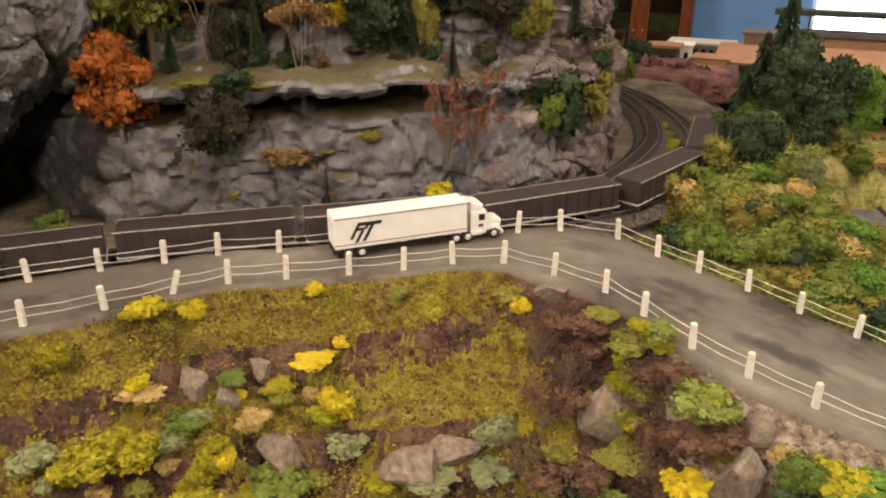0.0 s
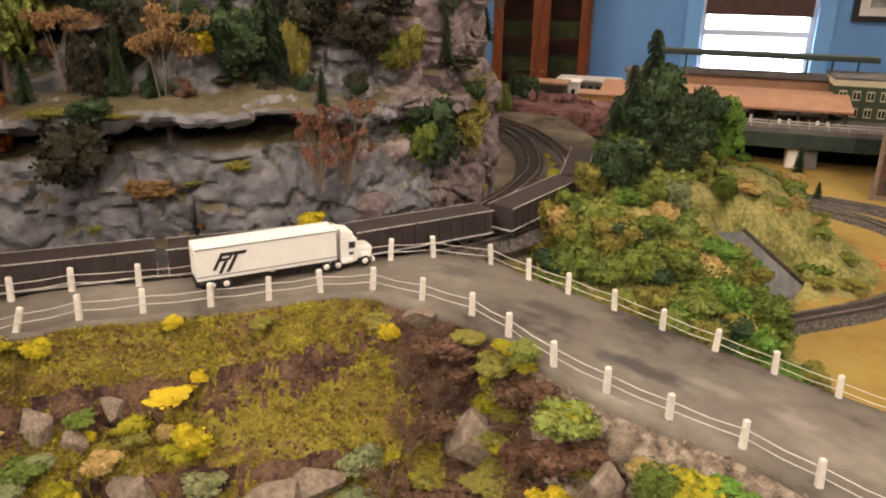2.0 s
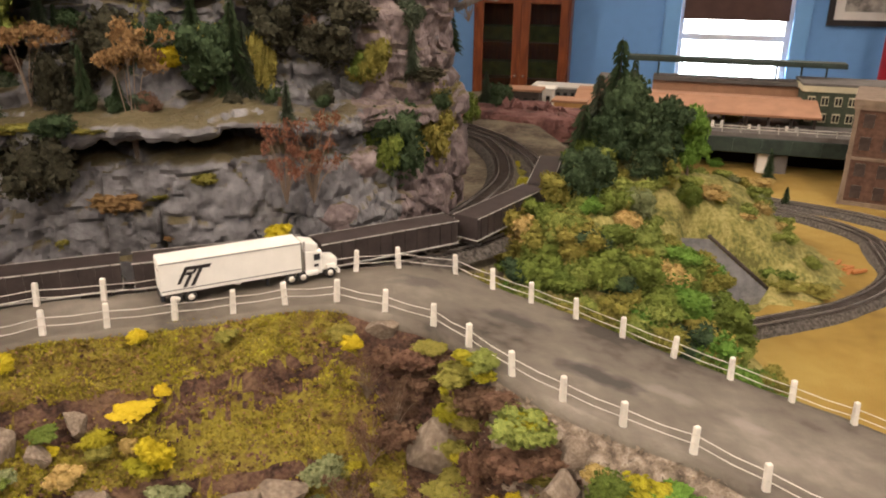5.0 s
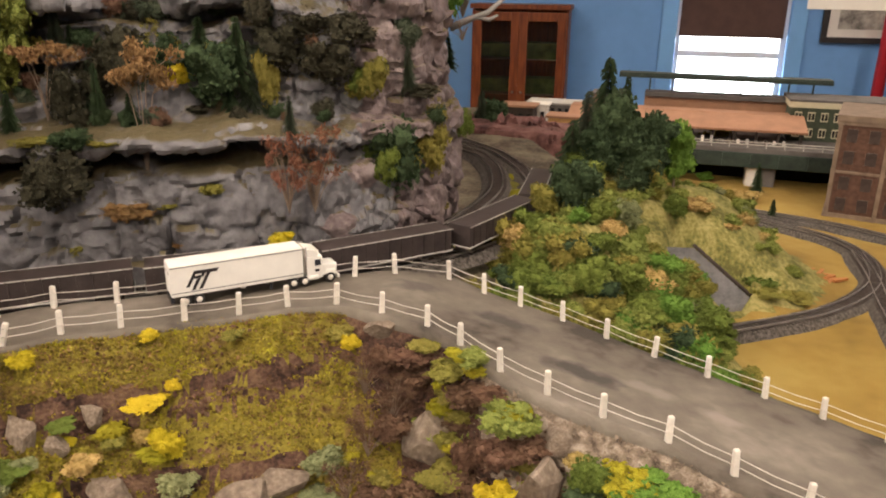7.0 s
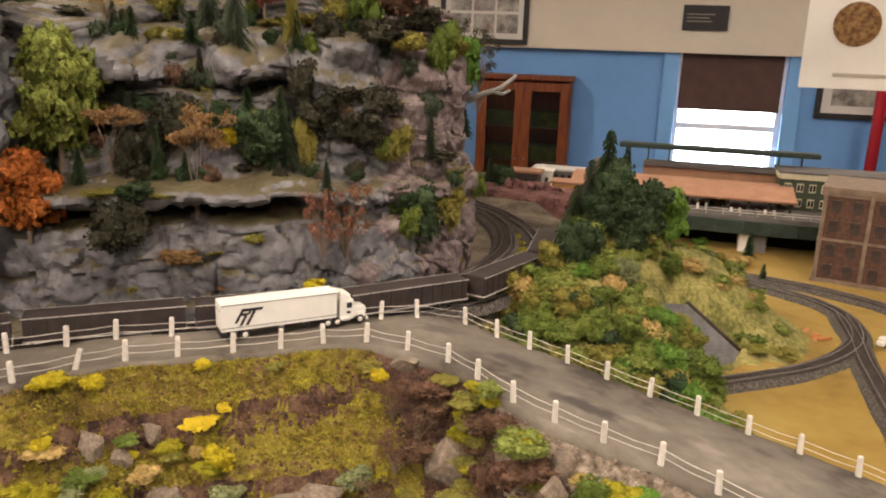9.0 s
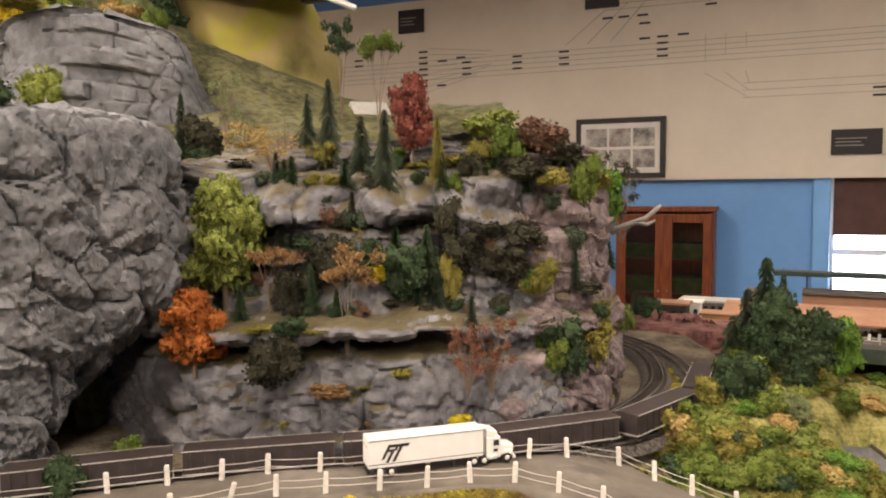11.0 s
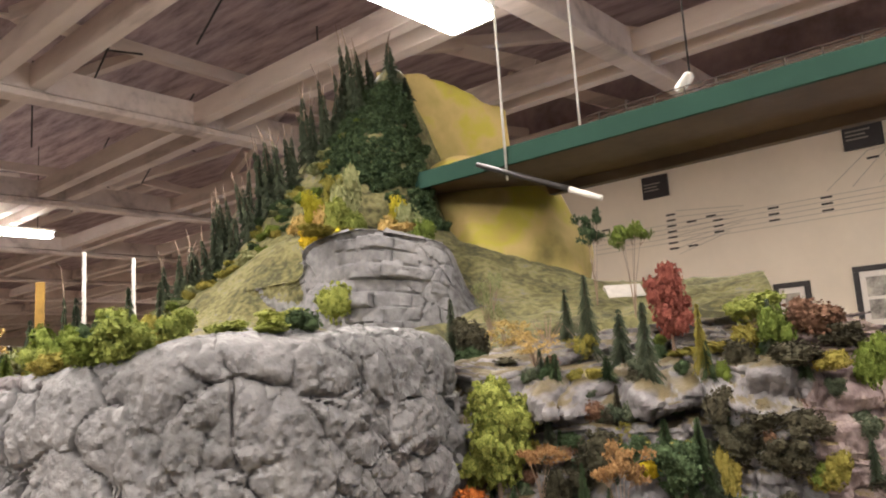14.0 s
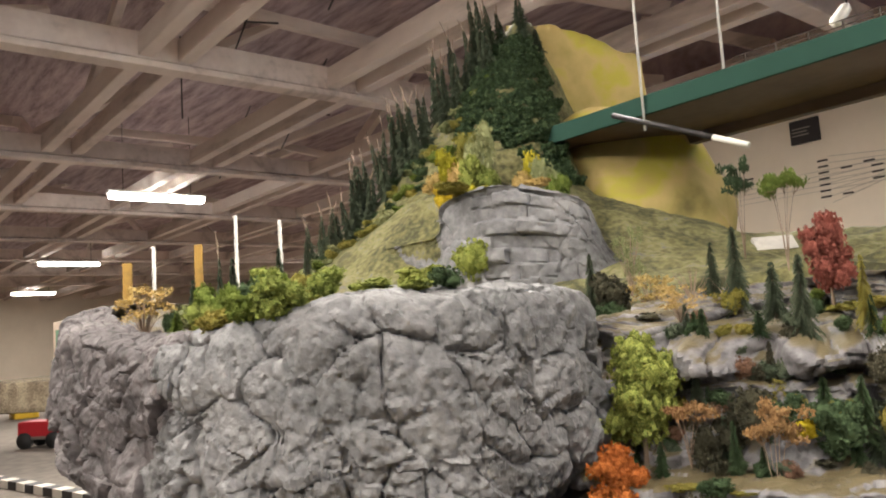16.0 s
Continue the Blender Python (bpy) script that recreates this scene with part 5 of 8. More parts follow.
plant("tree", -0.326, 0.970, 1.399, 0.165, 0.109, LIME, "on the rock cliff")
plant("tree", -0.342, 0.898, 1.329, 0.103, 0.079, ORANGE, "on the rock cliff")
plant("sapling", -0.264, 0.953, 1.400, 0.092, 0.075, RUST, "on the rock cliff")
plant("sapling", -0.162, 0.929, 1.340, 0.137, 0.081, RUST, "on the rock cliff")
plant("tuft", -0.133, 0.982, 1.432, 0.037, 0.036, YELLOW, "on the rock cliff")
plant("bush", -0.243, 0.875, 1.322, 0.080, 0.077, MAROON, "on the rock cliff")
plant("bush", -0.221, 0.877, 1.378, 0.031, 0.045, DEEP, "on the rock cliff")
plant("tuft", -0.091, 0.898, 1.327, 0.017, 0.031, OLIVEL, "on the rock cliff")
plant("tuft", -0.024, 0.894, 1.270, 0.023, 0.033, YELLOW, "on the rock cliff")
plant("tuft", -0.233, 0.897, 1.261, 0.028, 0.028, OLIVEL, "on the rock cliff")
plant("tuft", -0.176, 0.891, 1.304, 0.026, 0.063, RUST, "on the rock cliff")
plant("tuft", -0.124, 0.903, 1.266, 0.021, 0.040, RUST, "on the rock cliff")
plant("tuft", -0.141, 0.902, 1.312, 0.011, 0.030, OLIVEL, "on the rock cliff")
plant("twig", -0.012, 0.893, 1.308, 0.088, 0.055, RUSSET, "on the rock cliff")
plant("twig", 0.015, 0.902, 1.306, 0.092, 0.059, RUSSET, "on the rock cliff")
plant("tuft", -0.262, 0.888, 1.383, 0.014, 0.050, OLIVEL, "on the rock cliff")
plant("tuft", -0.192, 0.893, 1.382, 0.012, 0.050, OLIVEL, "on the rock cliff")
plant("bush", -0.401, 0.710, 1.255, 0.051, 0.041, DEEP, "on the rock cliff")
plant("bush", -0.393, 0.825, 1.234, 0.046, 0.048, GREEN, "on the rock cliff")
plant("bush", 0.110, 0.968, 1.306, 0.095, 0.084, DEEP, "on the rock cliff")
plant("bush", 0.097, 0.949, 1.322, 0.052, 0.038, GREEN, "on the rock cliff")
plant("bush", 0.125, 0.979, 1.329, 0.042, 0.036, OLIVEL, "on the rock cliff")
plant("bush", 0.153, 1.021, 1.305, 0.084, 0.058, OLIVEL, "on the rock cliff")
plant("bush", 0.081, 0.971, 1.331, 0.060, 0.039, GREEN, "on the rock cliff")
plant("tuft", 0.163, 1.033, 1.267, 0.020, 0.042, OLIVEL, "on the rock cliff")
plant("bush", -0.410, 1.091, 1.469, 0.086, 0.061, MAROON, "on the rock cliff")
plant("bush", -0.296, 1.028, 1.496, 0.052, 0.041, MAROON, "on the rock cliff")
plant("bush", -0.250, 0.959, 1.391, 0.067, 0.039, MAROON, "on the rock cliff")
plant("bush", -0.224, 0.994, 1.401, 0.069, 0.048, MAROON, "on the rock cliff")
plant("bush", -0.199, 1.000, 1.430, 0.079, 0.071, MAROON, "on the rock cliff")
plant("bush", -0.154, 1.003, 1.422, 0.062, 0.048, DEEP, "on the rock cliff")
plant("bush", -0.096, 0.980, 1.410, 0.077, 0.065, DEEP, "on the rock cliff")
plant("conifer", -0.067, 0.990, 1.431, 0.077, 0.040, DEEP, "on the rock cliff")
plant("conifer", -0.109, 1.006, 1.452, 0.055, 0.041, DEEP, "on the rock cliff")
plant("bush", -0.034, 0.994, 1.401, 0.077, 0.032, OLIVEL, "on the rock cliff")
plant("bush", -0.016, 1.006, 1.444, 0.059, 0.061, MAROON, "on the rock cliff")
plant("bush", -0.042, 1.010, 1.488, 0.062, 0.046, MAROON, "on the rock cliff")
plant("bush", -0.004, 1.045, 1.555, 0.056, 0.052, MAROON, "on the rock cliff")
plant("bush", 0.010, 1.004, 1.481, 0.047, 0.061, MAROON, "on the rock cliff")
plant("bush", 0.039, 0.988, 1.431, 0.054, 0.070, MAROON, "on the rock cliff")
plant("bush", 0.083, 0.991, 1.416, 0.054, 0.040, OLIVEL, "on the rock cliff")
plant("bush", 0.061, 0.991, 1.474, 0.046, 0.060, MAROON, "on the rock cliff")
plant("conifer", -0.227, 0.987, 1.398, 0.063, 0.032, NEEDLE, "on the rock cliff")
plant("conifer", -0.057, 0.996, 1.397, 0.087, 0.044, NEEDLE, "on the rock cliff")
plant("conifer", -0.008, 0.914, 1.385, 0.045, 0.022, NEEDLE, "on the rock cliff")
plant("tuft", -0.115, 0.986, 1.398, 0.019, 0.047, MAROON, "on the rock cliff")
plant("tuft", 0.142, 1.025, 1.411, 0.024, 0.062, MAROON, "on the rock cliff")
plant("conifer", -0.459, 1.181, 1.608, 0.100, 0.036, NEEDLE, "on the cliff top")
plant("bush", -0.412, 1.154, 1.593, 0.086, 0.070, MAROON, "on the cliff top")
plant("bush", -0.420, 1.141, 1.584, 0.045, 0.058, DEEP, "on the cliff top")
plant("conifer", -0.268, 1.211, 1.620, 0.086, 0.037, NEEDLE, "on the cliff top")
plant("conifer", -0.224, 1.157, 1.604, 0.121, 0.046, NEEDLE, "on the cliff top")
plant("conifer", -0.164, 1.082, 1.580, 0.078, 0.047, NEEDLE, "on the cliff top")
plant("conifer", -0.126, 1.044, 1.541, 0.125, 0.050, NEEDLE, "on the cliff top")
plant("conifer", -0.054, 1.037, 1.571, 0.083, 0.029, OLIVEL, "on the cliff top")
plant("conifer", 0.034, 1.058, 1.578, 0.077, 0.032, NEEDLE, "on the cliff top")
plant("tree", -0.096, 1.132, 1.594, 0.122, 0.066, RED, "on the cliff top")
plant("bush", 0.042, 1.054, 1.586, 0.069, 0.050, GREEN, "on the cliff top")
plant("bush", 0.091, 1.052, 1.593, 0.065, 0.076, BROWNL, "on the cliff top")
plant("bush", 0.118, 1.052, 1.577, 0.040, 0.063, MAROON, "on the cliff top")
plant("bush", 0.140, 1.044, 1.524, 0.084, 0.050, GREEN, "on the cliff top")
plant("bush", 0.062, 1.012, 1.562, 0.039, 0.071, MAROON, "on the cliff top")
plant("bush", 0.003, 1.083, 1.579, 0.050, 0.052, OLIVEL, "on the cliff top")
plant("twig", 0.019, 1.090, 1.603, 0.038, 0.043, OLIVEL, "on the cliff top")
plant("bush", 0.168, 1.101, 1.546, 0.034, 0.044, OLIVEL, "on the cliff top")
plant("bush", 0.099, 1.007, 1.554, 0.031, 0.048, OLIVEL, "on the cliff top")
plant("bush", 0.012, 1.105, 1.620, 0.051, 0.084, LIME, "on the cliff top")
plant("twig", -0.370, 1.203, 1.594, 0.071, 0.108, GOLD, "on the cliff top")
plant("twig", -0.289, 1.068, 1.581, 0.054, 0.078, GOLD, "on the cliff top")
plant("twig", -0.426, 1.291, 1.627, 0.129, 0.062, SAGE, "on the cliff top")
plant("bush", -0.354, 1.119, 1.567, 0.035, 0.091, MAROON, "on the cliff top")
plant("tuft", -0.036, 1.089, 1.583, 0.027, 0.051, OLIVEL, "on the cliff top")
plant("tuft", -0.088, 1.140, 1.581, 0.022, 0.054, OLIVEL, "on the cliff top")
plant("bush", 0.397, 1.843, 1.232, 0.077, 0.080, DEEP, "on the cliff top")
plant("sapling", -0.175, 1.366, 1.658, 0.195, 0.077, GREEN, "behind the cliff top")
plant("sapling", -0.265, 1.506, 1.686, 0.189, 0.071, DEEP, "behind the cliff top")
plant("bush", -0.789, 1.380, 1.691, 0.113, 0.098, LIME, "on the upper plateau")
plant("bush", -0.513, 0.800, 1.643, 0.037, 0.054, DEEP, "on the upper plateau")
plant("tuft", -0.529, 0.747, 1.642, 0.024, 0.055, LIME, "on the upper plateau")
plant("tuft", -0.574, 0.724, 1.645, 0.016, 0.052, LIME, "on the upper plateau")
plant("tuft", -0.828, 1.383, 1.884, 0.045, 0.094, OLIVEL, "on the upper plateau")
plant("tuft", -0.664, 1.437, 1.876, 0.038, 0.065, GOLD, "on the upper plateau")
plant("bush", -0.749, 0.626, 1.600, 0.042, 0.058, OLIVEL, "on the upper plateau")
plant("bush", -0.693, 0.619, 1.610, 0.048, 0.056, GREEN, "on the upper plateau")
plant("bush", -0.649, 0.630, 1.607, 0.074, 0.077, LIME, "on the upper plateau")
plant("bush", -1.437, 1.550, 1.698, 0.077, 0.128, GREEN, "on the upper plateau")
plant("bush", -0.632, 0.696, 1.637, 0.049, 0.051, LIME, "on the upper plateau")
plant("bush", -0.727, 0.669, 1.624, 0.050, 0.045, DEEP, "on the upper plateau")
plant("conifer", -0.845, 0.647, 1.607, 0.033, 0.030, GREEN, "on the upper plateau")
plant("bush", 0.205, 0.980, 1.214, 0.060, 0.074, OLIVEL, "on the wooded hill")
plant("bush", 0.248, 0.978, 1.247, 0.043, 0.057, GREEN, "on the wooded hill")
plant("bush", 0.319, 0.947, 1.286, 0.065, 0.068, DEEP, "on the wooded hill")
plant("bush", 0.416, 1.117, 1.287, 0.054, 0.057, DEEP, "on the wooded hill")
plant("conifer", 0.896, 2.284, 1.098, 0.225, 0.077, DEEP, "on the wooded hill")
plant("tree", 0.439, 1.122, 1.282, 0.116, 0.081, DEEP, "on the wooded hill")
plant("tree", 0.494, 1.138, 1.262, 0.107, 0.073, DEEP, "on the wooded hill")
plant("tree", 0.402, 1.100, 1.283, 0.083, 0.058, DEEP, "on the wooded hill")
plant("tree", 0.460, 1.104, 1.258, 0.073, 0.066, DEEP, "on the wooded hill")
plant("bush", 0.498, 1.156, 1.268, 0.070, 0.078, DEEP, "on the wooded hill")
plant("tree", 0.551, 1.171, 1.249, 0.102, 0.056, BRIGHT, "on the wooded hill")
plant("tree", 0.993, 1.893, 1.099, 0.110, 0.090, OLIVEL, "on the wooded hill")
plant("tuft", 0.922, 1.796, 1.100, 0.030, 0.047, BRIGHT, "on the wooded hill")
plant("tuft", 0.320, 0.923, 1.277, 0.026, 0.035, BRIGHT, "on the wooded hill")
plant("bush", 0.534, 1.112, 1.219, 0.038, 0.039, GREEN, "on the wooded hill")
plant("conifer", 0.371, 1.823, 1.233, 0.092, 0.047, NEEDLE, "on the wooded hill")
plant("bush", 0.219, 1.138, 1.340, 0.049, 0.028, GREEN, "on the wooded hill")
plant("conifer", 0.990, 1.680, 1.100, 0.071, 0.037, DEEP, "on the wooded hill")
plant("conifer", 0.906, 1.467, 1.101, 0.044, 0.026, DEEP, "on the wooded hill")
plant("bush", 0.252, 0.943, 1.234, 0.046, 0.056, GOLD, "on the wooded hill")
plant("bush", 0.268, 0.898, 1.226, 0.044, 0.061, GREEN, "on the wooded hill")
plant("bush", 0.229, 0.937, 1.213, 0.038, 0.048, OLIVEL, "on the wooded hill")
plant("bush", 0.295, 0.879, 1.232, 0.044, 0.053, OLIVEL, "on the wooded hill")
plant("bush", 0.277, 0.863, 1.208, 0.036, 0.060, GREEN, "on the wooded hill")
plant("bush", 0.313, 0.864, 1.214, 0.036, 0.060, GREEN, "on the wooded hill")
plant("bush", 0.329, 0.843, 1.200, 0.043, 0.045, DEEP, "on the wooded hill")
plant("bush", 0.361, 0.853, 1.210, 0.043, 0.045, GREEN, "on the wooded hill")
plant("bush", 0.395, 0.863, 1.205, 0.037, 0.057, GOLD, "on the wooded hill")
plant("bush", 0.370, 0.836, 1.194, 0.029, 0.045, GREEN, "on the wooded hill")
plant("bush", 0.414, 0.850, 1.186, 0.029, 0.057, BRIGHT, "on the wooded hill")
plant("bush", 0.480, 0.971, 1.177, 0.033, 0.052, OLIVEL, "on the wooded hill")
plant("bush", 0.498, 0.956, 1.160, 0.037, 0.044, BRIGHT, "on the wooded hill")
plant("bush", 0.418, 0.822, 1.168, 0.025, 0.052, OLIVEL, "on the wooded hill")
plant("bush", 0.478, 0.872, 1.150, 0.031, 0.036, OLIVEL, "on the wooded hill")
plant("tuft", 0.378, 0.815, 1.177, 0.021, 0.033, LIME, "on the wooded hill")
plant("bush", 0.335, 0.893, 1.248, 0.030, 0.047, GREEN, "on the wooded hill")
plant("bush", 0.367, 0.920, 1.254, 0.031, 0.040, GOLD, "on the wooded hill")
plant("bush", 0.280, 0.938, 1.258, 0.031, 0.048, GREEN, "on the wooded hill")
plant("tuft", 0.252, 0.876, 1.204, 0.015, 0.027, SAGE, "on the wooded hill")
plant("bush", 0.224, 0.992, 1.230, 0.028, 0.041, OLIVEL, "on the wooded hill")
plant("tuft", 0.640, 1.035, 1.124, 0.018, 0.057, OLIVEL, "on the wooded hill")
plant("tuft", 0.693, 1.039, 1.111, 0.023, 0.058, OLIVEL, "on the wooded hill")
plant("tuft", 0.627, 1.136, 1.190, 0.030, 0.060, GOLD, "on the wooded hill")
plant("tuft", 0.576, 1.143, 1.223, 0.028, 0.060, GOLD, "on the wooded hill")
plant("tuft", 0.917, 1.611, 1.099, 0.041, 0.085, GOLD, "on the wooded hill")
plant("tuft", -0.249, 0.669, 1.252, 0.015, 0.040, YELLOW, "on the scrubby bank")
plant("tuft", -0.215, 0.677, 1.244, 0.018, 0.027, YELLOW, "on the scrubby bank")
plant("tuft", -0.121, 0.659, 1.215, 0.009, 0.039, YELLOW, "on the scrubby bank")
plant("tuft", -0.095, 0.623, 1.188, 0.035, 0.030, YELLOW, "on the scrubby bank")
plant("tuft", -0.119, 0.636, 1.194, 0.016, 0.016, GOLD, "on the scrubby bank")
plant("tuft", -0.160, 0.613, 1.185, 0.019, 0.031, GOLD, "on the scrubby bank")
plant("tuft", -0.141, 0.636, 1.192, 0.013, 0.024, OLIVEL, "on the scrubby bank")
plant("tuft", -0.230, 0.573, 1.179, 0.033, 0.024, YELLOW, "on the scrubby bank")
plant("tuft", -0.214, 0.581, 1.173, 0.014, 0.020, GOLD, "on the scrubby bank")
plant("tuft", -0.179, 0.583, 1.170, 0.028, 0.030, YELLOW, "on the scrubby bank")
plant("tuft", -0.213, 0.588, 1.186, 0.019, 0.030, SAGE, "on the scrubby bank")
plant("tuft", -0.092, 0.608, 1.164, 0.023, 0.032, SAGE, "on the scrubby bank")
plant("tuft", 0.022, 0.620, 1.168, 0.024, 0.039, SAGE, "on the scrubby bank")
plant("tuft", 0.017, 0.599, 1.153, 0.013, 0.043, SAGE, "on the scrubby bank")
plant("tuft", -0.027, 0.591, 1.151, 0.015, 0.048, SAGE, "on the scrubby bank")
plant("tuft", -0.183, 0.646, 1.205, 0.010, 0.027, GREEN, "on the scrubby bank")
plant("tuft", -0.175, 0.641, 1.194, 0.008, 0.013, YELLOW, "on the scrubby bank")
plant("tuft", 0.040, 0.623, 1.171, 0.011, 0.019, OLIVEL, "on the scrubby bank")
plant("tuft", 0.067, 0.608, 1.161, 0.013, 0.022, OLIVEL, "on the scrubby bank")
plant("tuft", 0.130, 0.658, 1.228, 0.020, 0.047, OLIVEL, "on the scrubby bank")
plant("tuft", 0.149, 0.646, 1.244, 0.017, 0.034, LIME, "on the scrubby bank")
plant("tuft", 0.170, 0.594, 1.211, 0.029, 0.060, LIME, "on the scrubby bank")
plant("tuft", 0.129, 0.648, 1.210, 0.022, 0.035, OLIVEL, "on the scrubby bank")
plant("tuft", 0.126, 0.625, 1.176, 0.025, 0.023, OLIVEL, "on the scrubby bank")
plant("tuft", 0.120, 0.602, 1.161, 0.011, 0.050, OLIVEL, "on the scrubby bank")
plant("tuft", 0.151, 0.565, 1.161, 0.028, 0.037, YELLOW, "on the scrubby bank")
plant("tuft", 0.212, 0.559, 1.199, 0.018, 0.021, GOLD, "on the scrubby bank")
plant("bush", 0.216, 0.540, 1.189, 0.037, 0.036, GREEN, "on the scrubby bank")
plant("bush", 0.218, 0.526, 1.176, 0.029, 0.044, DEEP, "on the scrubby bank")
plant("tuft", 0.252, 0.518, 1.190, 0.029, 0.066, BRIGHT, "on the scrubby bank")
plant("tuft", 0.112, 0.687, 1.239, 0.012, 0.036, OLIVEL, "on the scrubby bank")
plant("tuft", 0.155, 0.590, 1.183, 0.026, 0.038, BROWNL, "on the scrubby bank")
plant("tuft", 0.182, 0.576, 1.196, 0.021, 0.037, BROWNL, "on the scrubby bank")
plant("tuft", 0.100, 0.677, 1.208, 0.023, 0.036, BROWNL, "on the scrubby bank")
plant("tuft", 0.080, 0.693, 1.220, 0.029, 0.036, BROWNL, "on the scrubby bank")
plant("tuft", 0.075, 0.635, 1.185, 0.027, 0.034, BROWNL, "on the scrubby bank")
plant("tuft", 0.155, 0.623, 1.222, 0.016, 0.034, BROWNL, "on the scrubby bank")
plant("tuft", 0.210, 0.531, 1.174, 0.015, 0.020, GOLD, "on the scrubby bank")
plant("tuft", -0.099, 0.668, 1.223, 0.011, 0.017, YELLOW, "on the scrubby bank")
plant("tuft", -0.056, 0.713, 1.246, 0.009, 0.024, OLIVEL, "on the scrubby bank")
plant("tuft", -0.124, 0.712, 1.249, 0.011, 0.023, YELLOW, "on the scrubby bank")
plant("tuft", 0.048, 0.711, 1.231, 0.018, 0.024, YELLOW, "on the scrubby bank")
plant("tuft", 0.037, 0.726, 1.237, 0.012, 0.031, OLIVEL, "on the scrubby bank")
plant("tuft", -0.236, 0.614, 1.211, 0.015, 0.036, GOLD, "on the scrubby bank")
plant("tuft", -0.301, 0.620, 1.234, 0.026, 0.027, CHART, "on the scrubby bank")
plant("tuft", -0.242, 0.616, 1.217, 0.015, 0.023, YELLOW, "on the scrubby bank")
plant("tuft", -0.297, 0.561, 1.194, 0.020, 0.038, SAGE, "on the scrubby bank")
plant("tuft", -0.269, 0.554, 1.186, 0.024, 0.034, CHART, "on the scrubby bank")
plant("tuft", -0.256, 0.559, 1.186, 0.029, 0.038, CHART, "on the scrubby bank")
plant("tuft", -0.237, 0.571, 1.182, 0.029, 0.039, CHART, "on the scrubby bank")
plant("tuft", -0.227, 0.580, 1.189, 0.027, 0.026, CHART, "on the scrubby bank")
plant("tuft", -0.251, 0.579, 1.190, 0.021, 0.026, CHART, "on the scrubby bank")
plant("tuft", -0.186, 0.578, 1.165, 0.038, 0.031, CHART, "on the scrubby bank")
plant("tuft", -0.181, 0.590, 1.181, 0.021, 0.022, CHART, "on the scrubby bank")
plant("tuft", -0.193, 0.571, 1.156, 0.017, 0.035, CHART, "on the scrubby bank")
plant("tuft", -0.210, 0.601, 1.192, 0.015, 0.032, GREEN, "on the scrubby bank")
plant("tuft", -0.199, 0.609, 1.195, 0.011, 0.023, SAGE, "on the scrubby bank")
plant("tuft", -0.216, 0.580, 1.169, 0.021, 0.015, GOLD, "on the scrubby bank")
plant("tuft", -0.257, 0.559, 1.167, 0.014, 0.021, GOLD, "on the scrubby bank")
plant("tuft", -0.283, 0.548, 1.186, 0.010, 0.021, SAGE, "on the scrubby bank")
plant("tuft", -0.231, 0.566, 1.161, 0.017, 0.026, OLIVEL, "on the scrubby bank")
plant("tuft", -0.135, 0.582, 1.152, 0.022, 0.054, GREEN, "on the scrubby bank")
plant("tuft", -0.151, 0.581, 1.150, 0.011, 0.041, CHART, "on the scrubby bank")
plant("tuft", -0.112, 0.592, 1.148, 0.018, 0.028, OLIVEL, "on the scrubby bank")
plant("tuft", -0.144, 0.647, 1.196, 0.012, 0.029, CHART, "on the scrubby bank")
plant("tuft", -0.105, 0.620, 1.189, 0.013, 0.033, CHART, "on the scrubby bank")
plant("tuft", 0.127, 0.656, 1.216, 0.033, 0.029, CHART, "on the scrubby bank")
plant("tuft", 0.142, 0.657, 1.241, 0.014, 0.029, CHART, "on the scrubby bank")
plant("tuft", 0.122, 0.646, 1.197, 0.019, 0.029, CHART, "on the scrubby bank")
plant("tuft", 0.168, 0.598, 1.210, 0.028, 0.045, CHART, "on the scrubby bank")
plant("tuft", 0.128, 0.622, 1.177, 0.018, 0.024, CHART, "on the scrubby bank")
plant("tuft", 0.123, 0.604, 1.160, 0.011, 0.033, CHART, "on the scrubby bank")
plant("tuft", 0.149, 0.644, 1.234, 0.014, 0.028, CHART, "on the scrubby bank")
plant("tuft", 0.137, 0.602, 1.171, 0.044, 0.034, BROWNL, "on the scrubby bank")
plant("tuft", 0.163, 0.585, 1.190, 0.026, 0.049, BROWNL, "on the scrubby bank")
plant("tuft", 0.138, 0.635, 1.210, 0.032, 0.040, BROWNL, "on the scrubby bank")
plant("tuft", 0.100, 0.683, 1.227, 0.024, 0.045, BROWNL, "on the scrubby bank")
plant("twig", 0.058, 0.670, 1.208, 0.038, 0.035, BROWNL, "on the scrubby bank")
plant("twig", 0.058, 0.620, 1.179, 0.045, 0.038, BROWNL, "on the scrubby bank")
plant("twig", 0.080, 0.654, 1.186, 0.043, 0.039, BROWNL, "on the scrubby bank")
plant("twig", 0.040, 0.597, 1.155, 0.036, 0.037, BROWNL, "on the scrubby bank")
plant("tuft", 0.090, 0.590, 1.150, 0.027, 0.041, BROWNL, "on the scrubby bank")
plant("tuft", 0.056, 0.588, 1.152, 0.018, 0.036, BROWNL, "on the scrubby bank")
plant("tuft", 0.162, 0.561, 1.170, 0.012, 0.026, YELLOW, "on the scrubby bank")
plant("tuft", 0.226, 0.547, 1.192, 0.016, 0.021, SAGE, "on the scrubby bank")
plant("tuft", 0.243, 0.528, 1.194, 0.023, 0.052, CHART, "on the scrubby bank")
plant("tuft", 0.044, 0.623, 1.173, 0.011, 0.017, CHART, "on the scrubby bank")
plant("tuft", 0.065, 0.612, 1.163, 0.007, 0.014, CHART, "on the scrubby bank")
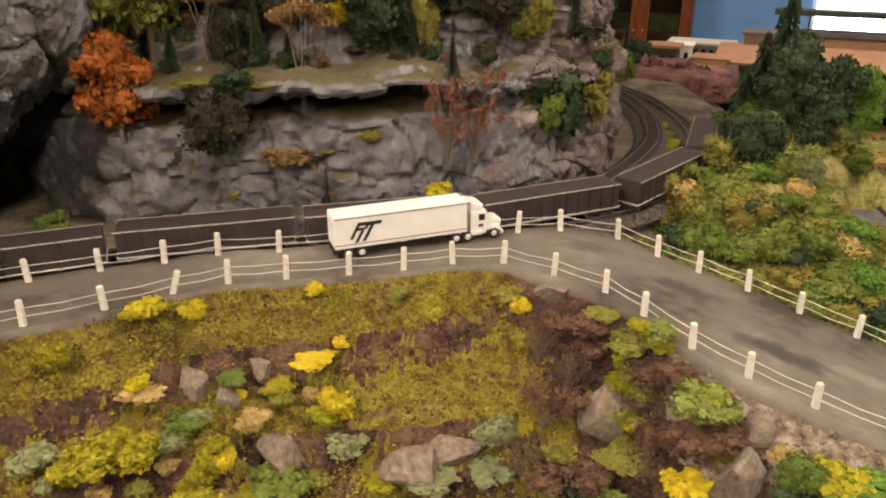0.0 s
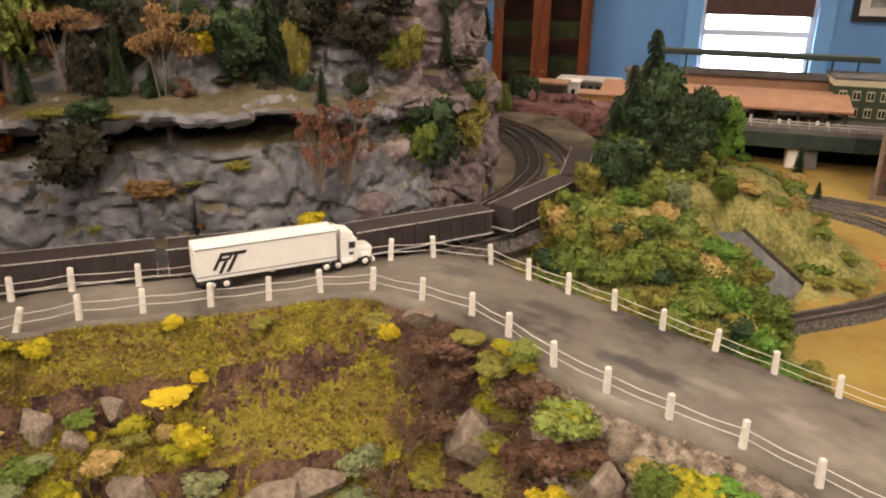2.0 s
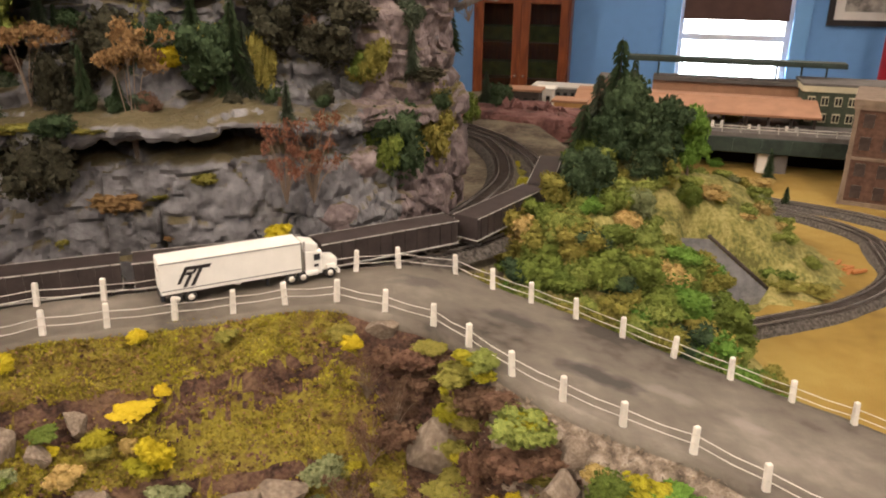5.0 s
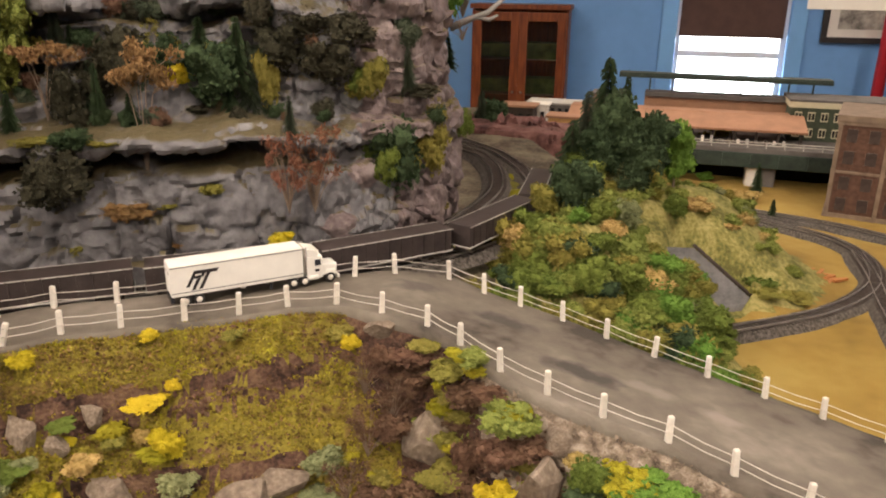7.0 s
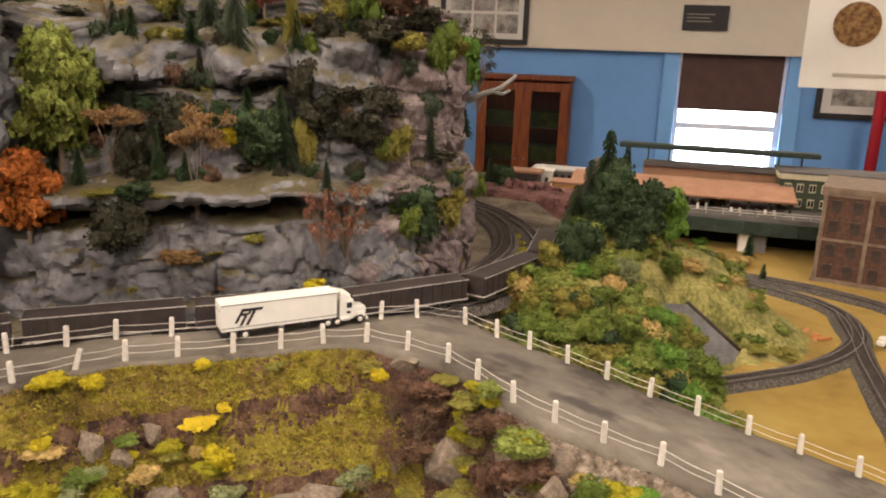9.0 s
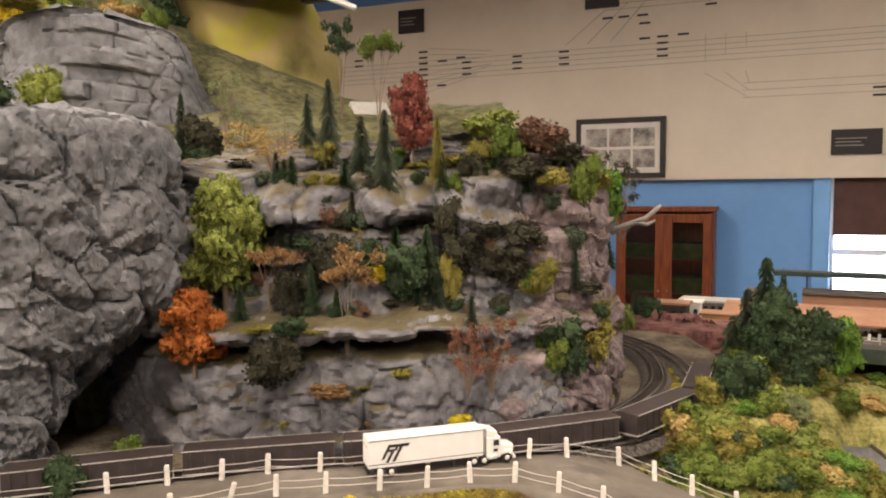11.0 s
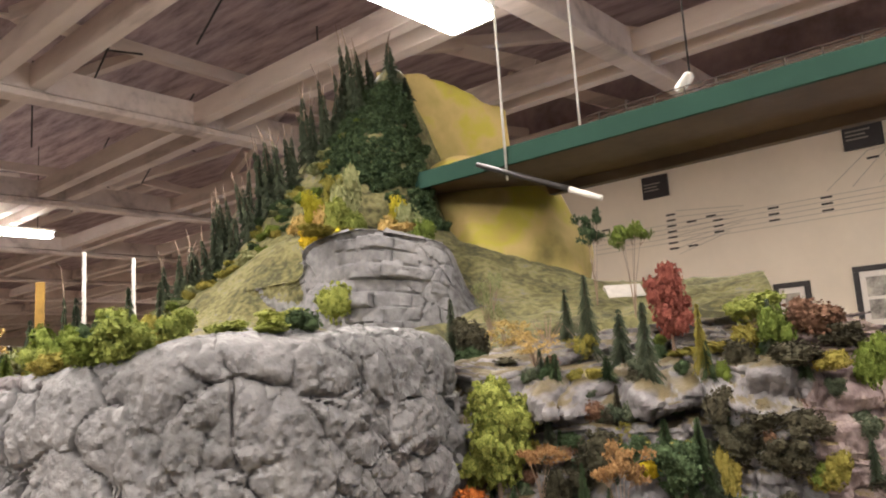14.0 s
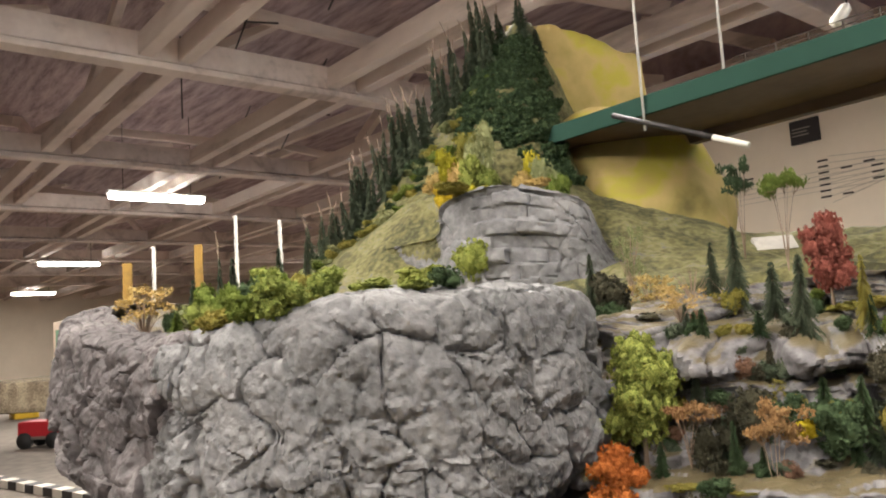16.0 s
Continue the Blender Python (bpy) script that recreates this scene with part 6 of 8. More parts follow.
stone(0.113, 0.644, 1.176, 0.048, 0.036, 0.056, ROCK_TAN, 50)
stone(0.190, 0.557, 1.182, 0.043, 0.033, 0.058, ROCK_TAN, 235)
stone(-0.138, 0.609, 1.165, 0.048, 0.037, 0.042, ROCK_TAN, 265)
stone(-0.042, 0.608, 1.155, 0.073, 0.055, 0.035, ROCK_TAN, 110)
stone(-0.013, 0.619, 1.162, 0.042, 0.032, 0.025, ROCK_TAN, 170)
stone(-0.212, 0.641, 1.199, 0.028, 0.022, 0.040, ROCK_TAN, 115)
stone(-0.162, 0.661, 1.205, 0.021, 0.016, 0.022, ROCK_TAN, 230)
stone(0.205, 0.581, 1.210, 0.031, 0.024, 0.019, ROCK_TAN, 255)
stone(0.076, 0.722, 1.245, 0.030, 0.023, 0.022, ROCK_TAN, 330)
stone(-0.186, 0.638, 1.193, 0.021, 0.016, 0.024, ROCK_TAN, 170)
stone(0.010, 1.008, 1.419, 0.047, 0.036, 0.066, ROCK, 140, label="rough stone block on the cliff")
stone(0.040, 0.934, 1.283, 0.066, 0.050, 0.038, ROCK_PINK, 185, label="rough stone block on the cliff")
stone(0.117, 1.032, 1.398, 0.064, 0.049, 0.050, ROCK_PINK, 280, label="rough stone block on the cliff")
stone(0.062, 1.004, 1.411, 0.047, 0.036, 0.033, ROCK, 210, label="rough stone block on the cliff")
stone(-0.177, 1.171, 1.594, 0.045, 0.035, 0.030, ROCK, 280, label="rough stone block on the cliff")
plant("bush", -0.274, 1.098, 1.575, 0.026, 0.029, BROWNL, "on the rock cliff")
plant("bush", -0.402, 1.072, 1.465, 0.039, 0.026, MAROON, "on the rock cliff")
plant("conifer", -0.260, 1.002, 1.479, 0.045, 0.022, NEEDLE, "on the rock cliff")
plant("bush", -0.235, 0.985, 1.391, 0.023, 0.018, MAROON, "on the rock cliff")
plant("conifer", 0.066, 1.017, 1.548, 0.030, 0.024, DEEP, "on the rock cliff")
plant("bush", -0.358, 1.061, 1.452, 0.039, 0.034, DEEP, "on the rock cliff")
plant("conifer", -0.252, 1.034, 1.522, 0.080, 0.040, DEEP, "on the rock cliff")
plant("bush", 0.013, 1.044, 1.521, 0.033, 0.035, OLIVEL, "on the rock cliff")
plant("bush", -0.049, 1.046, 1.499, 0.022, 0.022, MAROON, "on the rock cliff")
plant("conifer", -0.352, 1.035, 1.484, 0.071, 0.035, NEEDLE, "on the rock cliff")
plant("bush", 0.011, 1.069, 1.561, 0.029, 0.034, GREEN, "on the rock cliff")
plant("conifer", -0.027, 1.015, 1.497, 0.024, 0.022, DEEP, "on the rock cliff")
plant("bush", -0.028, 1.037, 1.546, 0.035, 0.025, GREEN, "on the rock cliff")
plant("bush", -0.230, 1.009, 1.464, 0.032, 0.036, DEEP, "on the rock cliff")
plant("twig", -0.255, 1.167, 1.597, 0.025, 0.029, OLIVEL, "on the rock cliff")
plant("bush", 0.027, 0.944, 1.395, 0.017, 0.017, DEEP, "on the rock cliff")
plant("bush", 0.052, 1.026, 1.494, 0.047, 0.038, BROWNL, "on the rock cliff")
plant("bush", -0.229, 1.051, 1.553, 0.025, 0.028, OLIVEL, "on the rock cliff")
plant("conifer", -0.048, 1.034, 1.556, 0.048, 0.024, DEEP, "on the rock cliff")
plant("bush", -0.287, 0.988, 1.424, 0.025, 0.025, BROWNL, "on the rock cliff")
plant("bush", -0.142, 1.045, 1.546, 0.034, 0.038, MAROON, "on the rock cliff")
plant("bush", -0.004, 1.063, 1.562, 0.022, 0.020, GREEN, "on the rock cliff")
plant("bush", -0.232, 1.153, 1.587, 0.041, 0.041, OLIVEL, "on the rock cliff")
plant("tuft", -0.018, 1.058, 1.550, 0.026, 0.023, OLIVEL, "on the rock cliff")
plant("bush", -0.416, 1.141, 1.493, 0.038, 0.026, GREEN, "on the rock cliff")
plant("bush", -0.121, 1.188, 1.595, 0.026, 0.027, GREEN, "on the rock cliff")
plant("conifer", 0.051, 1.027, 1.501, 0.024, 0.024, DEEP, "on the rock cliff")
plant("bush", -0.064, 0.952, 1.380, 0.036, 0.025, MAROON, "on the rock cliff")
plant("bush", -0.119, 1.137, 1.574, 0.035, 0.025, DEEP, "on the rock cliff")
plant("bush", -0.199, 1.019, 1.441, 0.044, 0.035, OLIVEL, "on the rock cliff")
plant("bush", -0.087, 1.003, 1.448, 0.032, 0.032, OLIVEL, "on the rock cliff")
plant("bush", 0.163, 1.024, 1.378, 0.027, 0.032, DEEP, "on the rock cliff")
plant("tuft", 0.048, 1.032, 1.523, 0.051, 0.036, OLIVEL, "on the rock cliff")
plant("bush", -0.064, 1.000, 1.426, 0.036, 0.037, MAROON, "on the rock cliff")
plant("conifer", -0.282, 1.069, 1.560, 0.048, 0.024, NEEDLE, "on the rock cliff")
plant("bush", 0.070, 0.993, 1.416, 0.042, 0.036, GREEN, "on the rock cliff")
plant("tuft", -0.297, 1.009, 1.454, 0.042, 0.036, OLIVEL, "on the rock cliff")
plant("bush", 0.136, 1.062, 1.494, 0.026, 0.020, BROWNL, "on the rock cliff")
plant("conifer", -0.108, 0.987, 1.406, 0.027, 0.030, DEEP, "on the rock cliff")
plant("conifer", -0.341, 0.995, 1.398, 0.037, 0.037, DEEP, "on the rock cliff")
plant("twig", 0.084, 1.061, 1.572, 0.032, 0.030, OLIVEL, "on the rock cliff")
plant("conifer", -0.166, 1.001, 1.423, 0.058, 0.029, DEEP, "on the rock cliff")
plant("conifer", -0.322, 1.001, 1.452, 0.065, 0.032, NEEDLE, "on the rock cliff")
plant("bush", -0.152, 1.007, 1.434, 0.034, 0.027, GREEN, "on the rock cliff")
plant("bush", -0.026, 0.988, 1.392, 0.024, 0.028, DEEP, "on the rock cliff")
plant("conifer", -0.183, 1.055, 1.556, 0.035, 0.034, DEEP, "on the rock cliff")
plant("bush", -0.233, 0.966, 1.390, 0.016, 0.018, MAROON, "on the rock cliff")
plant("bush", -0.377, 1.199, 1.567, 0.050, 0.041, NEEDLE, "on the rock cliff")
plant("bush", -0.095, 1.047, 1.503, 0.024, 0.025, DEEP, "on the rock cliff")
plant("conifer", 0.200, 1.197, 1.431, 0.046, 0.038, DEEP, "on the rock cliff")
plant("conifer", -0.078, 0.987, 1.390, 0.061, 0.031, DEEP, "on the rock cliff")
plant("conifer", -0.040, 1.027, 1.495, 0.028, 0.021, DEEP, "on the rock cliff")
plant("bush", -0.139, 0.993, 1.457, 0.039, 0.032, DEEP, "on the rock cliff")
plant("bush", 0.127, 1.057, 1.507, 0.033, 0.031, BROWNL, "on the rock cliff")
plant("conifer", -0.369, 1.075, 1.441, 0.041, 0.040, DEEP, "on the rock cliff")
plant("bush", -0.207, 1.037, 1.532, 0.015, 0.019, NEEDLE, "on the rock cliff")
plant("tuft", 0.065, 0.993, 1.414, 0.034, 0.037, OLIVEL, "on the rock cliff")
plant("bush", -0.013, 0.961, 1.382, 0.027, 0.019, BROWNL, "on the rock cliff")
plant("twig", -0.294, 1.023, 1.485, 0.036, 0.037, OLIVEL, "on the rock cliff")
plant("conifer", 0.096, 1.026, 1.436, 0.054, 0.027, DEEP, "on the rock cliff")
plant("conifer", 0.012, 1.047, 1.525, 0.045, 0.022, MAROON, "on the rock cliff")
plant("conifer", 0.124, 1.043, 1.499, 0.055, 0.028, DEEP, "on the rock cliff")
plant("tuft", -0.137, 0.994, 1.463, 0.033, 0.023, OLIVEL, "on the rock cliff")
plant("bush", 0.005, 1.011, 1.453, 0.038, 0.026, MAROON, "on the rock cliff")
plant("twig", 0.166, 1.029, 1.364, 0.046, 0.038, OLIVEL, "on the rock cliff")
plant("conifer", 0.128, 1.018, 1.422, 0.053, 0.026, NEEDLE, "on the rock cliff")
plant("twig", 0.119, 1.028, 1.422, 0.021, 0.021, OLIVEL, "on the rock cliff")
plant("twig", -0.162, 1.013, 1.460, 0.041, 0.031, OLIVEL, "on the rock cliff")
plant("conifer", 0.039, 1.034, 1.545, 0.050, 0.025, MAROON, "on the rock cliff")
plant("bush", -0.328, 0.925, 1.386, 0.032, 0.022, DEEP, "on the rock cliff")
plant("bush", 0.027, 1.008, 1.438, 0.054, 0.038, BROWNL, "on the rock cliff")
plant("conifer", -0.070, 1.011, 1.435, 0.060, 0.030, MAROON, "on the rock cliff")
plant("bush", -0.297, 0.989, 1.412, 0.024, 0.028, DEEP, "on the rock cliff")
plant("bush", -0.289, 0.980, 1.399, 0.033, 0.028, NEEDLE, "on the rock cliff")
plant("bush", 0.100, 1.021, 1.519, 0.029, 0.026, NEEDLE, "on the rock cliff")
plant("bush", -0.004, 1.049, 1.524, 0.031, 0.036, BROWNL, "on the rock cliff")
plant("conifer", 0.094, 1.025, 1.409, 0.045, 0.022, DEEP, "on the rock cliff")
plant("bush", 0.129, 1.028, 1.468, 0.041, 0.037, NEEDLE, "on the rock cliff")
plant("tuft", -0.203, 1.052, 1.556, 0.028, 0.030, OLIVEL, "on the rock cliff")
plant("conifer", -0.036, 0.994, 1.393, 0.045, 0.022, NEEDLE, "on the rock cliff")

# small dark growth along the upper ledges
rng = np.random.RandomState(31)
for k in range(46):
    x = rng.uniform(-0.34, 0.13)
    z, inset = ((1.399, 0.045), (1.450, 0.122), (1.503, 0.146), (1.503, 0.146), (1.562, 0.165))[k % 5]
    scale = float(np.interp(x, [p[0] for p in CLIFF_PLAN], [p[4] for p in CLIFF_PLAN]))
    y = float(np.interp(x, [p[0] for p in CLIFF_PLAN], [p[1] for p in CLIFF_PLAN])) + inset * scale
    if k % 3:
        s = rng.uniform(0.022, 0.042)
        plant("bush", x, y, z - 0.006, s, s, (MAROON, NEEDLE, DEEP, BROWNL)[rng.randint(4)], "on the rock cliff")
    else:
        plant("conifer", x, y, z - 0.008, rng.uniform(0.04, 0.075), 0.026, (NEEDLE, MAROON, DEEP)[rng.randint(3)], "on the rock cliff")

# filler bushes and tufts on the wooded hill
rng = np.random.RandomState(5)
made = 0
while made < 210:
    x, y = rng.uniform(0.17, 0.74), rng.uniform(0.74, 1.34)
    e = float(np.interp(x, fl[:, 0], fl[:, 1]))
    if y < e + 0.025 or math.hypot(x - 0.3, y - 1.2) < 0.09 or (x < 0.36 and y > 1.0) or (0.43 < x < 0.68 and 0.99 < y < 1.10) or (x > 0.5 and rng.rand() < 0.5):
        continue
    near = y - e < 0.16 and x < 0.56 and not (x > 0.42 and y > 0.91)
    if not near and hill_z(x, y) < 1.13:
        continue
    if x > 0.5 and not near:
        pick, kind = (LIME, OLIVEL, SAGE, LIME, GOLD)[rng.randint(5)], "tuft"
    elif near:
        pick, kind = (GREEN, OLIVEL, BRIGHT, DEEP, GREEN, GREEN, OLIVEL, LIME)[rng.randint(8)], "bush"
    else:
        pick, kind = (OLIVEL, GREEN, GREEN, SAGE, LIME, OLIVEL)[rng.randint(6)], "bush" if rng.rand() < 0.5 else "tuft"
    s = rng.uniform(0.034, 0.065) if kind == "bush" else rng.uniform(0.022, 0.04)
    plant(kind, x, y, float(hill_z(x, y)) - 0.004, s * rng.uniform(0.7, 1.0), s, pick, "on the wooded hill")
    made += 1

plant("bush", 0.394, 0.857, 1.195, 0.043, 0.059, BRIGHT, "on the wooded hill")
plant("bush", 0.438, 0.907, 1.192, 0.039, 0.056, GREEN, "on the wooded hill")
plant("bush", 0.466, 0.904, 1.169, 0.040, 0.052, OLIVEL, "on the wooded hill")
plant("bush", 0.433, 0.923, 1.204, 0.039, 0.056, BRIGHT, "on the wooded hill")
plant("bush", 0.418, 0.848, 1.174, 0.033, 0.049, BRIGHT, "on the wooded hill")
plant("bush", 0.376, 0.825, 1.179, 0.032, 0.047, GREEN, "on the wooded hill")
plant("bush", 0.464, 0.876, 1.160, 0.034, 0.051, GREEN, "on the wooded hill")
plant("bush", 0.425, 0.937, 1.215, 0.033, 0.050, OLIVEL, "on the wooded hill")
plant("tuft", 0.655, 1.058, 1.125, 0.028, 0.05, GREEN, "on the wooded hill")
plant("bush", 0.495, 0.895, 1.118, 0.036, 0.048, OLIVEL, "on the wooded hill")
plant("bush", 0.503, 0.925, 1.118, 0.034, 0.045, GREEN, "on the wooded hill")
plant("bush", 0.485, 0.862, 1.12, 0.034, 0.045, GREEN, "on the wooded hill")

for x, y, h, w, c in ((0.43, 1.16, 0.16, 0.085, DEEP), (0.46, 1.18, 0.12, 0.08, NEEDLE), (0.40, 1.15, 0.11, 0.07, NEEDLE), (0.37, 1.12, 0.085, 0.07, DEEP), (0.49, 1.19, 0.10, 0.06, DEEP), (0.345, 1.10, 0.075, 0.06, NEEDLE)):
    plant("conifer", x, y, float(hill_z(x, y)) - 0.008, h, w, c, "on the wooded hill")

# posts and banners on the far end of the layout
POSTM = two("dull_white_post_paint", (0.42, 0.40, 0.37), 0.15, scale=30, rough=0.8)
BANNER = two("yellow_banner_cloth", (0.24, 0.14, 0.03), 0.3, scale=20, rough=0.8)
thing("far_terrace", "brown scenic terrace at the far end of the layout", "terrace", pose(-2.7, 2.15, 1.44, 0, 0, 25), boxes("far_terrace", [((1.5, 0.7, 0.12), Matrix())], GROUND, 0.02), kind="structure")
thing("white_post", "slim white post at the far end of the layout", "post", pose(-2.04, 1.56, 1.50), tube("white_post", [(0, 0, -0.08), (0, 0, 0.415)], 0.006, POSTM, 8), group="white posts")
thing("white_post", "slim white post at the far end of the layout", "post", pose(-1.87, 1.75, 1.50), tube("white_post", [(0, 0, -0.08), (0, 0, 0.511)], 0.006, POSTM, 8), group="white posts")
thing("white_post", "slim white post at the far end of the layout", "post", pose(-1.77, 1.85, 1.50), tube("white_post", [(0, 0, -0.08), (0, 0, 0.492)], 0.006, POSTM, 8), group="white posts")
thing("yellow_banner", "small upright yellow banner at the far end", "banner", pose(-2.01, 1.44, 1.44, 0, 0, 30), boxes("yellow_banner", [((0.029, 0.006, 0.413), pose(0, 0, 0.207))], BANNER, 0.001), group="yellow banners")
thing("yellow_banner", "small upright yellow banner at the far end", "banner", pose(-1.88, 1.60, 1.44, 0, 0, 30), boxes("yellow_banner", [((0.026, 0.006, 0.467), pose(0, 0, 0.233))], BANNER, 0.001), group="yellow banners")
plant("spike", -2.06, 1.85, 1.50, 0.407, 0.07, NEEDLE, "at the far end")
stone(-1.22, 0.92, 1.615, 0.24, 0.2, 0.11, ROCK_DARK, 20, label="rounded dark rock hump on the upper plateau")
stone(-1.35, 1.25, 1.615, 0.16, 0.14, 0.12, ROCK_DARK, 70, label="rounded dark rock hump on the upper plateau")
stone(-1.12, 1.05, 1.625, 0.12, 0.12, 0.09, ROCK_BED, 130, label="rounded grey rock hump on the upper plateau")
plant("twig", -1.038, 0.744, 1.608, 0.09, 0.12, GOLD, "on the upper plateau")

for x, y, h in ((-1.17, 1.06, 0.17), (-1.10, 1.12, 0.19), (-1.13, 1.16, 0.16), (-1.05, 1.15, 0.20), (-1.24, 1.02, 0.13)):
    plant("conifer", x, y, 1.60, h, 0.05, NEEDLE, "on the upper plateau")
plant("bush", -0.90, 0.83, 1.595, 0.085, 0.08, GREEN, "on the upper plateau")
plant("bush", -0.955, 0.80, 1.592, 0.075, 0.07, LIME, "on the upper plateau")
plant("bush", -0.998, 0.869, 1.593, 0.109, 0.080, GREEN, "on the upper plateau")
plant("bush", -0.995, 0.945, 1.604, 0.124, 0.093, DEEP, "on the upper plateau")
plant("bush", -0.929, 0.938, 1.601, 0.129, 0.099, GREEN, "on the upper plateau")
plant("bush", -0.954, 1.050, 1.614, 0.117, 0.096, OLIVEL, "on the upper plateau")
plant("bush", -0.940, 0.858, 1.591, 0.067, 0.057, OLIVEL, "on the upper plateau")
plant("bush", -0.988, 0.806, 1.591, 0.048, 0.048, OLIVEL, "on the upper plateau")
plant("bush", -0.875, 0.920, 1.585, 0.057, 0.086, GREEN, "on the upper plateau")
plant("bush", -1.015, 0.774, 1.607, 0.048, 0.029, DEEP, "on the upper plateau")
plant("bush", -1.050, 1.027, 1.673, 0.066, 0.066, LIME, "on the upper plateau")
plant("bush", -1.032, 1.178, 1.672, 0.071, 0.071, LIME, "on the upper plateau")
plant("bush", -1.074, 0.858, 1.621, 0.052, 0.062, SAGE, "on the upper plateau")
plant("bush", -0.904, 1.152, 1.668, 0.039, 0.088, LIME, "on the upper plateau")
plant("bush", -0.822, 1.208, 1.673, 0.050, 0.099, LIME, "on the upper plateau")

# autumn foam trees at the mountain's foot
for x, y, h, w, c in ((-0.985, 1.64, 0.13, 0.075, CHART), (-0.95, 1.62, 0.11, 0.07, GOLD), (-0.90, 1.65, 0.20, 0.085, SAGE), (-0.91, 1.61, 0.12, 0.08, LIME), (-0.855, 1.62, 0.10, 0.07, LIME), (-1.03, 1.64, 0.07, 0.07, GOLD),
                      (-0.97, 1.58, 0.08, 0.06, YELLOW), (-0.87, 1.58, 0.075, 0.06, CHART), (-0.82, 1.60, 0.06, 0.06, SAGE), (-0.76, 1.66, 0.15, 0.06, CHART), (-0.715, 1.64, 0.15, 0.07, SAGE),
                      (-0.675, 1.62, 0.12, 0.06, GREEN), (-0.78, 1.63, 0.10, 0.06, GOLD), (-0.635, 1.60, 0.09, 0.05, SAGE), (-0.72, 1.60, 0.08, 0.06, LIME), (-0.93, 1.66, 0.16, 0.08, OLIVEL)):
    plant("bush", x, y, float(mountain_z(x, y)) - 0.006, h, w, c, "on the mountain slope")

# conifers and scrub on the mountain
for k in range(46):
    f = (k // 2 + rng.rand()) / 23
    row = k % 2
    x = -1.10 - 0.46 * f + 0.06 * row + rng.uniform(-0.02, 0.02)
    y = 2.14 - 0.40 * f - 0.06 * row + rng.uniform(-0.03, 0.03)
    plant("spike", x, y, float(mountain_z(x, y)) - 0.01, rng.uniform(0.17, 0.27) * (1 - 0.3 * f), rng.uniform(0.055, 0.08), NEEDLE, "on the mountain slope", (rng.uniform(-8, 8), rng.uniform(-14, 2)))
for k in range(9):
    x, y = -1.50 - 0.022 * k + rng.uniform(-0.02, 0.02), 1.78 - 0.02 * k + rng.uniform(-0.03, 0.03)
    plant("spike", x, y, float(mountain_z(x, y)) + 0.005, rng.uniform(0.13, 0.18), 0.06, (NEEDLE, OLIVEL)[k % 2], "leaning out from the mountain slope", (rng.uniform(-10, 10), rng.uniform(-75, -40)))
for x, y, h in ((-1.0, 2.2, 0.12), (-0.97, 2.16, 0.14), (-1.04, 2.14, 0.13), (-0.95, 2.2, 0.08)):
    plant("spike", x, y, float(mountain_z(x, y)) - 0.02, h, 0.07, NEEDLE, "on the mountain peak", (0, rng.uniform(-10, 6)))
TV, TF = [], []
for k in range(340):
    f = rng.rand() ** 0.8
    x = -1.04 - 0.06 * math.sin(3.0 * f) + (0.17 + 0.19 * f) * rng.rand()
    y = 2.16 - 0.34 * f
    me = CROWNS["tuft", k % 4]
    a = rng.rand() * 6.28
    v = np.array([q.co for q in me.vertices]) @ np.array(((math.cos(a), math.sin(a), 0), (-math.sin(a), math.cos(a), 0), (0, 0, 1))) * (0.055, 0.055, 0.055)
    base = len(TV) and TV[-1][1]
    TV.append((v + (x, y, float(mountain_z(x, y)) - 0.016), base + len(v)))
    TF += [tuple(i + base for i in q.vertices) for q in me.polygons]
thing("thicket", "dense deep green foam thicket on the mountain face", "thicket", None, solid("thicket", np.vstack([q for q, _ in TV]), TF, DEEP), kind="stuff")
for k in range(90):
    f = rng.rand()
    x, y = -1.06 - 0.50 * f + rng.uniform(-0.06, 0.08), 1.98 - 0.32 * f + rng.uniform(-0.16, 0.05)
    w = rng.uniform(0.035, 0.065)
    plant("tuft" if k % 3 else "bush", x, y, float(mountain_z(x, y)) - 0.006, w * rng.uniform(0.6, 0.95), w, (OLIVEL, SAGE, DEEP, SAGE, GREEN, DEEP, OLIVEL)[k % 7], "on the mountain slope")
for k in range(16):
    x = -1.5 - 0.02 * k + rng.uniform(-0.1, 0.1)
    y = 1.35 + rng.uniform(-0.15, 0.2)
    plant("spike", x, y, float(mountain_z(x, y)) - 0.01, rng.uniform(0.09, 0.15), 0.04, (NEEDLE, OLIVEL)[k % 2], "on the upper plateau")
for x, y, z, h, w, c in ((0.13, 1.20, 1.535, 0.055, 0.05, BRIGHT), (0.165, 1.19, 1.525, 0.075, 0.065, MAROON), (0.195, 1.175, 1.49, 0.10, 0.06, BRIGHT), (0.11, 1.22, 1.535, 0.06, 0.05, DEEP)):
    plant("bush", x, y, z, h, w, c, "on the cliff corner")
for x, y, z in ((0.205, 1.19, 1.52), (0.22, 1.185, 1.50), (0.15, 1.21, 1.53)):
    plant("twig", x, y, z, 0.085, 0.06, MAROON, "on the cliff corner")
DRIFT = two("grey_driftwood", (0.26, 0.235, 0.215), 0.2, scale=60, rough=0.9)
stump = thing("dead_branch", "grey forked dead branch that juts from the cliff corner", "branch")
part("limb", tube("limb", [(0.20, 1.17, 1.485), (0.226, 1.165, 1.497), (0.25, 1.16, 1.506), (0.272, 1.155, 1.526)], [0.0055, 0.0045, 0.004, 0.003], DRIFT, 7), stump)
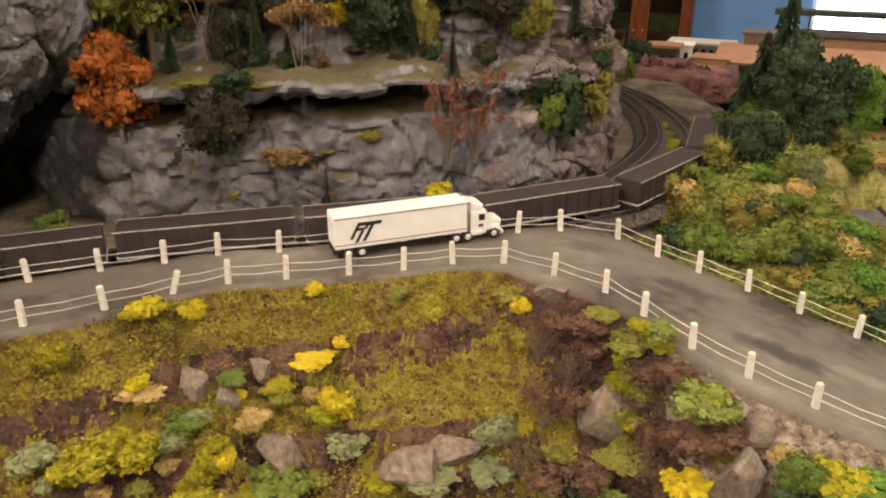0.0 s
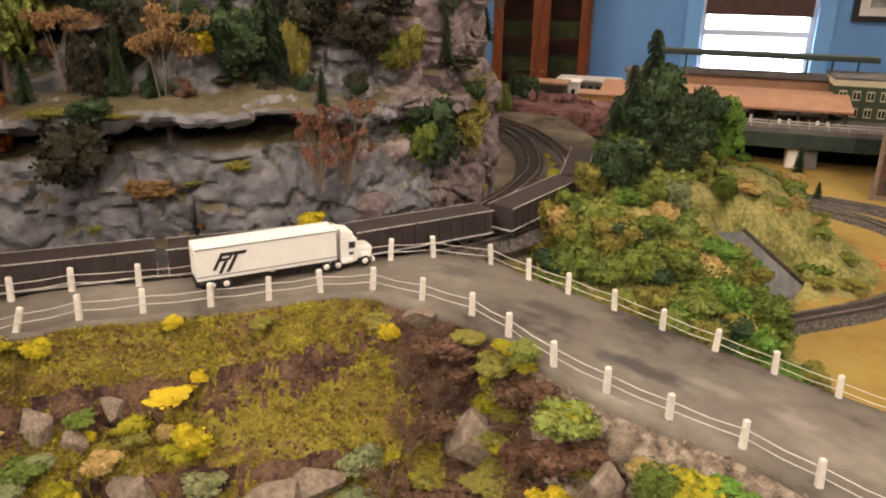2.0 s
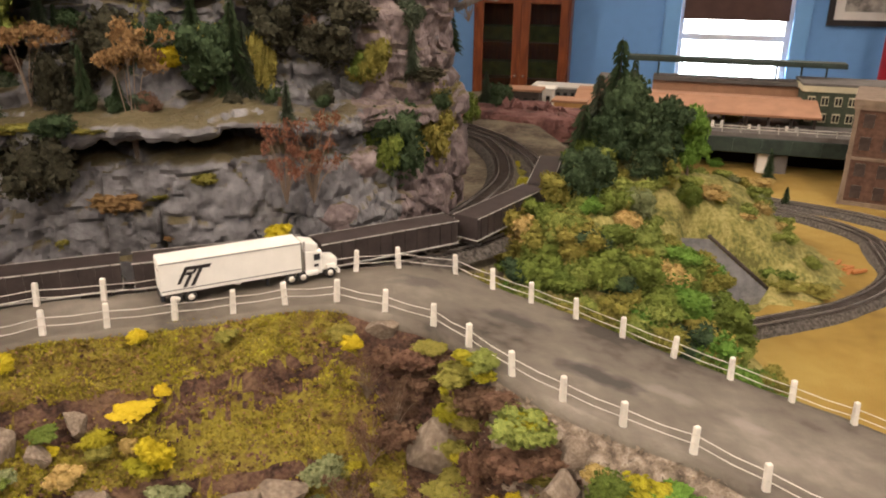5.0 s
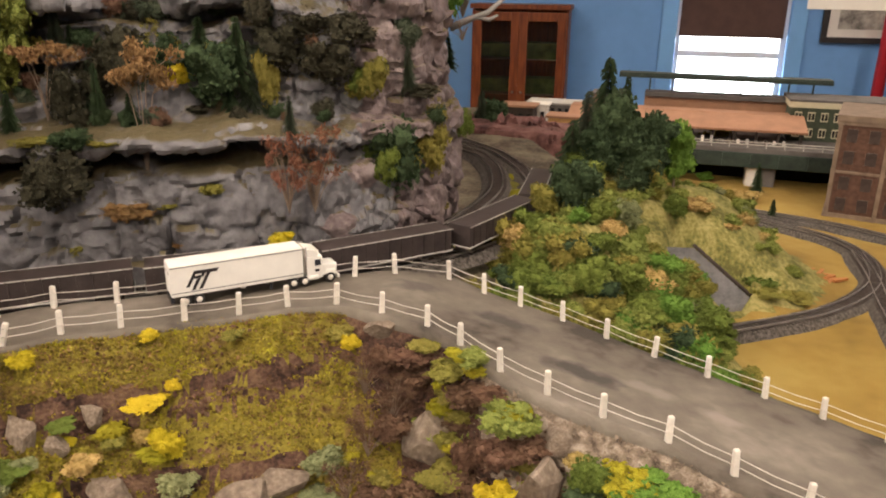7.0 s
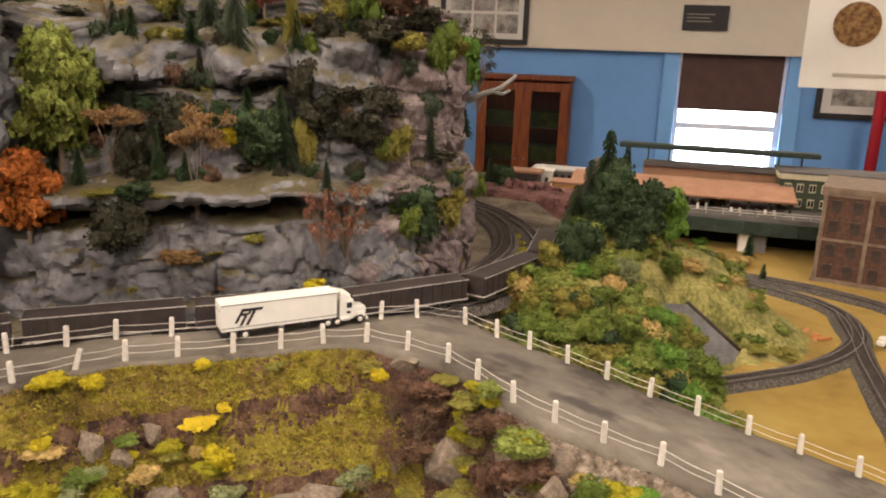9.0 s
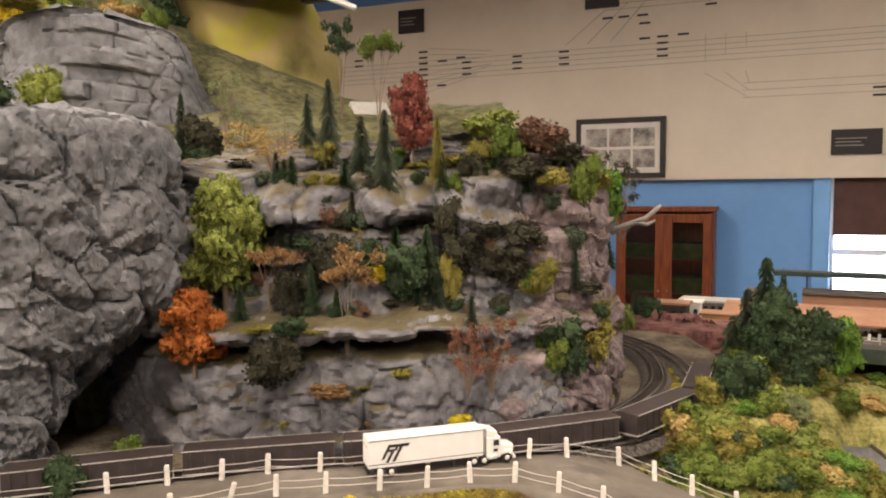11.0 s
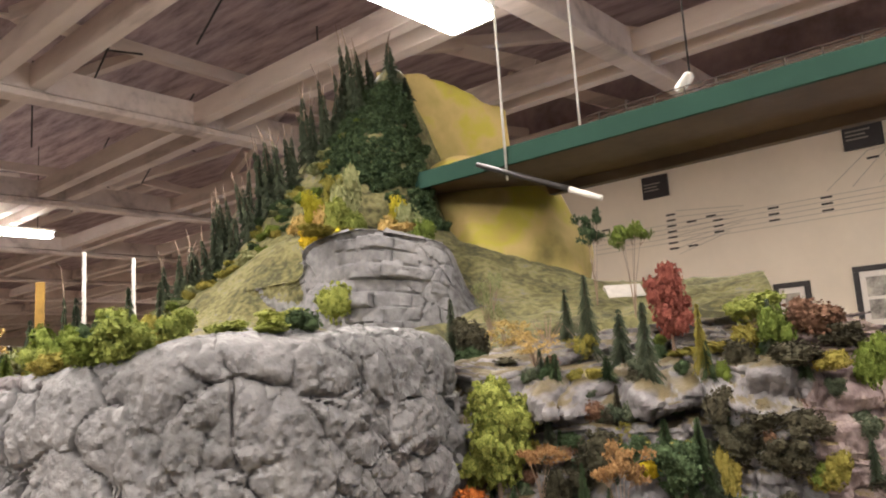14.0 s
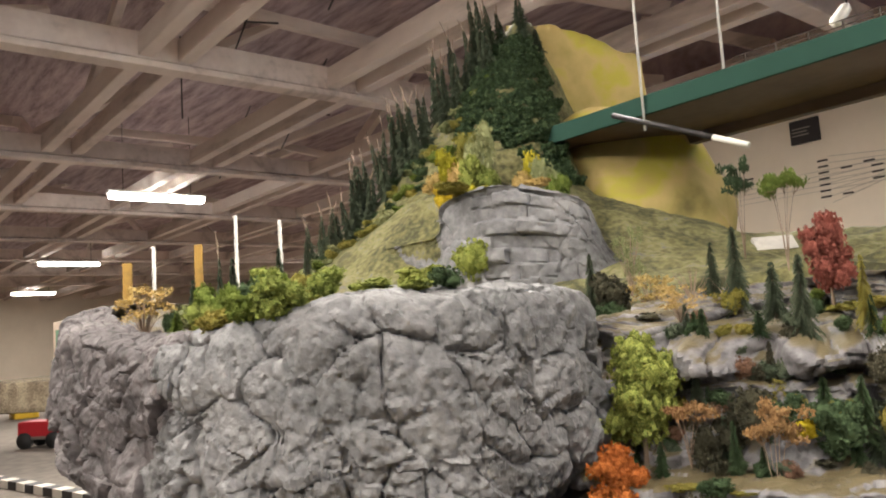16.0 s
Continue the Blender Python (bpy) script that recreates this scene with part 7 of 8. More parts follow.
part("fork", tube("fork", [(0.235, 1.163, 1.50), (0.252, 1.158, 1.497), (0.264, 1.156, 1.503)], [0.0035, 0.003, 0.002], DRIFT, 6), stump)

for px, py, pz, h, w in ((-0.30, 1.20, 1.60, 0.07, 0.09), (-0.235, 1.17, 1.59, 0.06, 0.07), (-0.36, 1.19, 1.60, 0.05, 0.06), (0.19, 1.18, 1.50, 0.05, 0.06), (0.215, 1.15, 1.47, 0.04, 0.05)):
    dead = thing("dead_shrub", "bare grey forked dead shrub on the cliff top", "shrub", pose(px, py, pz, 0, 0, 900 * px) @ Matrix.Diagonal((w, w, h, 1)), group="dead shrubs")
    part("stems", TRUNKS["twig", int(1000 * py) % 4], dead)

# low turf mounds on the bank
for k in range(40):
    x = rng.uniform(0.08, 0.33)
    y = float(np.interp(x, nl[:, 0], nl[:, 1])) - rng.uniform(0.03, 0.2)
    s = rng.uniform(0.025, 0.045)
    plant("tuft", x, y, grass_z(x, y) - 0.005, s * 0.5, s, (BROWNL, OLIVEL, BROWNL, LIME, MAROON)[rng.randint(5)], "on the scrubby bank")

for k in range(44):
    x = rng.uniform(-0.38, -0.06)
    y = float(np.interp(x, nl[:, 0], nl[:, 1])) - rng.uniform(0.12, 0.23)
    s = rng.uniform(0.022, 0.042)
    plant("tuft", x, y, grass_z(x, y) - 0.004, s * rng.uniform(0.45, 0.8), s, (CHART, YELLOW, LIME, CHART, OLIVEL, YELLOW, GOLD, SAGE)[rng.randint(8)], "on the scrubby bank")

for x, y in ((0.222, 0.985), (0.245, 1.03), (0.262, 1.075), (0.278, 1.12), (0.295, 1.165), (0.308, 1.21), (0.318, 1.26), (0.326, 1.31), (0.328, 1.36), (0.324, 1.41)):
    plant("tuft", x, y, 1.234, 0.012, 0.042, (OLIVEL, CHART)[int(y * 100) % 2], "between the curved tracks")

# carpets of foam turf on the bank
def carpet(name, n, size, material, mask, label, seed):
    r = np.random.RandomState(seed)
    i, j = r.randint(0, 299, n * 3), r.randint(0, 100, n * 3)
    p = HP[i, j] + r.uniform(-0.5, 0.5, (n * 3, 3)) * (0.004, 0.004, 0.003)
    keep = mask(p, i, j, r)
    p = p[keep][:n]
    V, F = leaf_cloud(r, p + (0, 0, 0.001), np.tile((0, -0.3, 1.0), (len(p), 1)), size)
    thing(name, label, "ground cover", None, solid(name, V, F, material), kind="stuff")


patch = fbm(HP.reshape(-1, 3), 24, 3, 77).reshape(HX.shape)
left = lambda p: p[:, 0] < 0.05 + 0.35 * (0.73 - p[:, 1])
carpet("olive_turf", 72000, 0.0027, FOAM, lambda p, i, j, r: left(p) & (~stripe[i, j] | (r.rand(len(p)) < 0.25)) & (patch[i, j] > -0.35 - 0.2 * r.rand(len(p))), "fine olive foam turf on the bank", 1)
carpet("yellow_turf", 22000, 0.0027, CHART, lambda p, i, j, r: left(p) & ~stripe[i, j] & (patch[i, j] > 0.05 + 0.35 * r.rand(len(p))), "yellow green foam turf in patches on the bank", 2)
carpet("brown_turf", 16000, 0.0042, BROWNL, lambda p, i, j, r: (~left(p) & (dd[j] > 0.05)) | (patch[i, j] < -0.45) | stripe[i, j], "dark brown foam scrub on the bank", 3)
carpet("rust_turf", 20000, 0.0029, RUST, lambda p, i, j, r: left(p) & (abs(patch[i, j] + 0.08) < 0.32 * r.rand(len(p))), "rusty foam turf on the bank", 4)
carpet("lime_turf", 5000, 0.005, LIME, lambda p, i, j, r: ~left(p) & (p[:, 0] > 0.12) & (patch[i, j] > 0.15) & (dd[j] > 0.03), "lime green foam turf on the bank", 6)
rs = np.random.RandomState(12)
SV, SF = [], []
for k in range(1500):
    i, j = rs.randint(205, 290), int(abs(rs.normal()) * 14)
    c = HP[i, min(j, 100)] + (0, 0, 0.0005)
    s = 0.0012 + 0.0028 * rs.rand() ** 2
    d = rs.normal(size=(4, 3))
    d /= np.linalg.norm(d, axis=1)[:, None]
    SV += [c + q * s for q in d]
    SF += [(4 * k, 4 * k + 1, 4 * k + 2), (4 * k, 4 * k + 2, 4 * k + 3), (4 * k, 4 * k + 3, 4 * k + 1), (4 * k + 1, 4 * k + 3, 4 * k + 2)]
thing("gravel", "pale loose gravel on the road shoulder", "gravel", None, solid("gravel", SV, SF, ROCK_TAN), kind="stuff")

# grey slate ramp on the hill
SLATE = two("grey_slate", (0.19, 0.18, 0.178), 0.3, scale=60, rough=0.8)
ramp = thing("slate_ramp", "grey slatted slate ramp down the wooded hill", "ramp")
A, B, C, D = (Vector(v) for v in SLATE_CORNERS)
for k in range(16):
    a, b = A.lerp(D, k / 16), B.lerp(C, k / 16)
    a2, b2 = A.lerp(D, (k + 0.86) / 16), B.lerp(C, (k + 0.86) / 16)
    up = (b - a).cross(a2 - a).normalized() * -0.004
    if up.z < 0:
        up = -up
    sink = Vector((0, 0, -0.05))
    vs = [a + sink, b + sink, b2 + sink, a2 + sink, a + up, b + up, b2 + up * 0.4, a2 + up * 0.4]
    part("slat", solid("slat", vs, [(4, 5, 6, 7), (0, 1, 5, 4), (1, 2, 6, 5), (2, 3, 7, 6), (3, 0, 4, 7)], SLATE), ramp)
part("edge_rail", tube("edge_rail", [B + Vector((0, 0, 0.006)), C + Vector((0, 0, 0.006))], 0.003, TIE, 6), ramp)


# ---------------------------------------------------------------- freight train
CARM = two("black_car_paint", (0.045, 0.033, 0.03), 0.25, scale=60, rough=0.55, bump=0.1)
PALE_PAINT = two("pale_paint_and_glint", (0.42, 0.39, 0.35), 0.1, scale=60, rough=0.5, bump=0)
car0 = thing("freight_car", "black ribbed model freight car on the track", "railway car", pose(0, 0, 0), group="freight train")
body = part("body", boxes("body", [((0.155, 0.030, 0.025), pose(0, 0, 0.0235))], CARM, 0.0012), car0)
for k in range(11):
    for s in (-1, 1):
        part("rib", boxes("rib", [((0.0016, 0.0014, 0.024), pose(-0.07 + k * 0.014, s * 0.0156, 0.0235))], CARM), body)
# pale strips paint the highlights along the car's edges
part("sill", boxes("sill", [((0.157, 0.0318, 0.0016), pose(0, 0, 0.0105)), ((0.157, 0.0008, 0.0012), pose(0, -0.0158, 0.0352)), ((0.157, 0.0008, 0.0012), pose(0, 0.0158, 0.0352))], PALE_PAINT, 0.0003), car0, "pale lines painted as edge highlights")
for x in (-0.055, 0.055):
    bogie = part("bogie", boxes("bogie", [((0.026, 0.024, 0.004), pose(x, 0, 0.006))], TIE, 0.0008), car0)
    for dx in (-0.0085, 0.0085):
        part("wheel", tube("wheel", [(x + dx, -0.0098, 0.0057), (x + dx, 0.0098, 0.0057)], 0.0055, RAIL, 12), bogie)
op = spline([(a, b, 0) for a, b in OUTER], 0.002)[:, :2]
os_ = np.concatenate([[0], np.cumsum(np.linalg.norm(np.diff(op, axis=0), axis=1))])
first = True
for k in range(8):
    q = 0.10 + k * 0.166
    x, y = np.interp(q, os_, op[:, 0]), np.interp(q, os_, op[:, 1])
    x2, y2 = np.interp(q + 0.02, os_, op[:, 0]), np.interp(q + 0.02, os_, op[:, 1])
    m = pose(float(x), float(y), 1.2486, 0, 0, math.degrees(math.atan2(y2 - y, x2 - x)))
    if first:
        car0.matrix_world = m
        first = False
    else:
        copy_thing(car0, m)


# ---------------------------------------------------------------- station terrace
ST = pose(0.841, 1.803, 1.198, 0, 0, math.degrees(math.atan2(-0.41, 0.91)))
GIRDER = two("dark_green_girder", (0.028, 0.04, 0.03), 0.3, scale=40, rough=0.6)
TERRA = two("terracotta_roof", (0.33, 0.17, 0.10), 0.12, scale=30, rough=0.8)
PEACH = two("peach_wall", (0.50, 0.27, 0.10), 0.1, scale=30, rough=0.8)
GREYR = two("grey_roof_felt", (0.12, 0.105, 0.095), 0.2, scale=30, rough=0.85)
# near black, for window panes and the painted dark under the deck
DARKV = two("black_shade_and_panes", (0.012, 0.011, 0.01), 0.2, scale=10, rough=0.95)


def S(x, y, z):
    return ST @ pose(x, y, z)


bridge = thing("girder_bridge", "dark green girder deck on stone piers below the station", "bridge", ST)
part("deck", boxes("deck", [((1.25, 0.55, 0.012), pose(0.15, 0.27, -0.012))], GREYR, 0.002), bridge)
part("girder", boxes("girder", [((1.25, 0.012, 0.034), pose(0.15, -0.006, -0.034))], GIRDER, 0.002), bridge)
for k in range(20):
    part("stiffener", boxes("stiffener", [((0.004, 0.005, 0.03), pose(-0.45 + k * 0.062, -0.014, -0.034))], GIRDER), bridge)
# added black sheet that stands in for the shade beneath the deck
part("back_board", boxes("back_board", [((1.25, 0.01, 0.12), pose(0.15, 0.10, -0.08))], DARKV), bridge)
for x, c in ((0.18, WHITE), (0.215, GREYR), (0.52, GREYR)):
    part("pier", boxes("pier", [((0.03, 0.05, 0.1), pose(x, 0.03, -0.09))], c, 0.004), bridge)
part("handrail", boxes("handrail", [((1.2, 0.002, 0.002), pose(0.15, -0.004, 0.008)), ((1.2, 0.002, 0.002), pose(0.15, -0.004, 0.002))] + [((0.002, 0.002, 0.014), pose(-0.44 + 0.04 * k, -0.004, 0.001)) for k in range(30)], PALE_PAINT), bridge, "pale platform railing")

canopy = thing("platform_canopy", "long terracotta roofed station canopy on short posts", "canopy", S(0.01, 0.05, 0))
part("roof", boxes("roof", [((0.56, 0.10, 0.006), pose(0, 0.03, 0.040, 14, 0, 0)), ((0.56, 0.06, 0.005), pose(0, 0.1, 0.0515))], TERRA, 0.001), canopy)
for k in range(12):
    part("post", boxes("post", [((0.006, 0.006, 0.03), pose(-0.27 + k * 0.049, 0.0, 0.012))], TIE, 0.0006), canopy)
rq = np.random.RandomState(3)
for k in range(26):
    c = thing("platform_crate", "tiny pale crate on the station platform", "crate", S(-0.24 + k * 0.02, 0.02 + 0.02 * rq.rand(), 0.0), boxes("platform_crate", [((0.006, 0.006, 0.012 * (0.5 + rq.rand())), pose(0, 0, 0.003))], (PALE_PAINT, GREYR, TIE, WHITE)[k % 4], 0.0005), group="platform crates")


def house(x, y, z, w, d, h, wall, roof, label, pitched=False):
    hs = thing("model_house", label, "house", S(x, y, z))
    part("wall", boxes("wall", [((w, d, h), pose(0, 0, h / 2))], wall, 0.0008), hs)
    part("roof", boxes("roof", [((w + 0.012, d + 0.012, 0.006), pose(0, 0, h + 0.002))], roof, 0.001), hs)
    n = max(2, int(w / 0.02))
    for k in range(n):
        part("window", boxes("window", [((w / n * 0.5, 0.002, h * 0.4), pose(-w / 2 + (k + 0.5) * w / n, -d / 2 - 0.0005, h * 0.5))], DARKV), hs)
    return hs


house(-0.275, 0.05, -0.006, 0.075, 0.06, 0.04, PEACH, TERRA, "small peach model station house")
house(-0.40, 0.09, -0.006, 0.085, 0.06, 0.055, TIE, TERRA, "low model shed with a peach roof")
house(-0.355, 0.16, -0.006, 0.04, 0.05, 0.05, WHITE, WHITE, "tiny white model hut")
house(-0.18, 0.19, -0.006, 0.075, 0.07, 0.085, two("brown_house_wall", (0.20, 0.13, 0.09), 0.15, scale=40), GREYR, "brown model house with a flat roof")
house(-0.33, 0.32, -0.006, 0.16, 0.08, 0.035, GREYR, PALE_PAINT, "grey model shed with a pale flat roof")
foot = thing("footbridge_canopy", "long thin dark canopy on slim posts above the platform", "canopy", S(0.1, 0.25, 0))
part("roof", boxes("roof", [((0.52, 0.05, 0.006), pose(0.0, 0, 0.128)), ((0.52, 0.006, 0.008), pose(0, -0.025, 0.123))], GIRDER, 0.001), foot)
part("base", boxes("base", [((0.42, 0.06, 0.012), pose(0.02, 0, 0.078))], GREYR, 0.001), foot)
part("wall", boxes("wall", [((0.42, 0.05, 0.08), pose(0.02, 0.005, 0.034))], TERRA, 0.001), foot)
for k in range(8):
    part("post", boxes("post", [((0.004, 0.004, 0.045), pose(-0.18 + k * 0.057, 0, 0.103))], GIRDER), foot)
OFFICE = two("dark_green_office_wall", (0.055, 0.065, 0.04), 0.2, scale=60, rough=0.8)
CREAMP = two("cream_trim_paint", (0.52, 0.46, 0.31), 0.08, scale=60, rough=0.7, bump=0)
office = thing("office_building", "dark green model office block with cream window frames", "building", S(0.41, 0.14, -0.05))
part("wall", boxes("wall", [((0.30, 0.12, 0.125), pose(0, 0.06, 0.0625))], OFFICE, 0.001), office)
part("cornice", boxes("cornice", [((0.31, 0.13, 0.014), pose(0, 0.06, 0.131))], CREAMP, 0.001), office)
part("roof", boxes("roof", [((0.312, 0.132, 0.006), pose(0, 0.06, 0.141))], GREYR, 0.001), office)
for i in range(10):
    for j in range(3):
        wdw = part("window", boxes("window", [((0.016, 0.003, 0.022), Matrix())], CREAMP, 0.0004), office, m=pose(-0.132 + i * 0.0293, -0.001, 0.025 + j * 0.039))
        for s in (-1, 1):
            part("pane", boxes("pane", [((0.0055, 0.002, 0.016), pose(s * 0.0038, -0.0012, 0))], DARKV), wdw)
BRICK = two("brown_brick_wall", (0.10, 0.052, 0.035), 0.25, scale=120, rough=0.85)
PIL = two("stone_pilaster", (0.19, 0.135, 0.095), 0.2, scale=60, rough=0.8)
ang = math.degrees(math.atan2(1.381 - 1.486, 1.172 - 1.031))
brick = thing("brick_warehouse", "tall brown brick model warehouse with stone pilasters", "building", pose(1.031, 1.486, 1.095, 0, 0, ang))
part("wall", boxes("wall", [((0.36, 0.2, 0.205), pose(0.18, 0.1, 0.1025))], BRICK, 0.001), brick)
part("cornice", boxes("cornice", [((0.37, 0.21, 0.012), pose(0.18, 0.1, 0.208)), ((0.366, 0.206, 0.008), pose(0.18, 0.1, 0.198))], PIL, 0.001), brick)
part("string_course", boxes("string_course", [((0.362, 0.204, 0.006), pose(0.18, 0.1, 0.1))], PIL, 0.001), brick)
part("plinth", boxes("plinth", [((0.366, 0.206, 0.014), pose(0.18, 0.1, 0.007))], PIL, 0.001), brick)
for k in range(5):
    part("pilaster", boxes("pilaster", [((0.008, 0.006, 0.2), pose(0.004 + k * 0.088, -0.002, 0.1))], PIL, 0.001), brick)
GLZ = two("dull_window_glass", (0.05, 0.035, 0.03), 0.4, scale=40, rough=0.3)
for i in range(8):
    for j in range(4):
        part("window", boxes("window", [((0.019, 0.003, 0.026), Matrix())], GLZ, 0.0004), brick, m=pose(0.027 + (i // 2) * 0.088 + (i % 2) * 0.04, -0.0005, 0.034 + j * 0.044 + (0.008 if j > 1 else 0)))
wh = thing("white_cottage", "white model cottage with a gable roof on the cliff top", "house", pose(-0.238, 1.683, 1.672, 0, 0, 25) @ Matrix.Diagonal((0.75, 0.75, 0.75, 1)))
part("wall", boxes("wall", [((0.10, 0.07, 0.06), pose(0, 0, 0.03))], WHITE, 0.001), wh)
part("roof", solid("roof", [(-0.055, -0.045, 0.055), (0.055, -0.045, 0.055), (0.055, 0.045, 0.055), (-0.055, 0.045, 0.055), (-0.055, 0, 0.095), (0.055, 0, 0.095)], [(0, 1, 5, 4), (2, 3, 4, 5), (0, 4, 3), (1, 2, 5), (3, 2, 1, 0)], PALE_PAINT), wh)
house(0.57, 0.16, 0.02, 0.1, 0.1, 0.07, TERRA, GREYR, "red brown model house behind the warehouse")
RET_PLAN = [(0.26, 1.80, 1, 1, 1), (0.32, 1.72, 1, 1, 1), (0.42, 1.665, 1, 1, 1), (0.5, 1.64, 1, 1, 1), (0.56, 1.66, 1, 1, 1), (0.6, 1.75, 1, 1, 1)]
PURPLE = mat("purplish_rock", [(0.3, (0.06, 0.025, 0.022)), (0.5, (0.15, 0.065, 0.055)), (0.7, (0.24, 0.12, 0.10))], 20, 6, 0.9, 0.4, 200)
thing("retaining_wall", "purplish red rock retaining wall below the station", "rock wall", None, rock_face("retaining_wall", RET_PLAN, [(0, 1.2), (0.0, 1.225), (0.01, 1.245), (0.06, 1.25), (0.2, 1.25)], PURPLE, 0.006, 0.05, 0.02, 33, 0.012), kind="structure")
# fallen timbers on the valley floor
SAWN = two("orange_sawn_timber", (0.42, 0.16, 0.05), 0.2, scale=40, rough=0.8)
yard = np.random.RandomState(12)
for k in range(24):
    far = k % 4 == 3
    x, y = yard.normal(0.785 if not far else 0.77, 0.022), yard.normal(1.14 if not far else 1.20, 0.018)
    thing("timber_plank", "dark weathered timber plank in the valley yard" if far else "orange sawn timber plank in the valley yard", "plank", pose(x, y, 1.107 + 0.0025 * (k % 3), 0, 0, yard.uniform(-40, 50)), boxes("timber_plank", [((yard.uniform(0.018, 0.036), 0.005, 0.004), Matrix())], TIE if far else SAWN, 0.0006), group="timber planks")

# ---------------------------------------------------------------- hall beyond and hanging signs
CARD = two("white_sign_card", (0.80, 0.76, 0.70), 0.03, scale=8, rough=0.5, bump=0)
sg = thing("hanging_sign", "white hanging card sign with a round emblem", "sign", pose(2.12, 2.83, 1.66, 0, 0, -33))
part("card", boxes("card", [((0.60, 0.006, 0.38), Matrix())], CARD, 0.003), sg)
em = bmesh.new()
bmesh.ops.create_circle(em, cap_ends=True, segments=28, radius=0.085, matrix=pose(-0.12, -0.006, 0.06, 90, 0, 0))
part("emblem", bm_mesh("emblem", em, RUST), sg, "round red and gold emblem")
part("print", boxes("print", [((0.42, 0.002, 0.014), pose(0.03, -0.004, -0.135)), ((0.10, 0.002, 0.09), pose(0.2, -0.004, 0.07))], GREYLINE), sg, "grey and red print")
for s in (-1, 1):
    part("cord", tube("cord", [(s * 0.25, 0, 0.19), (s * 0.25, 0, 2.0)], 0.002, RODM, 5), sg)
REDP = two("red_pole_paint", (0.45, 0.02, 0.03), 0.08, scale=5, rough=0.5, bump=0)
thing("red_pole", "tall red painted pole beside the wall", "pole", room(1.98, WALL_N - 0.25, 0), tube("red_pole", [(0, 0, 0), (0, 0, 3.4)], 0.045, REDP, 12))
cab = thing("display_cabinet", "cream display cabinet with posters on its front", "cabinet", room(-24.5, 5.8, 0))
part("carcass", boxes("carcass", [((2.2, 0.8, 2.6), pose(0, 0, 1.3))], two("cream_cabinet", (0.55, 0.42, 0.31), 0.08, scale=3), 0.02), cab)
part("poster", boxes("poster", [((0.9, 0.02, 0.7), pose(-0.3, -0.41, 2.0))], two("green_poster", (0.10, 0.22, 0.12), 0.4, scale=3), 0.004), cab, "green and pink poster")
for k in (0, 1):
    part("plinth_panel", boxes("plinth_panel", [((1.0, 0.03, 1.2), pose(-0.53 + 1.06 * k, -0.41, 0.7))], two("tan_panel", (0.48, 0.34, 0.24), 0.1, scale=3), 0.01), cab)
engine = thing("toy_fire_engine", "red and chrome toy fire engine on the floor", "toy vehicle", room(-15.4, 3.1, 0, 0, 0, 40))
part("body", boxes("body", [((0.9, 0.4, 0.3), pose(0, 0, 0.32)), ((0.3, 0.4, 0.25), pose(0.28, 0, 0.55))], REDP, 0.05), engine)
part("bumper", boxes("bumper", [((0.06, 0.44, 0.12), pose(0.5, 0, 0.2)), ((0.5, 0.42, 0.06), pose(-0.1, 0, 0.18))], RAIL, 0.02), engine, "chrome bumper")
for x in (-0.28, 0.3):
    for s in (-1, 1):
        part("wheel", tube("wheel", [(x, s * 0.2 - 0.05, 0.14), (x, s * 0.2 + 0.05, 0.14)], 0.14, two("rubber", (0.03, 0.03, 0.03), 0.1, scale=9), 16), engine)
crate = thing("yellow_crate", "yellow and orange storage crate on the floor", "crate", room(-23.4, 4.2, 0))
part("box", boxes("box", [((0.7, 0.6, 0.7), pose(0, 0, 0.35))], two("yellow_plastic", (0.6, 0.38, 0.03), 0.15, scale=4, rough=0.5), 0.04), crate)
part("label", boxes("label", [((0.4, 0.02, 0.3), pose(0, -0.31, 0.35))], REDP, 0.01), crate, "red label")
kerb = thing("striped_kerb", "low kerb with black and white hazard stripes", "kerb", room(-12.4, 1.55, 0, 0, 0, 12))
for k in range(40):
    part("stripe", boxes("stripe", [((0.22, 0.16, 0.1), pose(-5 + k * 0.24, 0, 0.05))], (WHITE, INK)[k % 2], 0.008), kerb)
cb = thing("cream_box", "large cream cardboard box on the floor", "box", room(-8.6, 2.55, 0, 0, 0, 20))
part("box", boxes("box", [((0.55, 0.45, 0.42), pose(0, 0, 0.21))], two("cream_card", (0.62, 0.55, 0.42), 0.06, scale=5), 0.015), cb)
part("flap", boxes("flap", [((0.55, 0.2, 0.01), pose(0, -0.25, 0.44, 12, 0, 0))], two("cream_card_flap", (0.66, 0.6, 0.47), 0.06, scale=5), 0.003), cb)
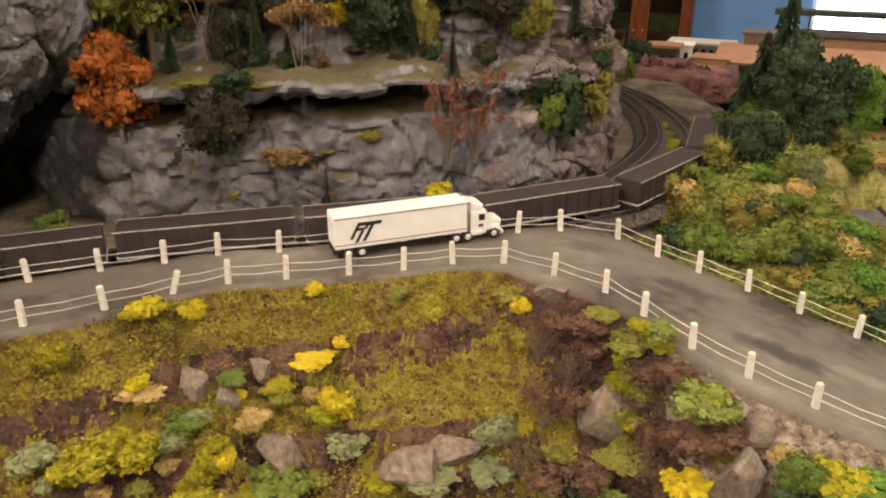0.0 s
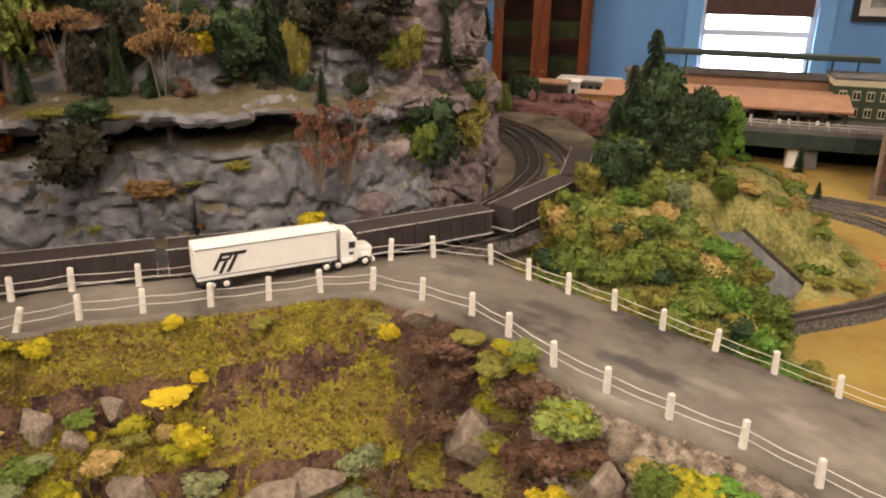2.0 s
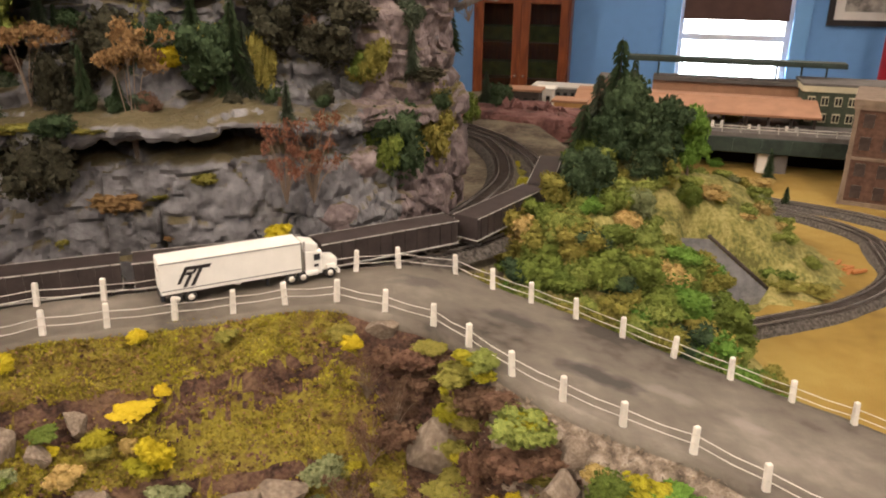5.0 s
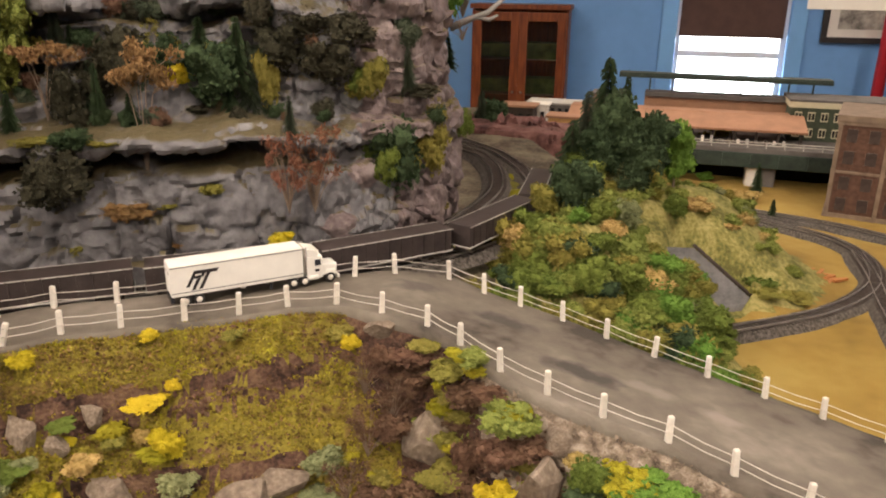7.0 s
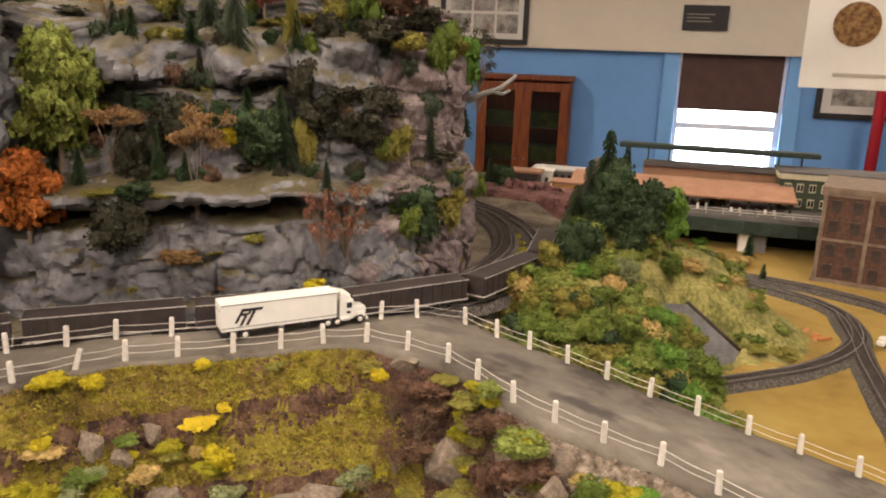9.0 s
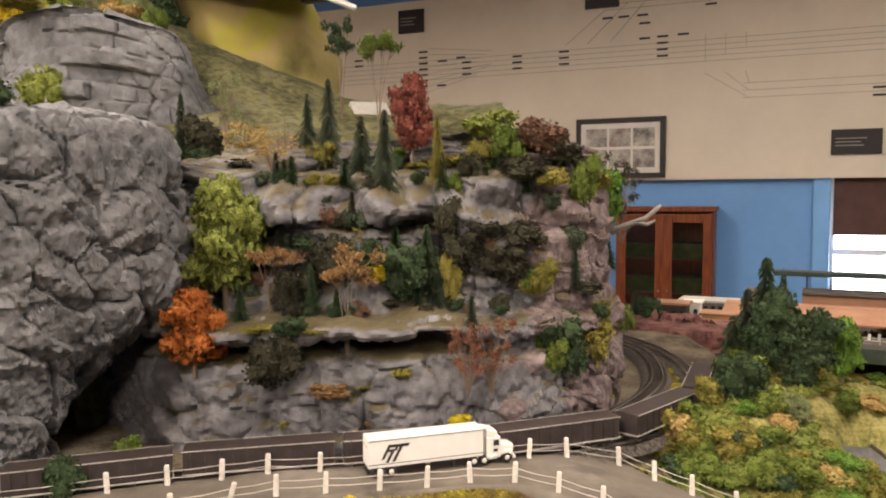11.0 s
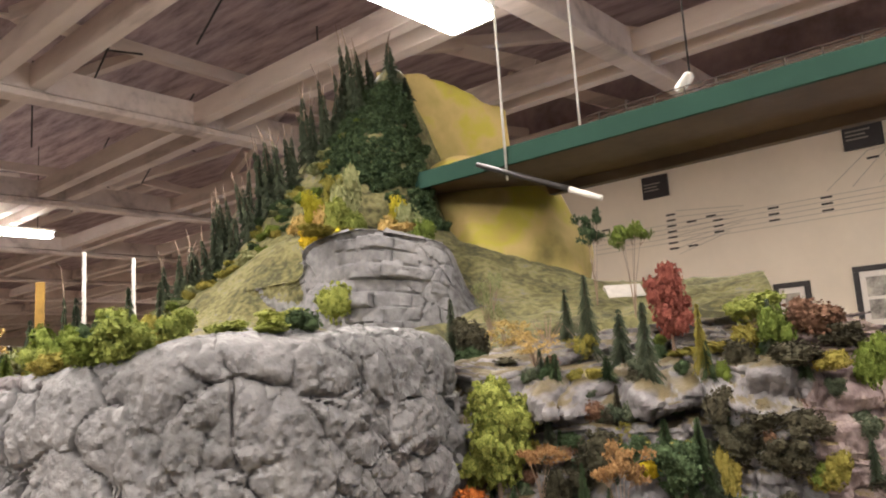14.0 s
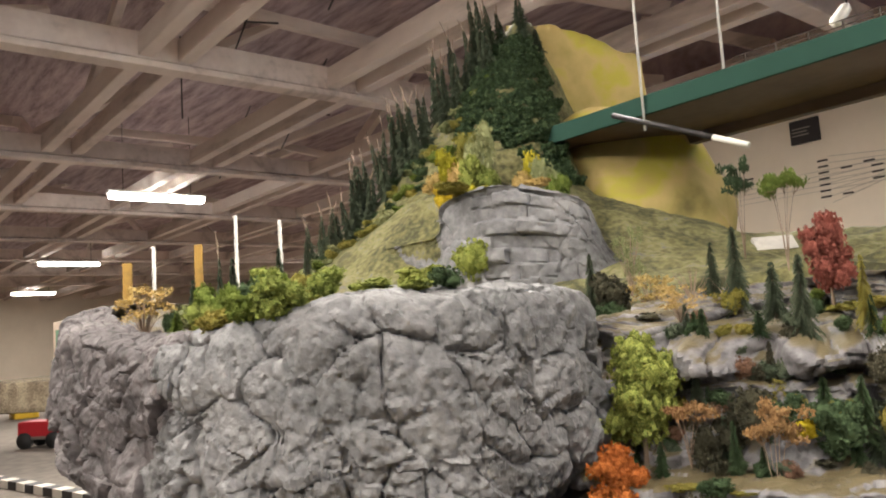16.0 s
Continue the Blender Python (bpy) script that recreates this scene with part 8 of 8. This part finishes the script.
cone = thing("traffic_cone", "small orange traffic cone on the floor", "cone", room(-9.2, 2.35, 0))
part("base", boxes("base", [((0.26, 0.26, 0.03), pose(0, 0, 0.015))], SAWN, 0.008), cone)
part("cone", tube("cone", [(0, 0, 0.03), (0, 0, 0.42)], [0.1, 0.02], two("orange_plastic", (0.62, 0.14, 0.03), 0.05, scale=5, rough=0.4), 14), cone)

spot = thing("spot_lamp", "small white spot lamp hung from the roof timbers", "lamp", pose(-0.1, 2.99, 2.62))
part("shade", tube("shade", [(-0.02, -0.03, -0.03), (0.015, 0.02, 0.03), (0.022, 0.03, 0.042)], [0.022, 0.022, 0.012], STEEL, 12), spot, "white cylindrical shade")
part("stem", tube("stem", [(0.02, 0.03, 0.04), (0.02, 0.03, 1.1)], 0.004, RODM, 6), spot)
cart = thing("model_car", "tiny white model car beside the valley tracks", "car", pose(0.905, 1.085, 1.108, 0, 0, 35))
part("body", boxes("body", [((0.034, 0.013, 0.007), pose(0, 0, 0.0065)), ((0.018, 0.012, 0.006), pose(-0.002, 0, 0.012))], WHITE, 0.0015), cart)
for x in (-0.010, 0.011):
    for y in (-0.006, 0.006):
        part("wheel", tube("wheel", [(x, y - 0.0012, 0.003), (x, y + 0.0012, 0.003)], 0.003, TIE, 10), cart)

# plain benchwork that carries the layout
BENCH = two("plain_dark_benchwork", (0.10, 0.085, 0.075), 0.2, scale=6, rough=0.85)
for label, size, m in (
    ("plain dark timber bench under the cliffs and the mountain", (1.6, 2.2, 1.02), pose(-0.62, 2.0, 0.51)),
    ("plain dark timber bench under the ochre valley", (2.7, 1.75, 0.98), pose(1.75, 1.75, 0.49)),
    ("plain dark timber bench under the road bank", (0.95, 0.36, 0.9), pose(-0.1, 0.62, 0.45)),
    ("plain dark timber bench under the far terrace", (0.3, 0.3, 1.36), pose(-2.32, 2.3, 0.68, 0, 0, 25)),
):
    thing("layout_bench", label, "bench", m, boxes("layout_bench", [(size, Matrix())], BENCH, 0.006), kind="structure")
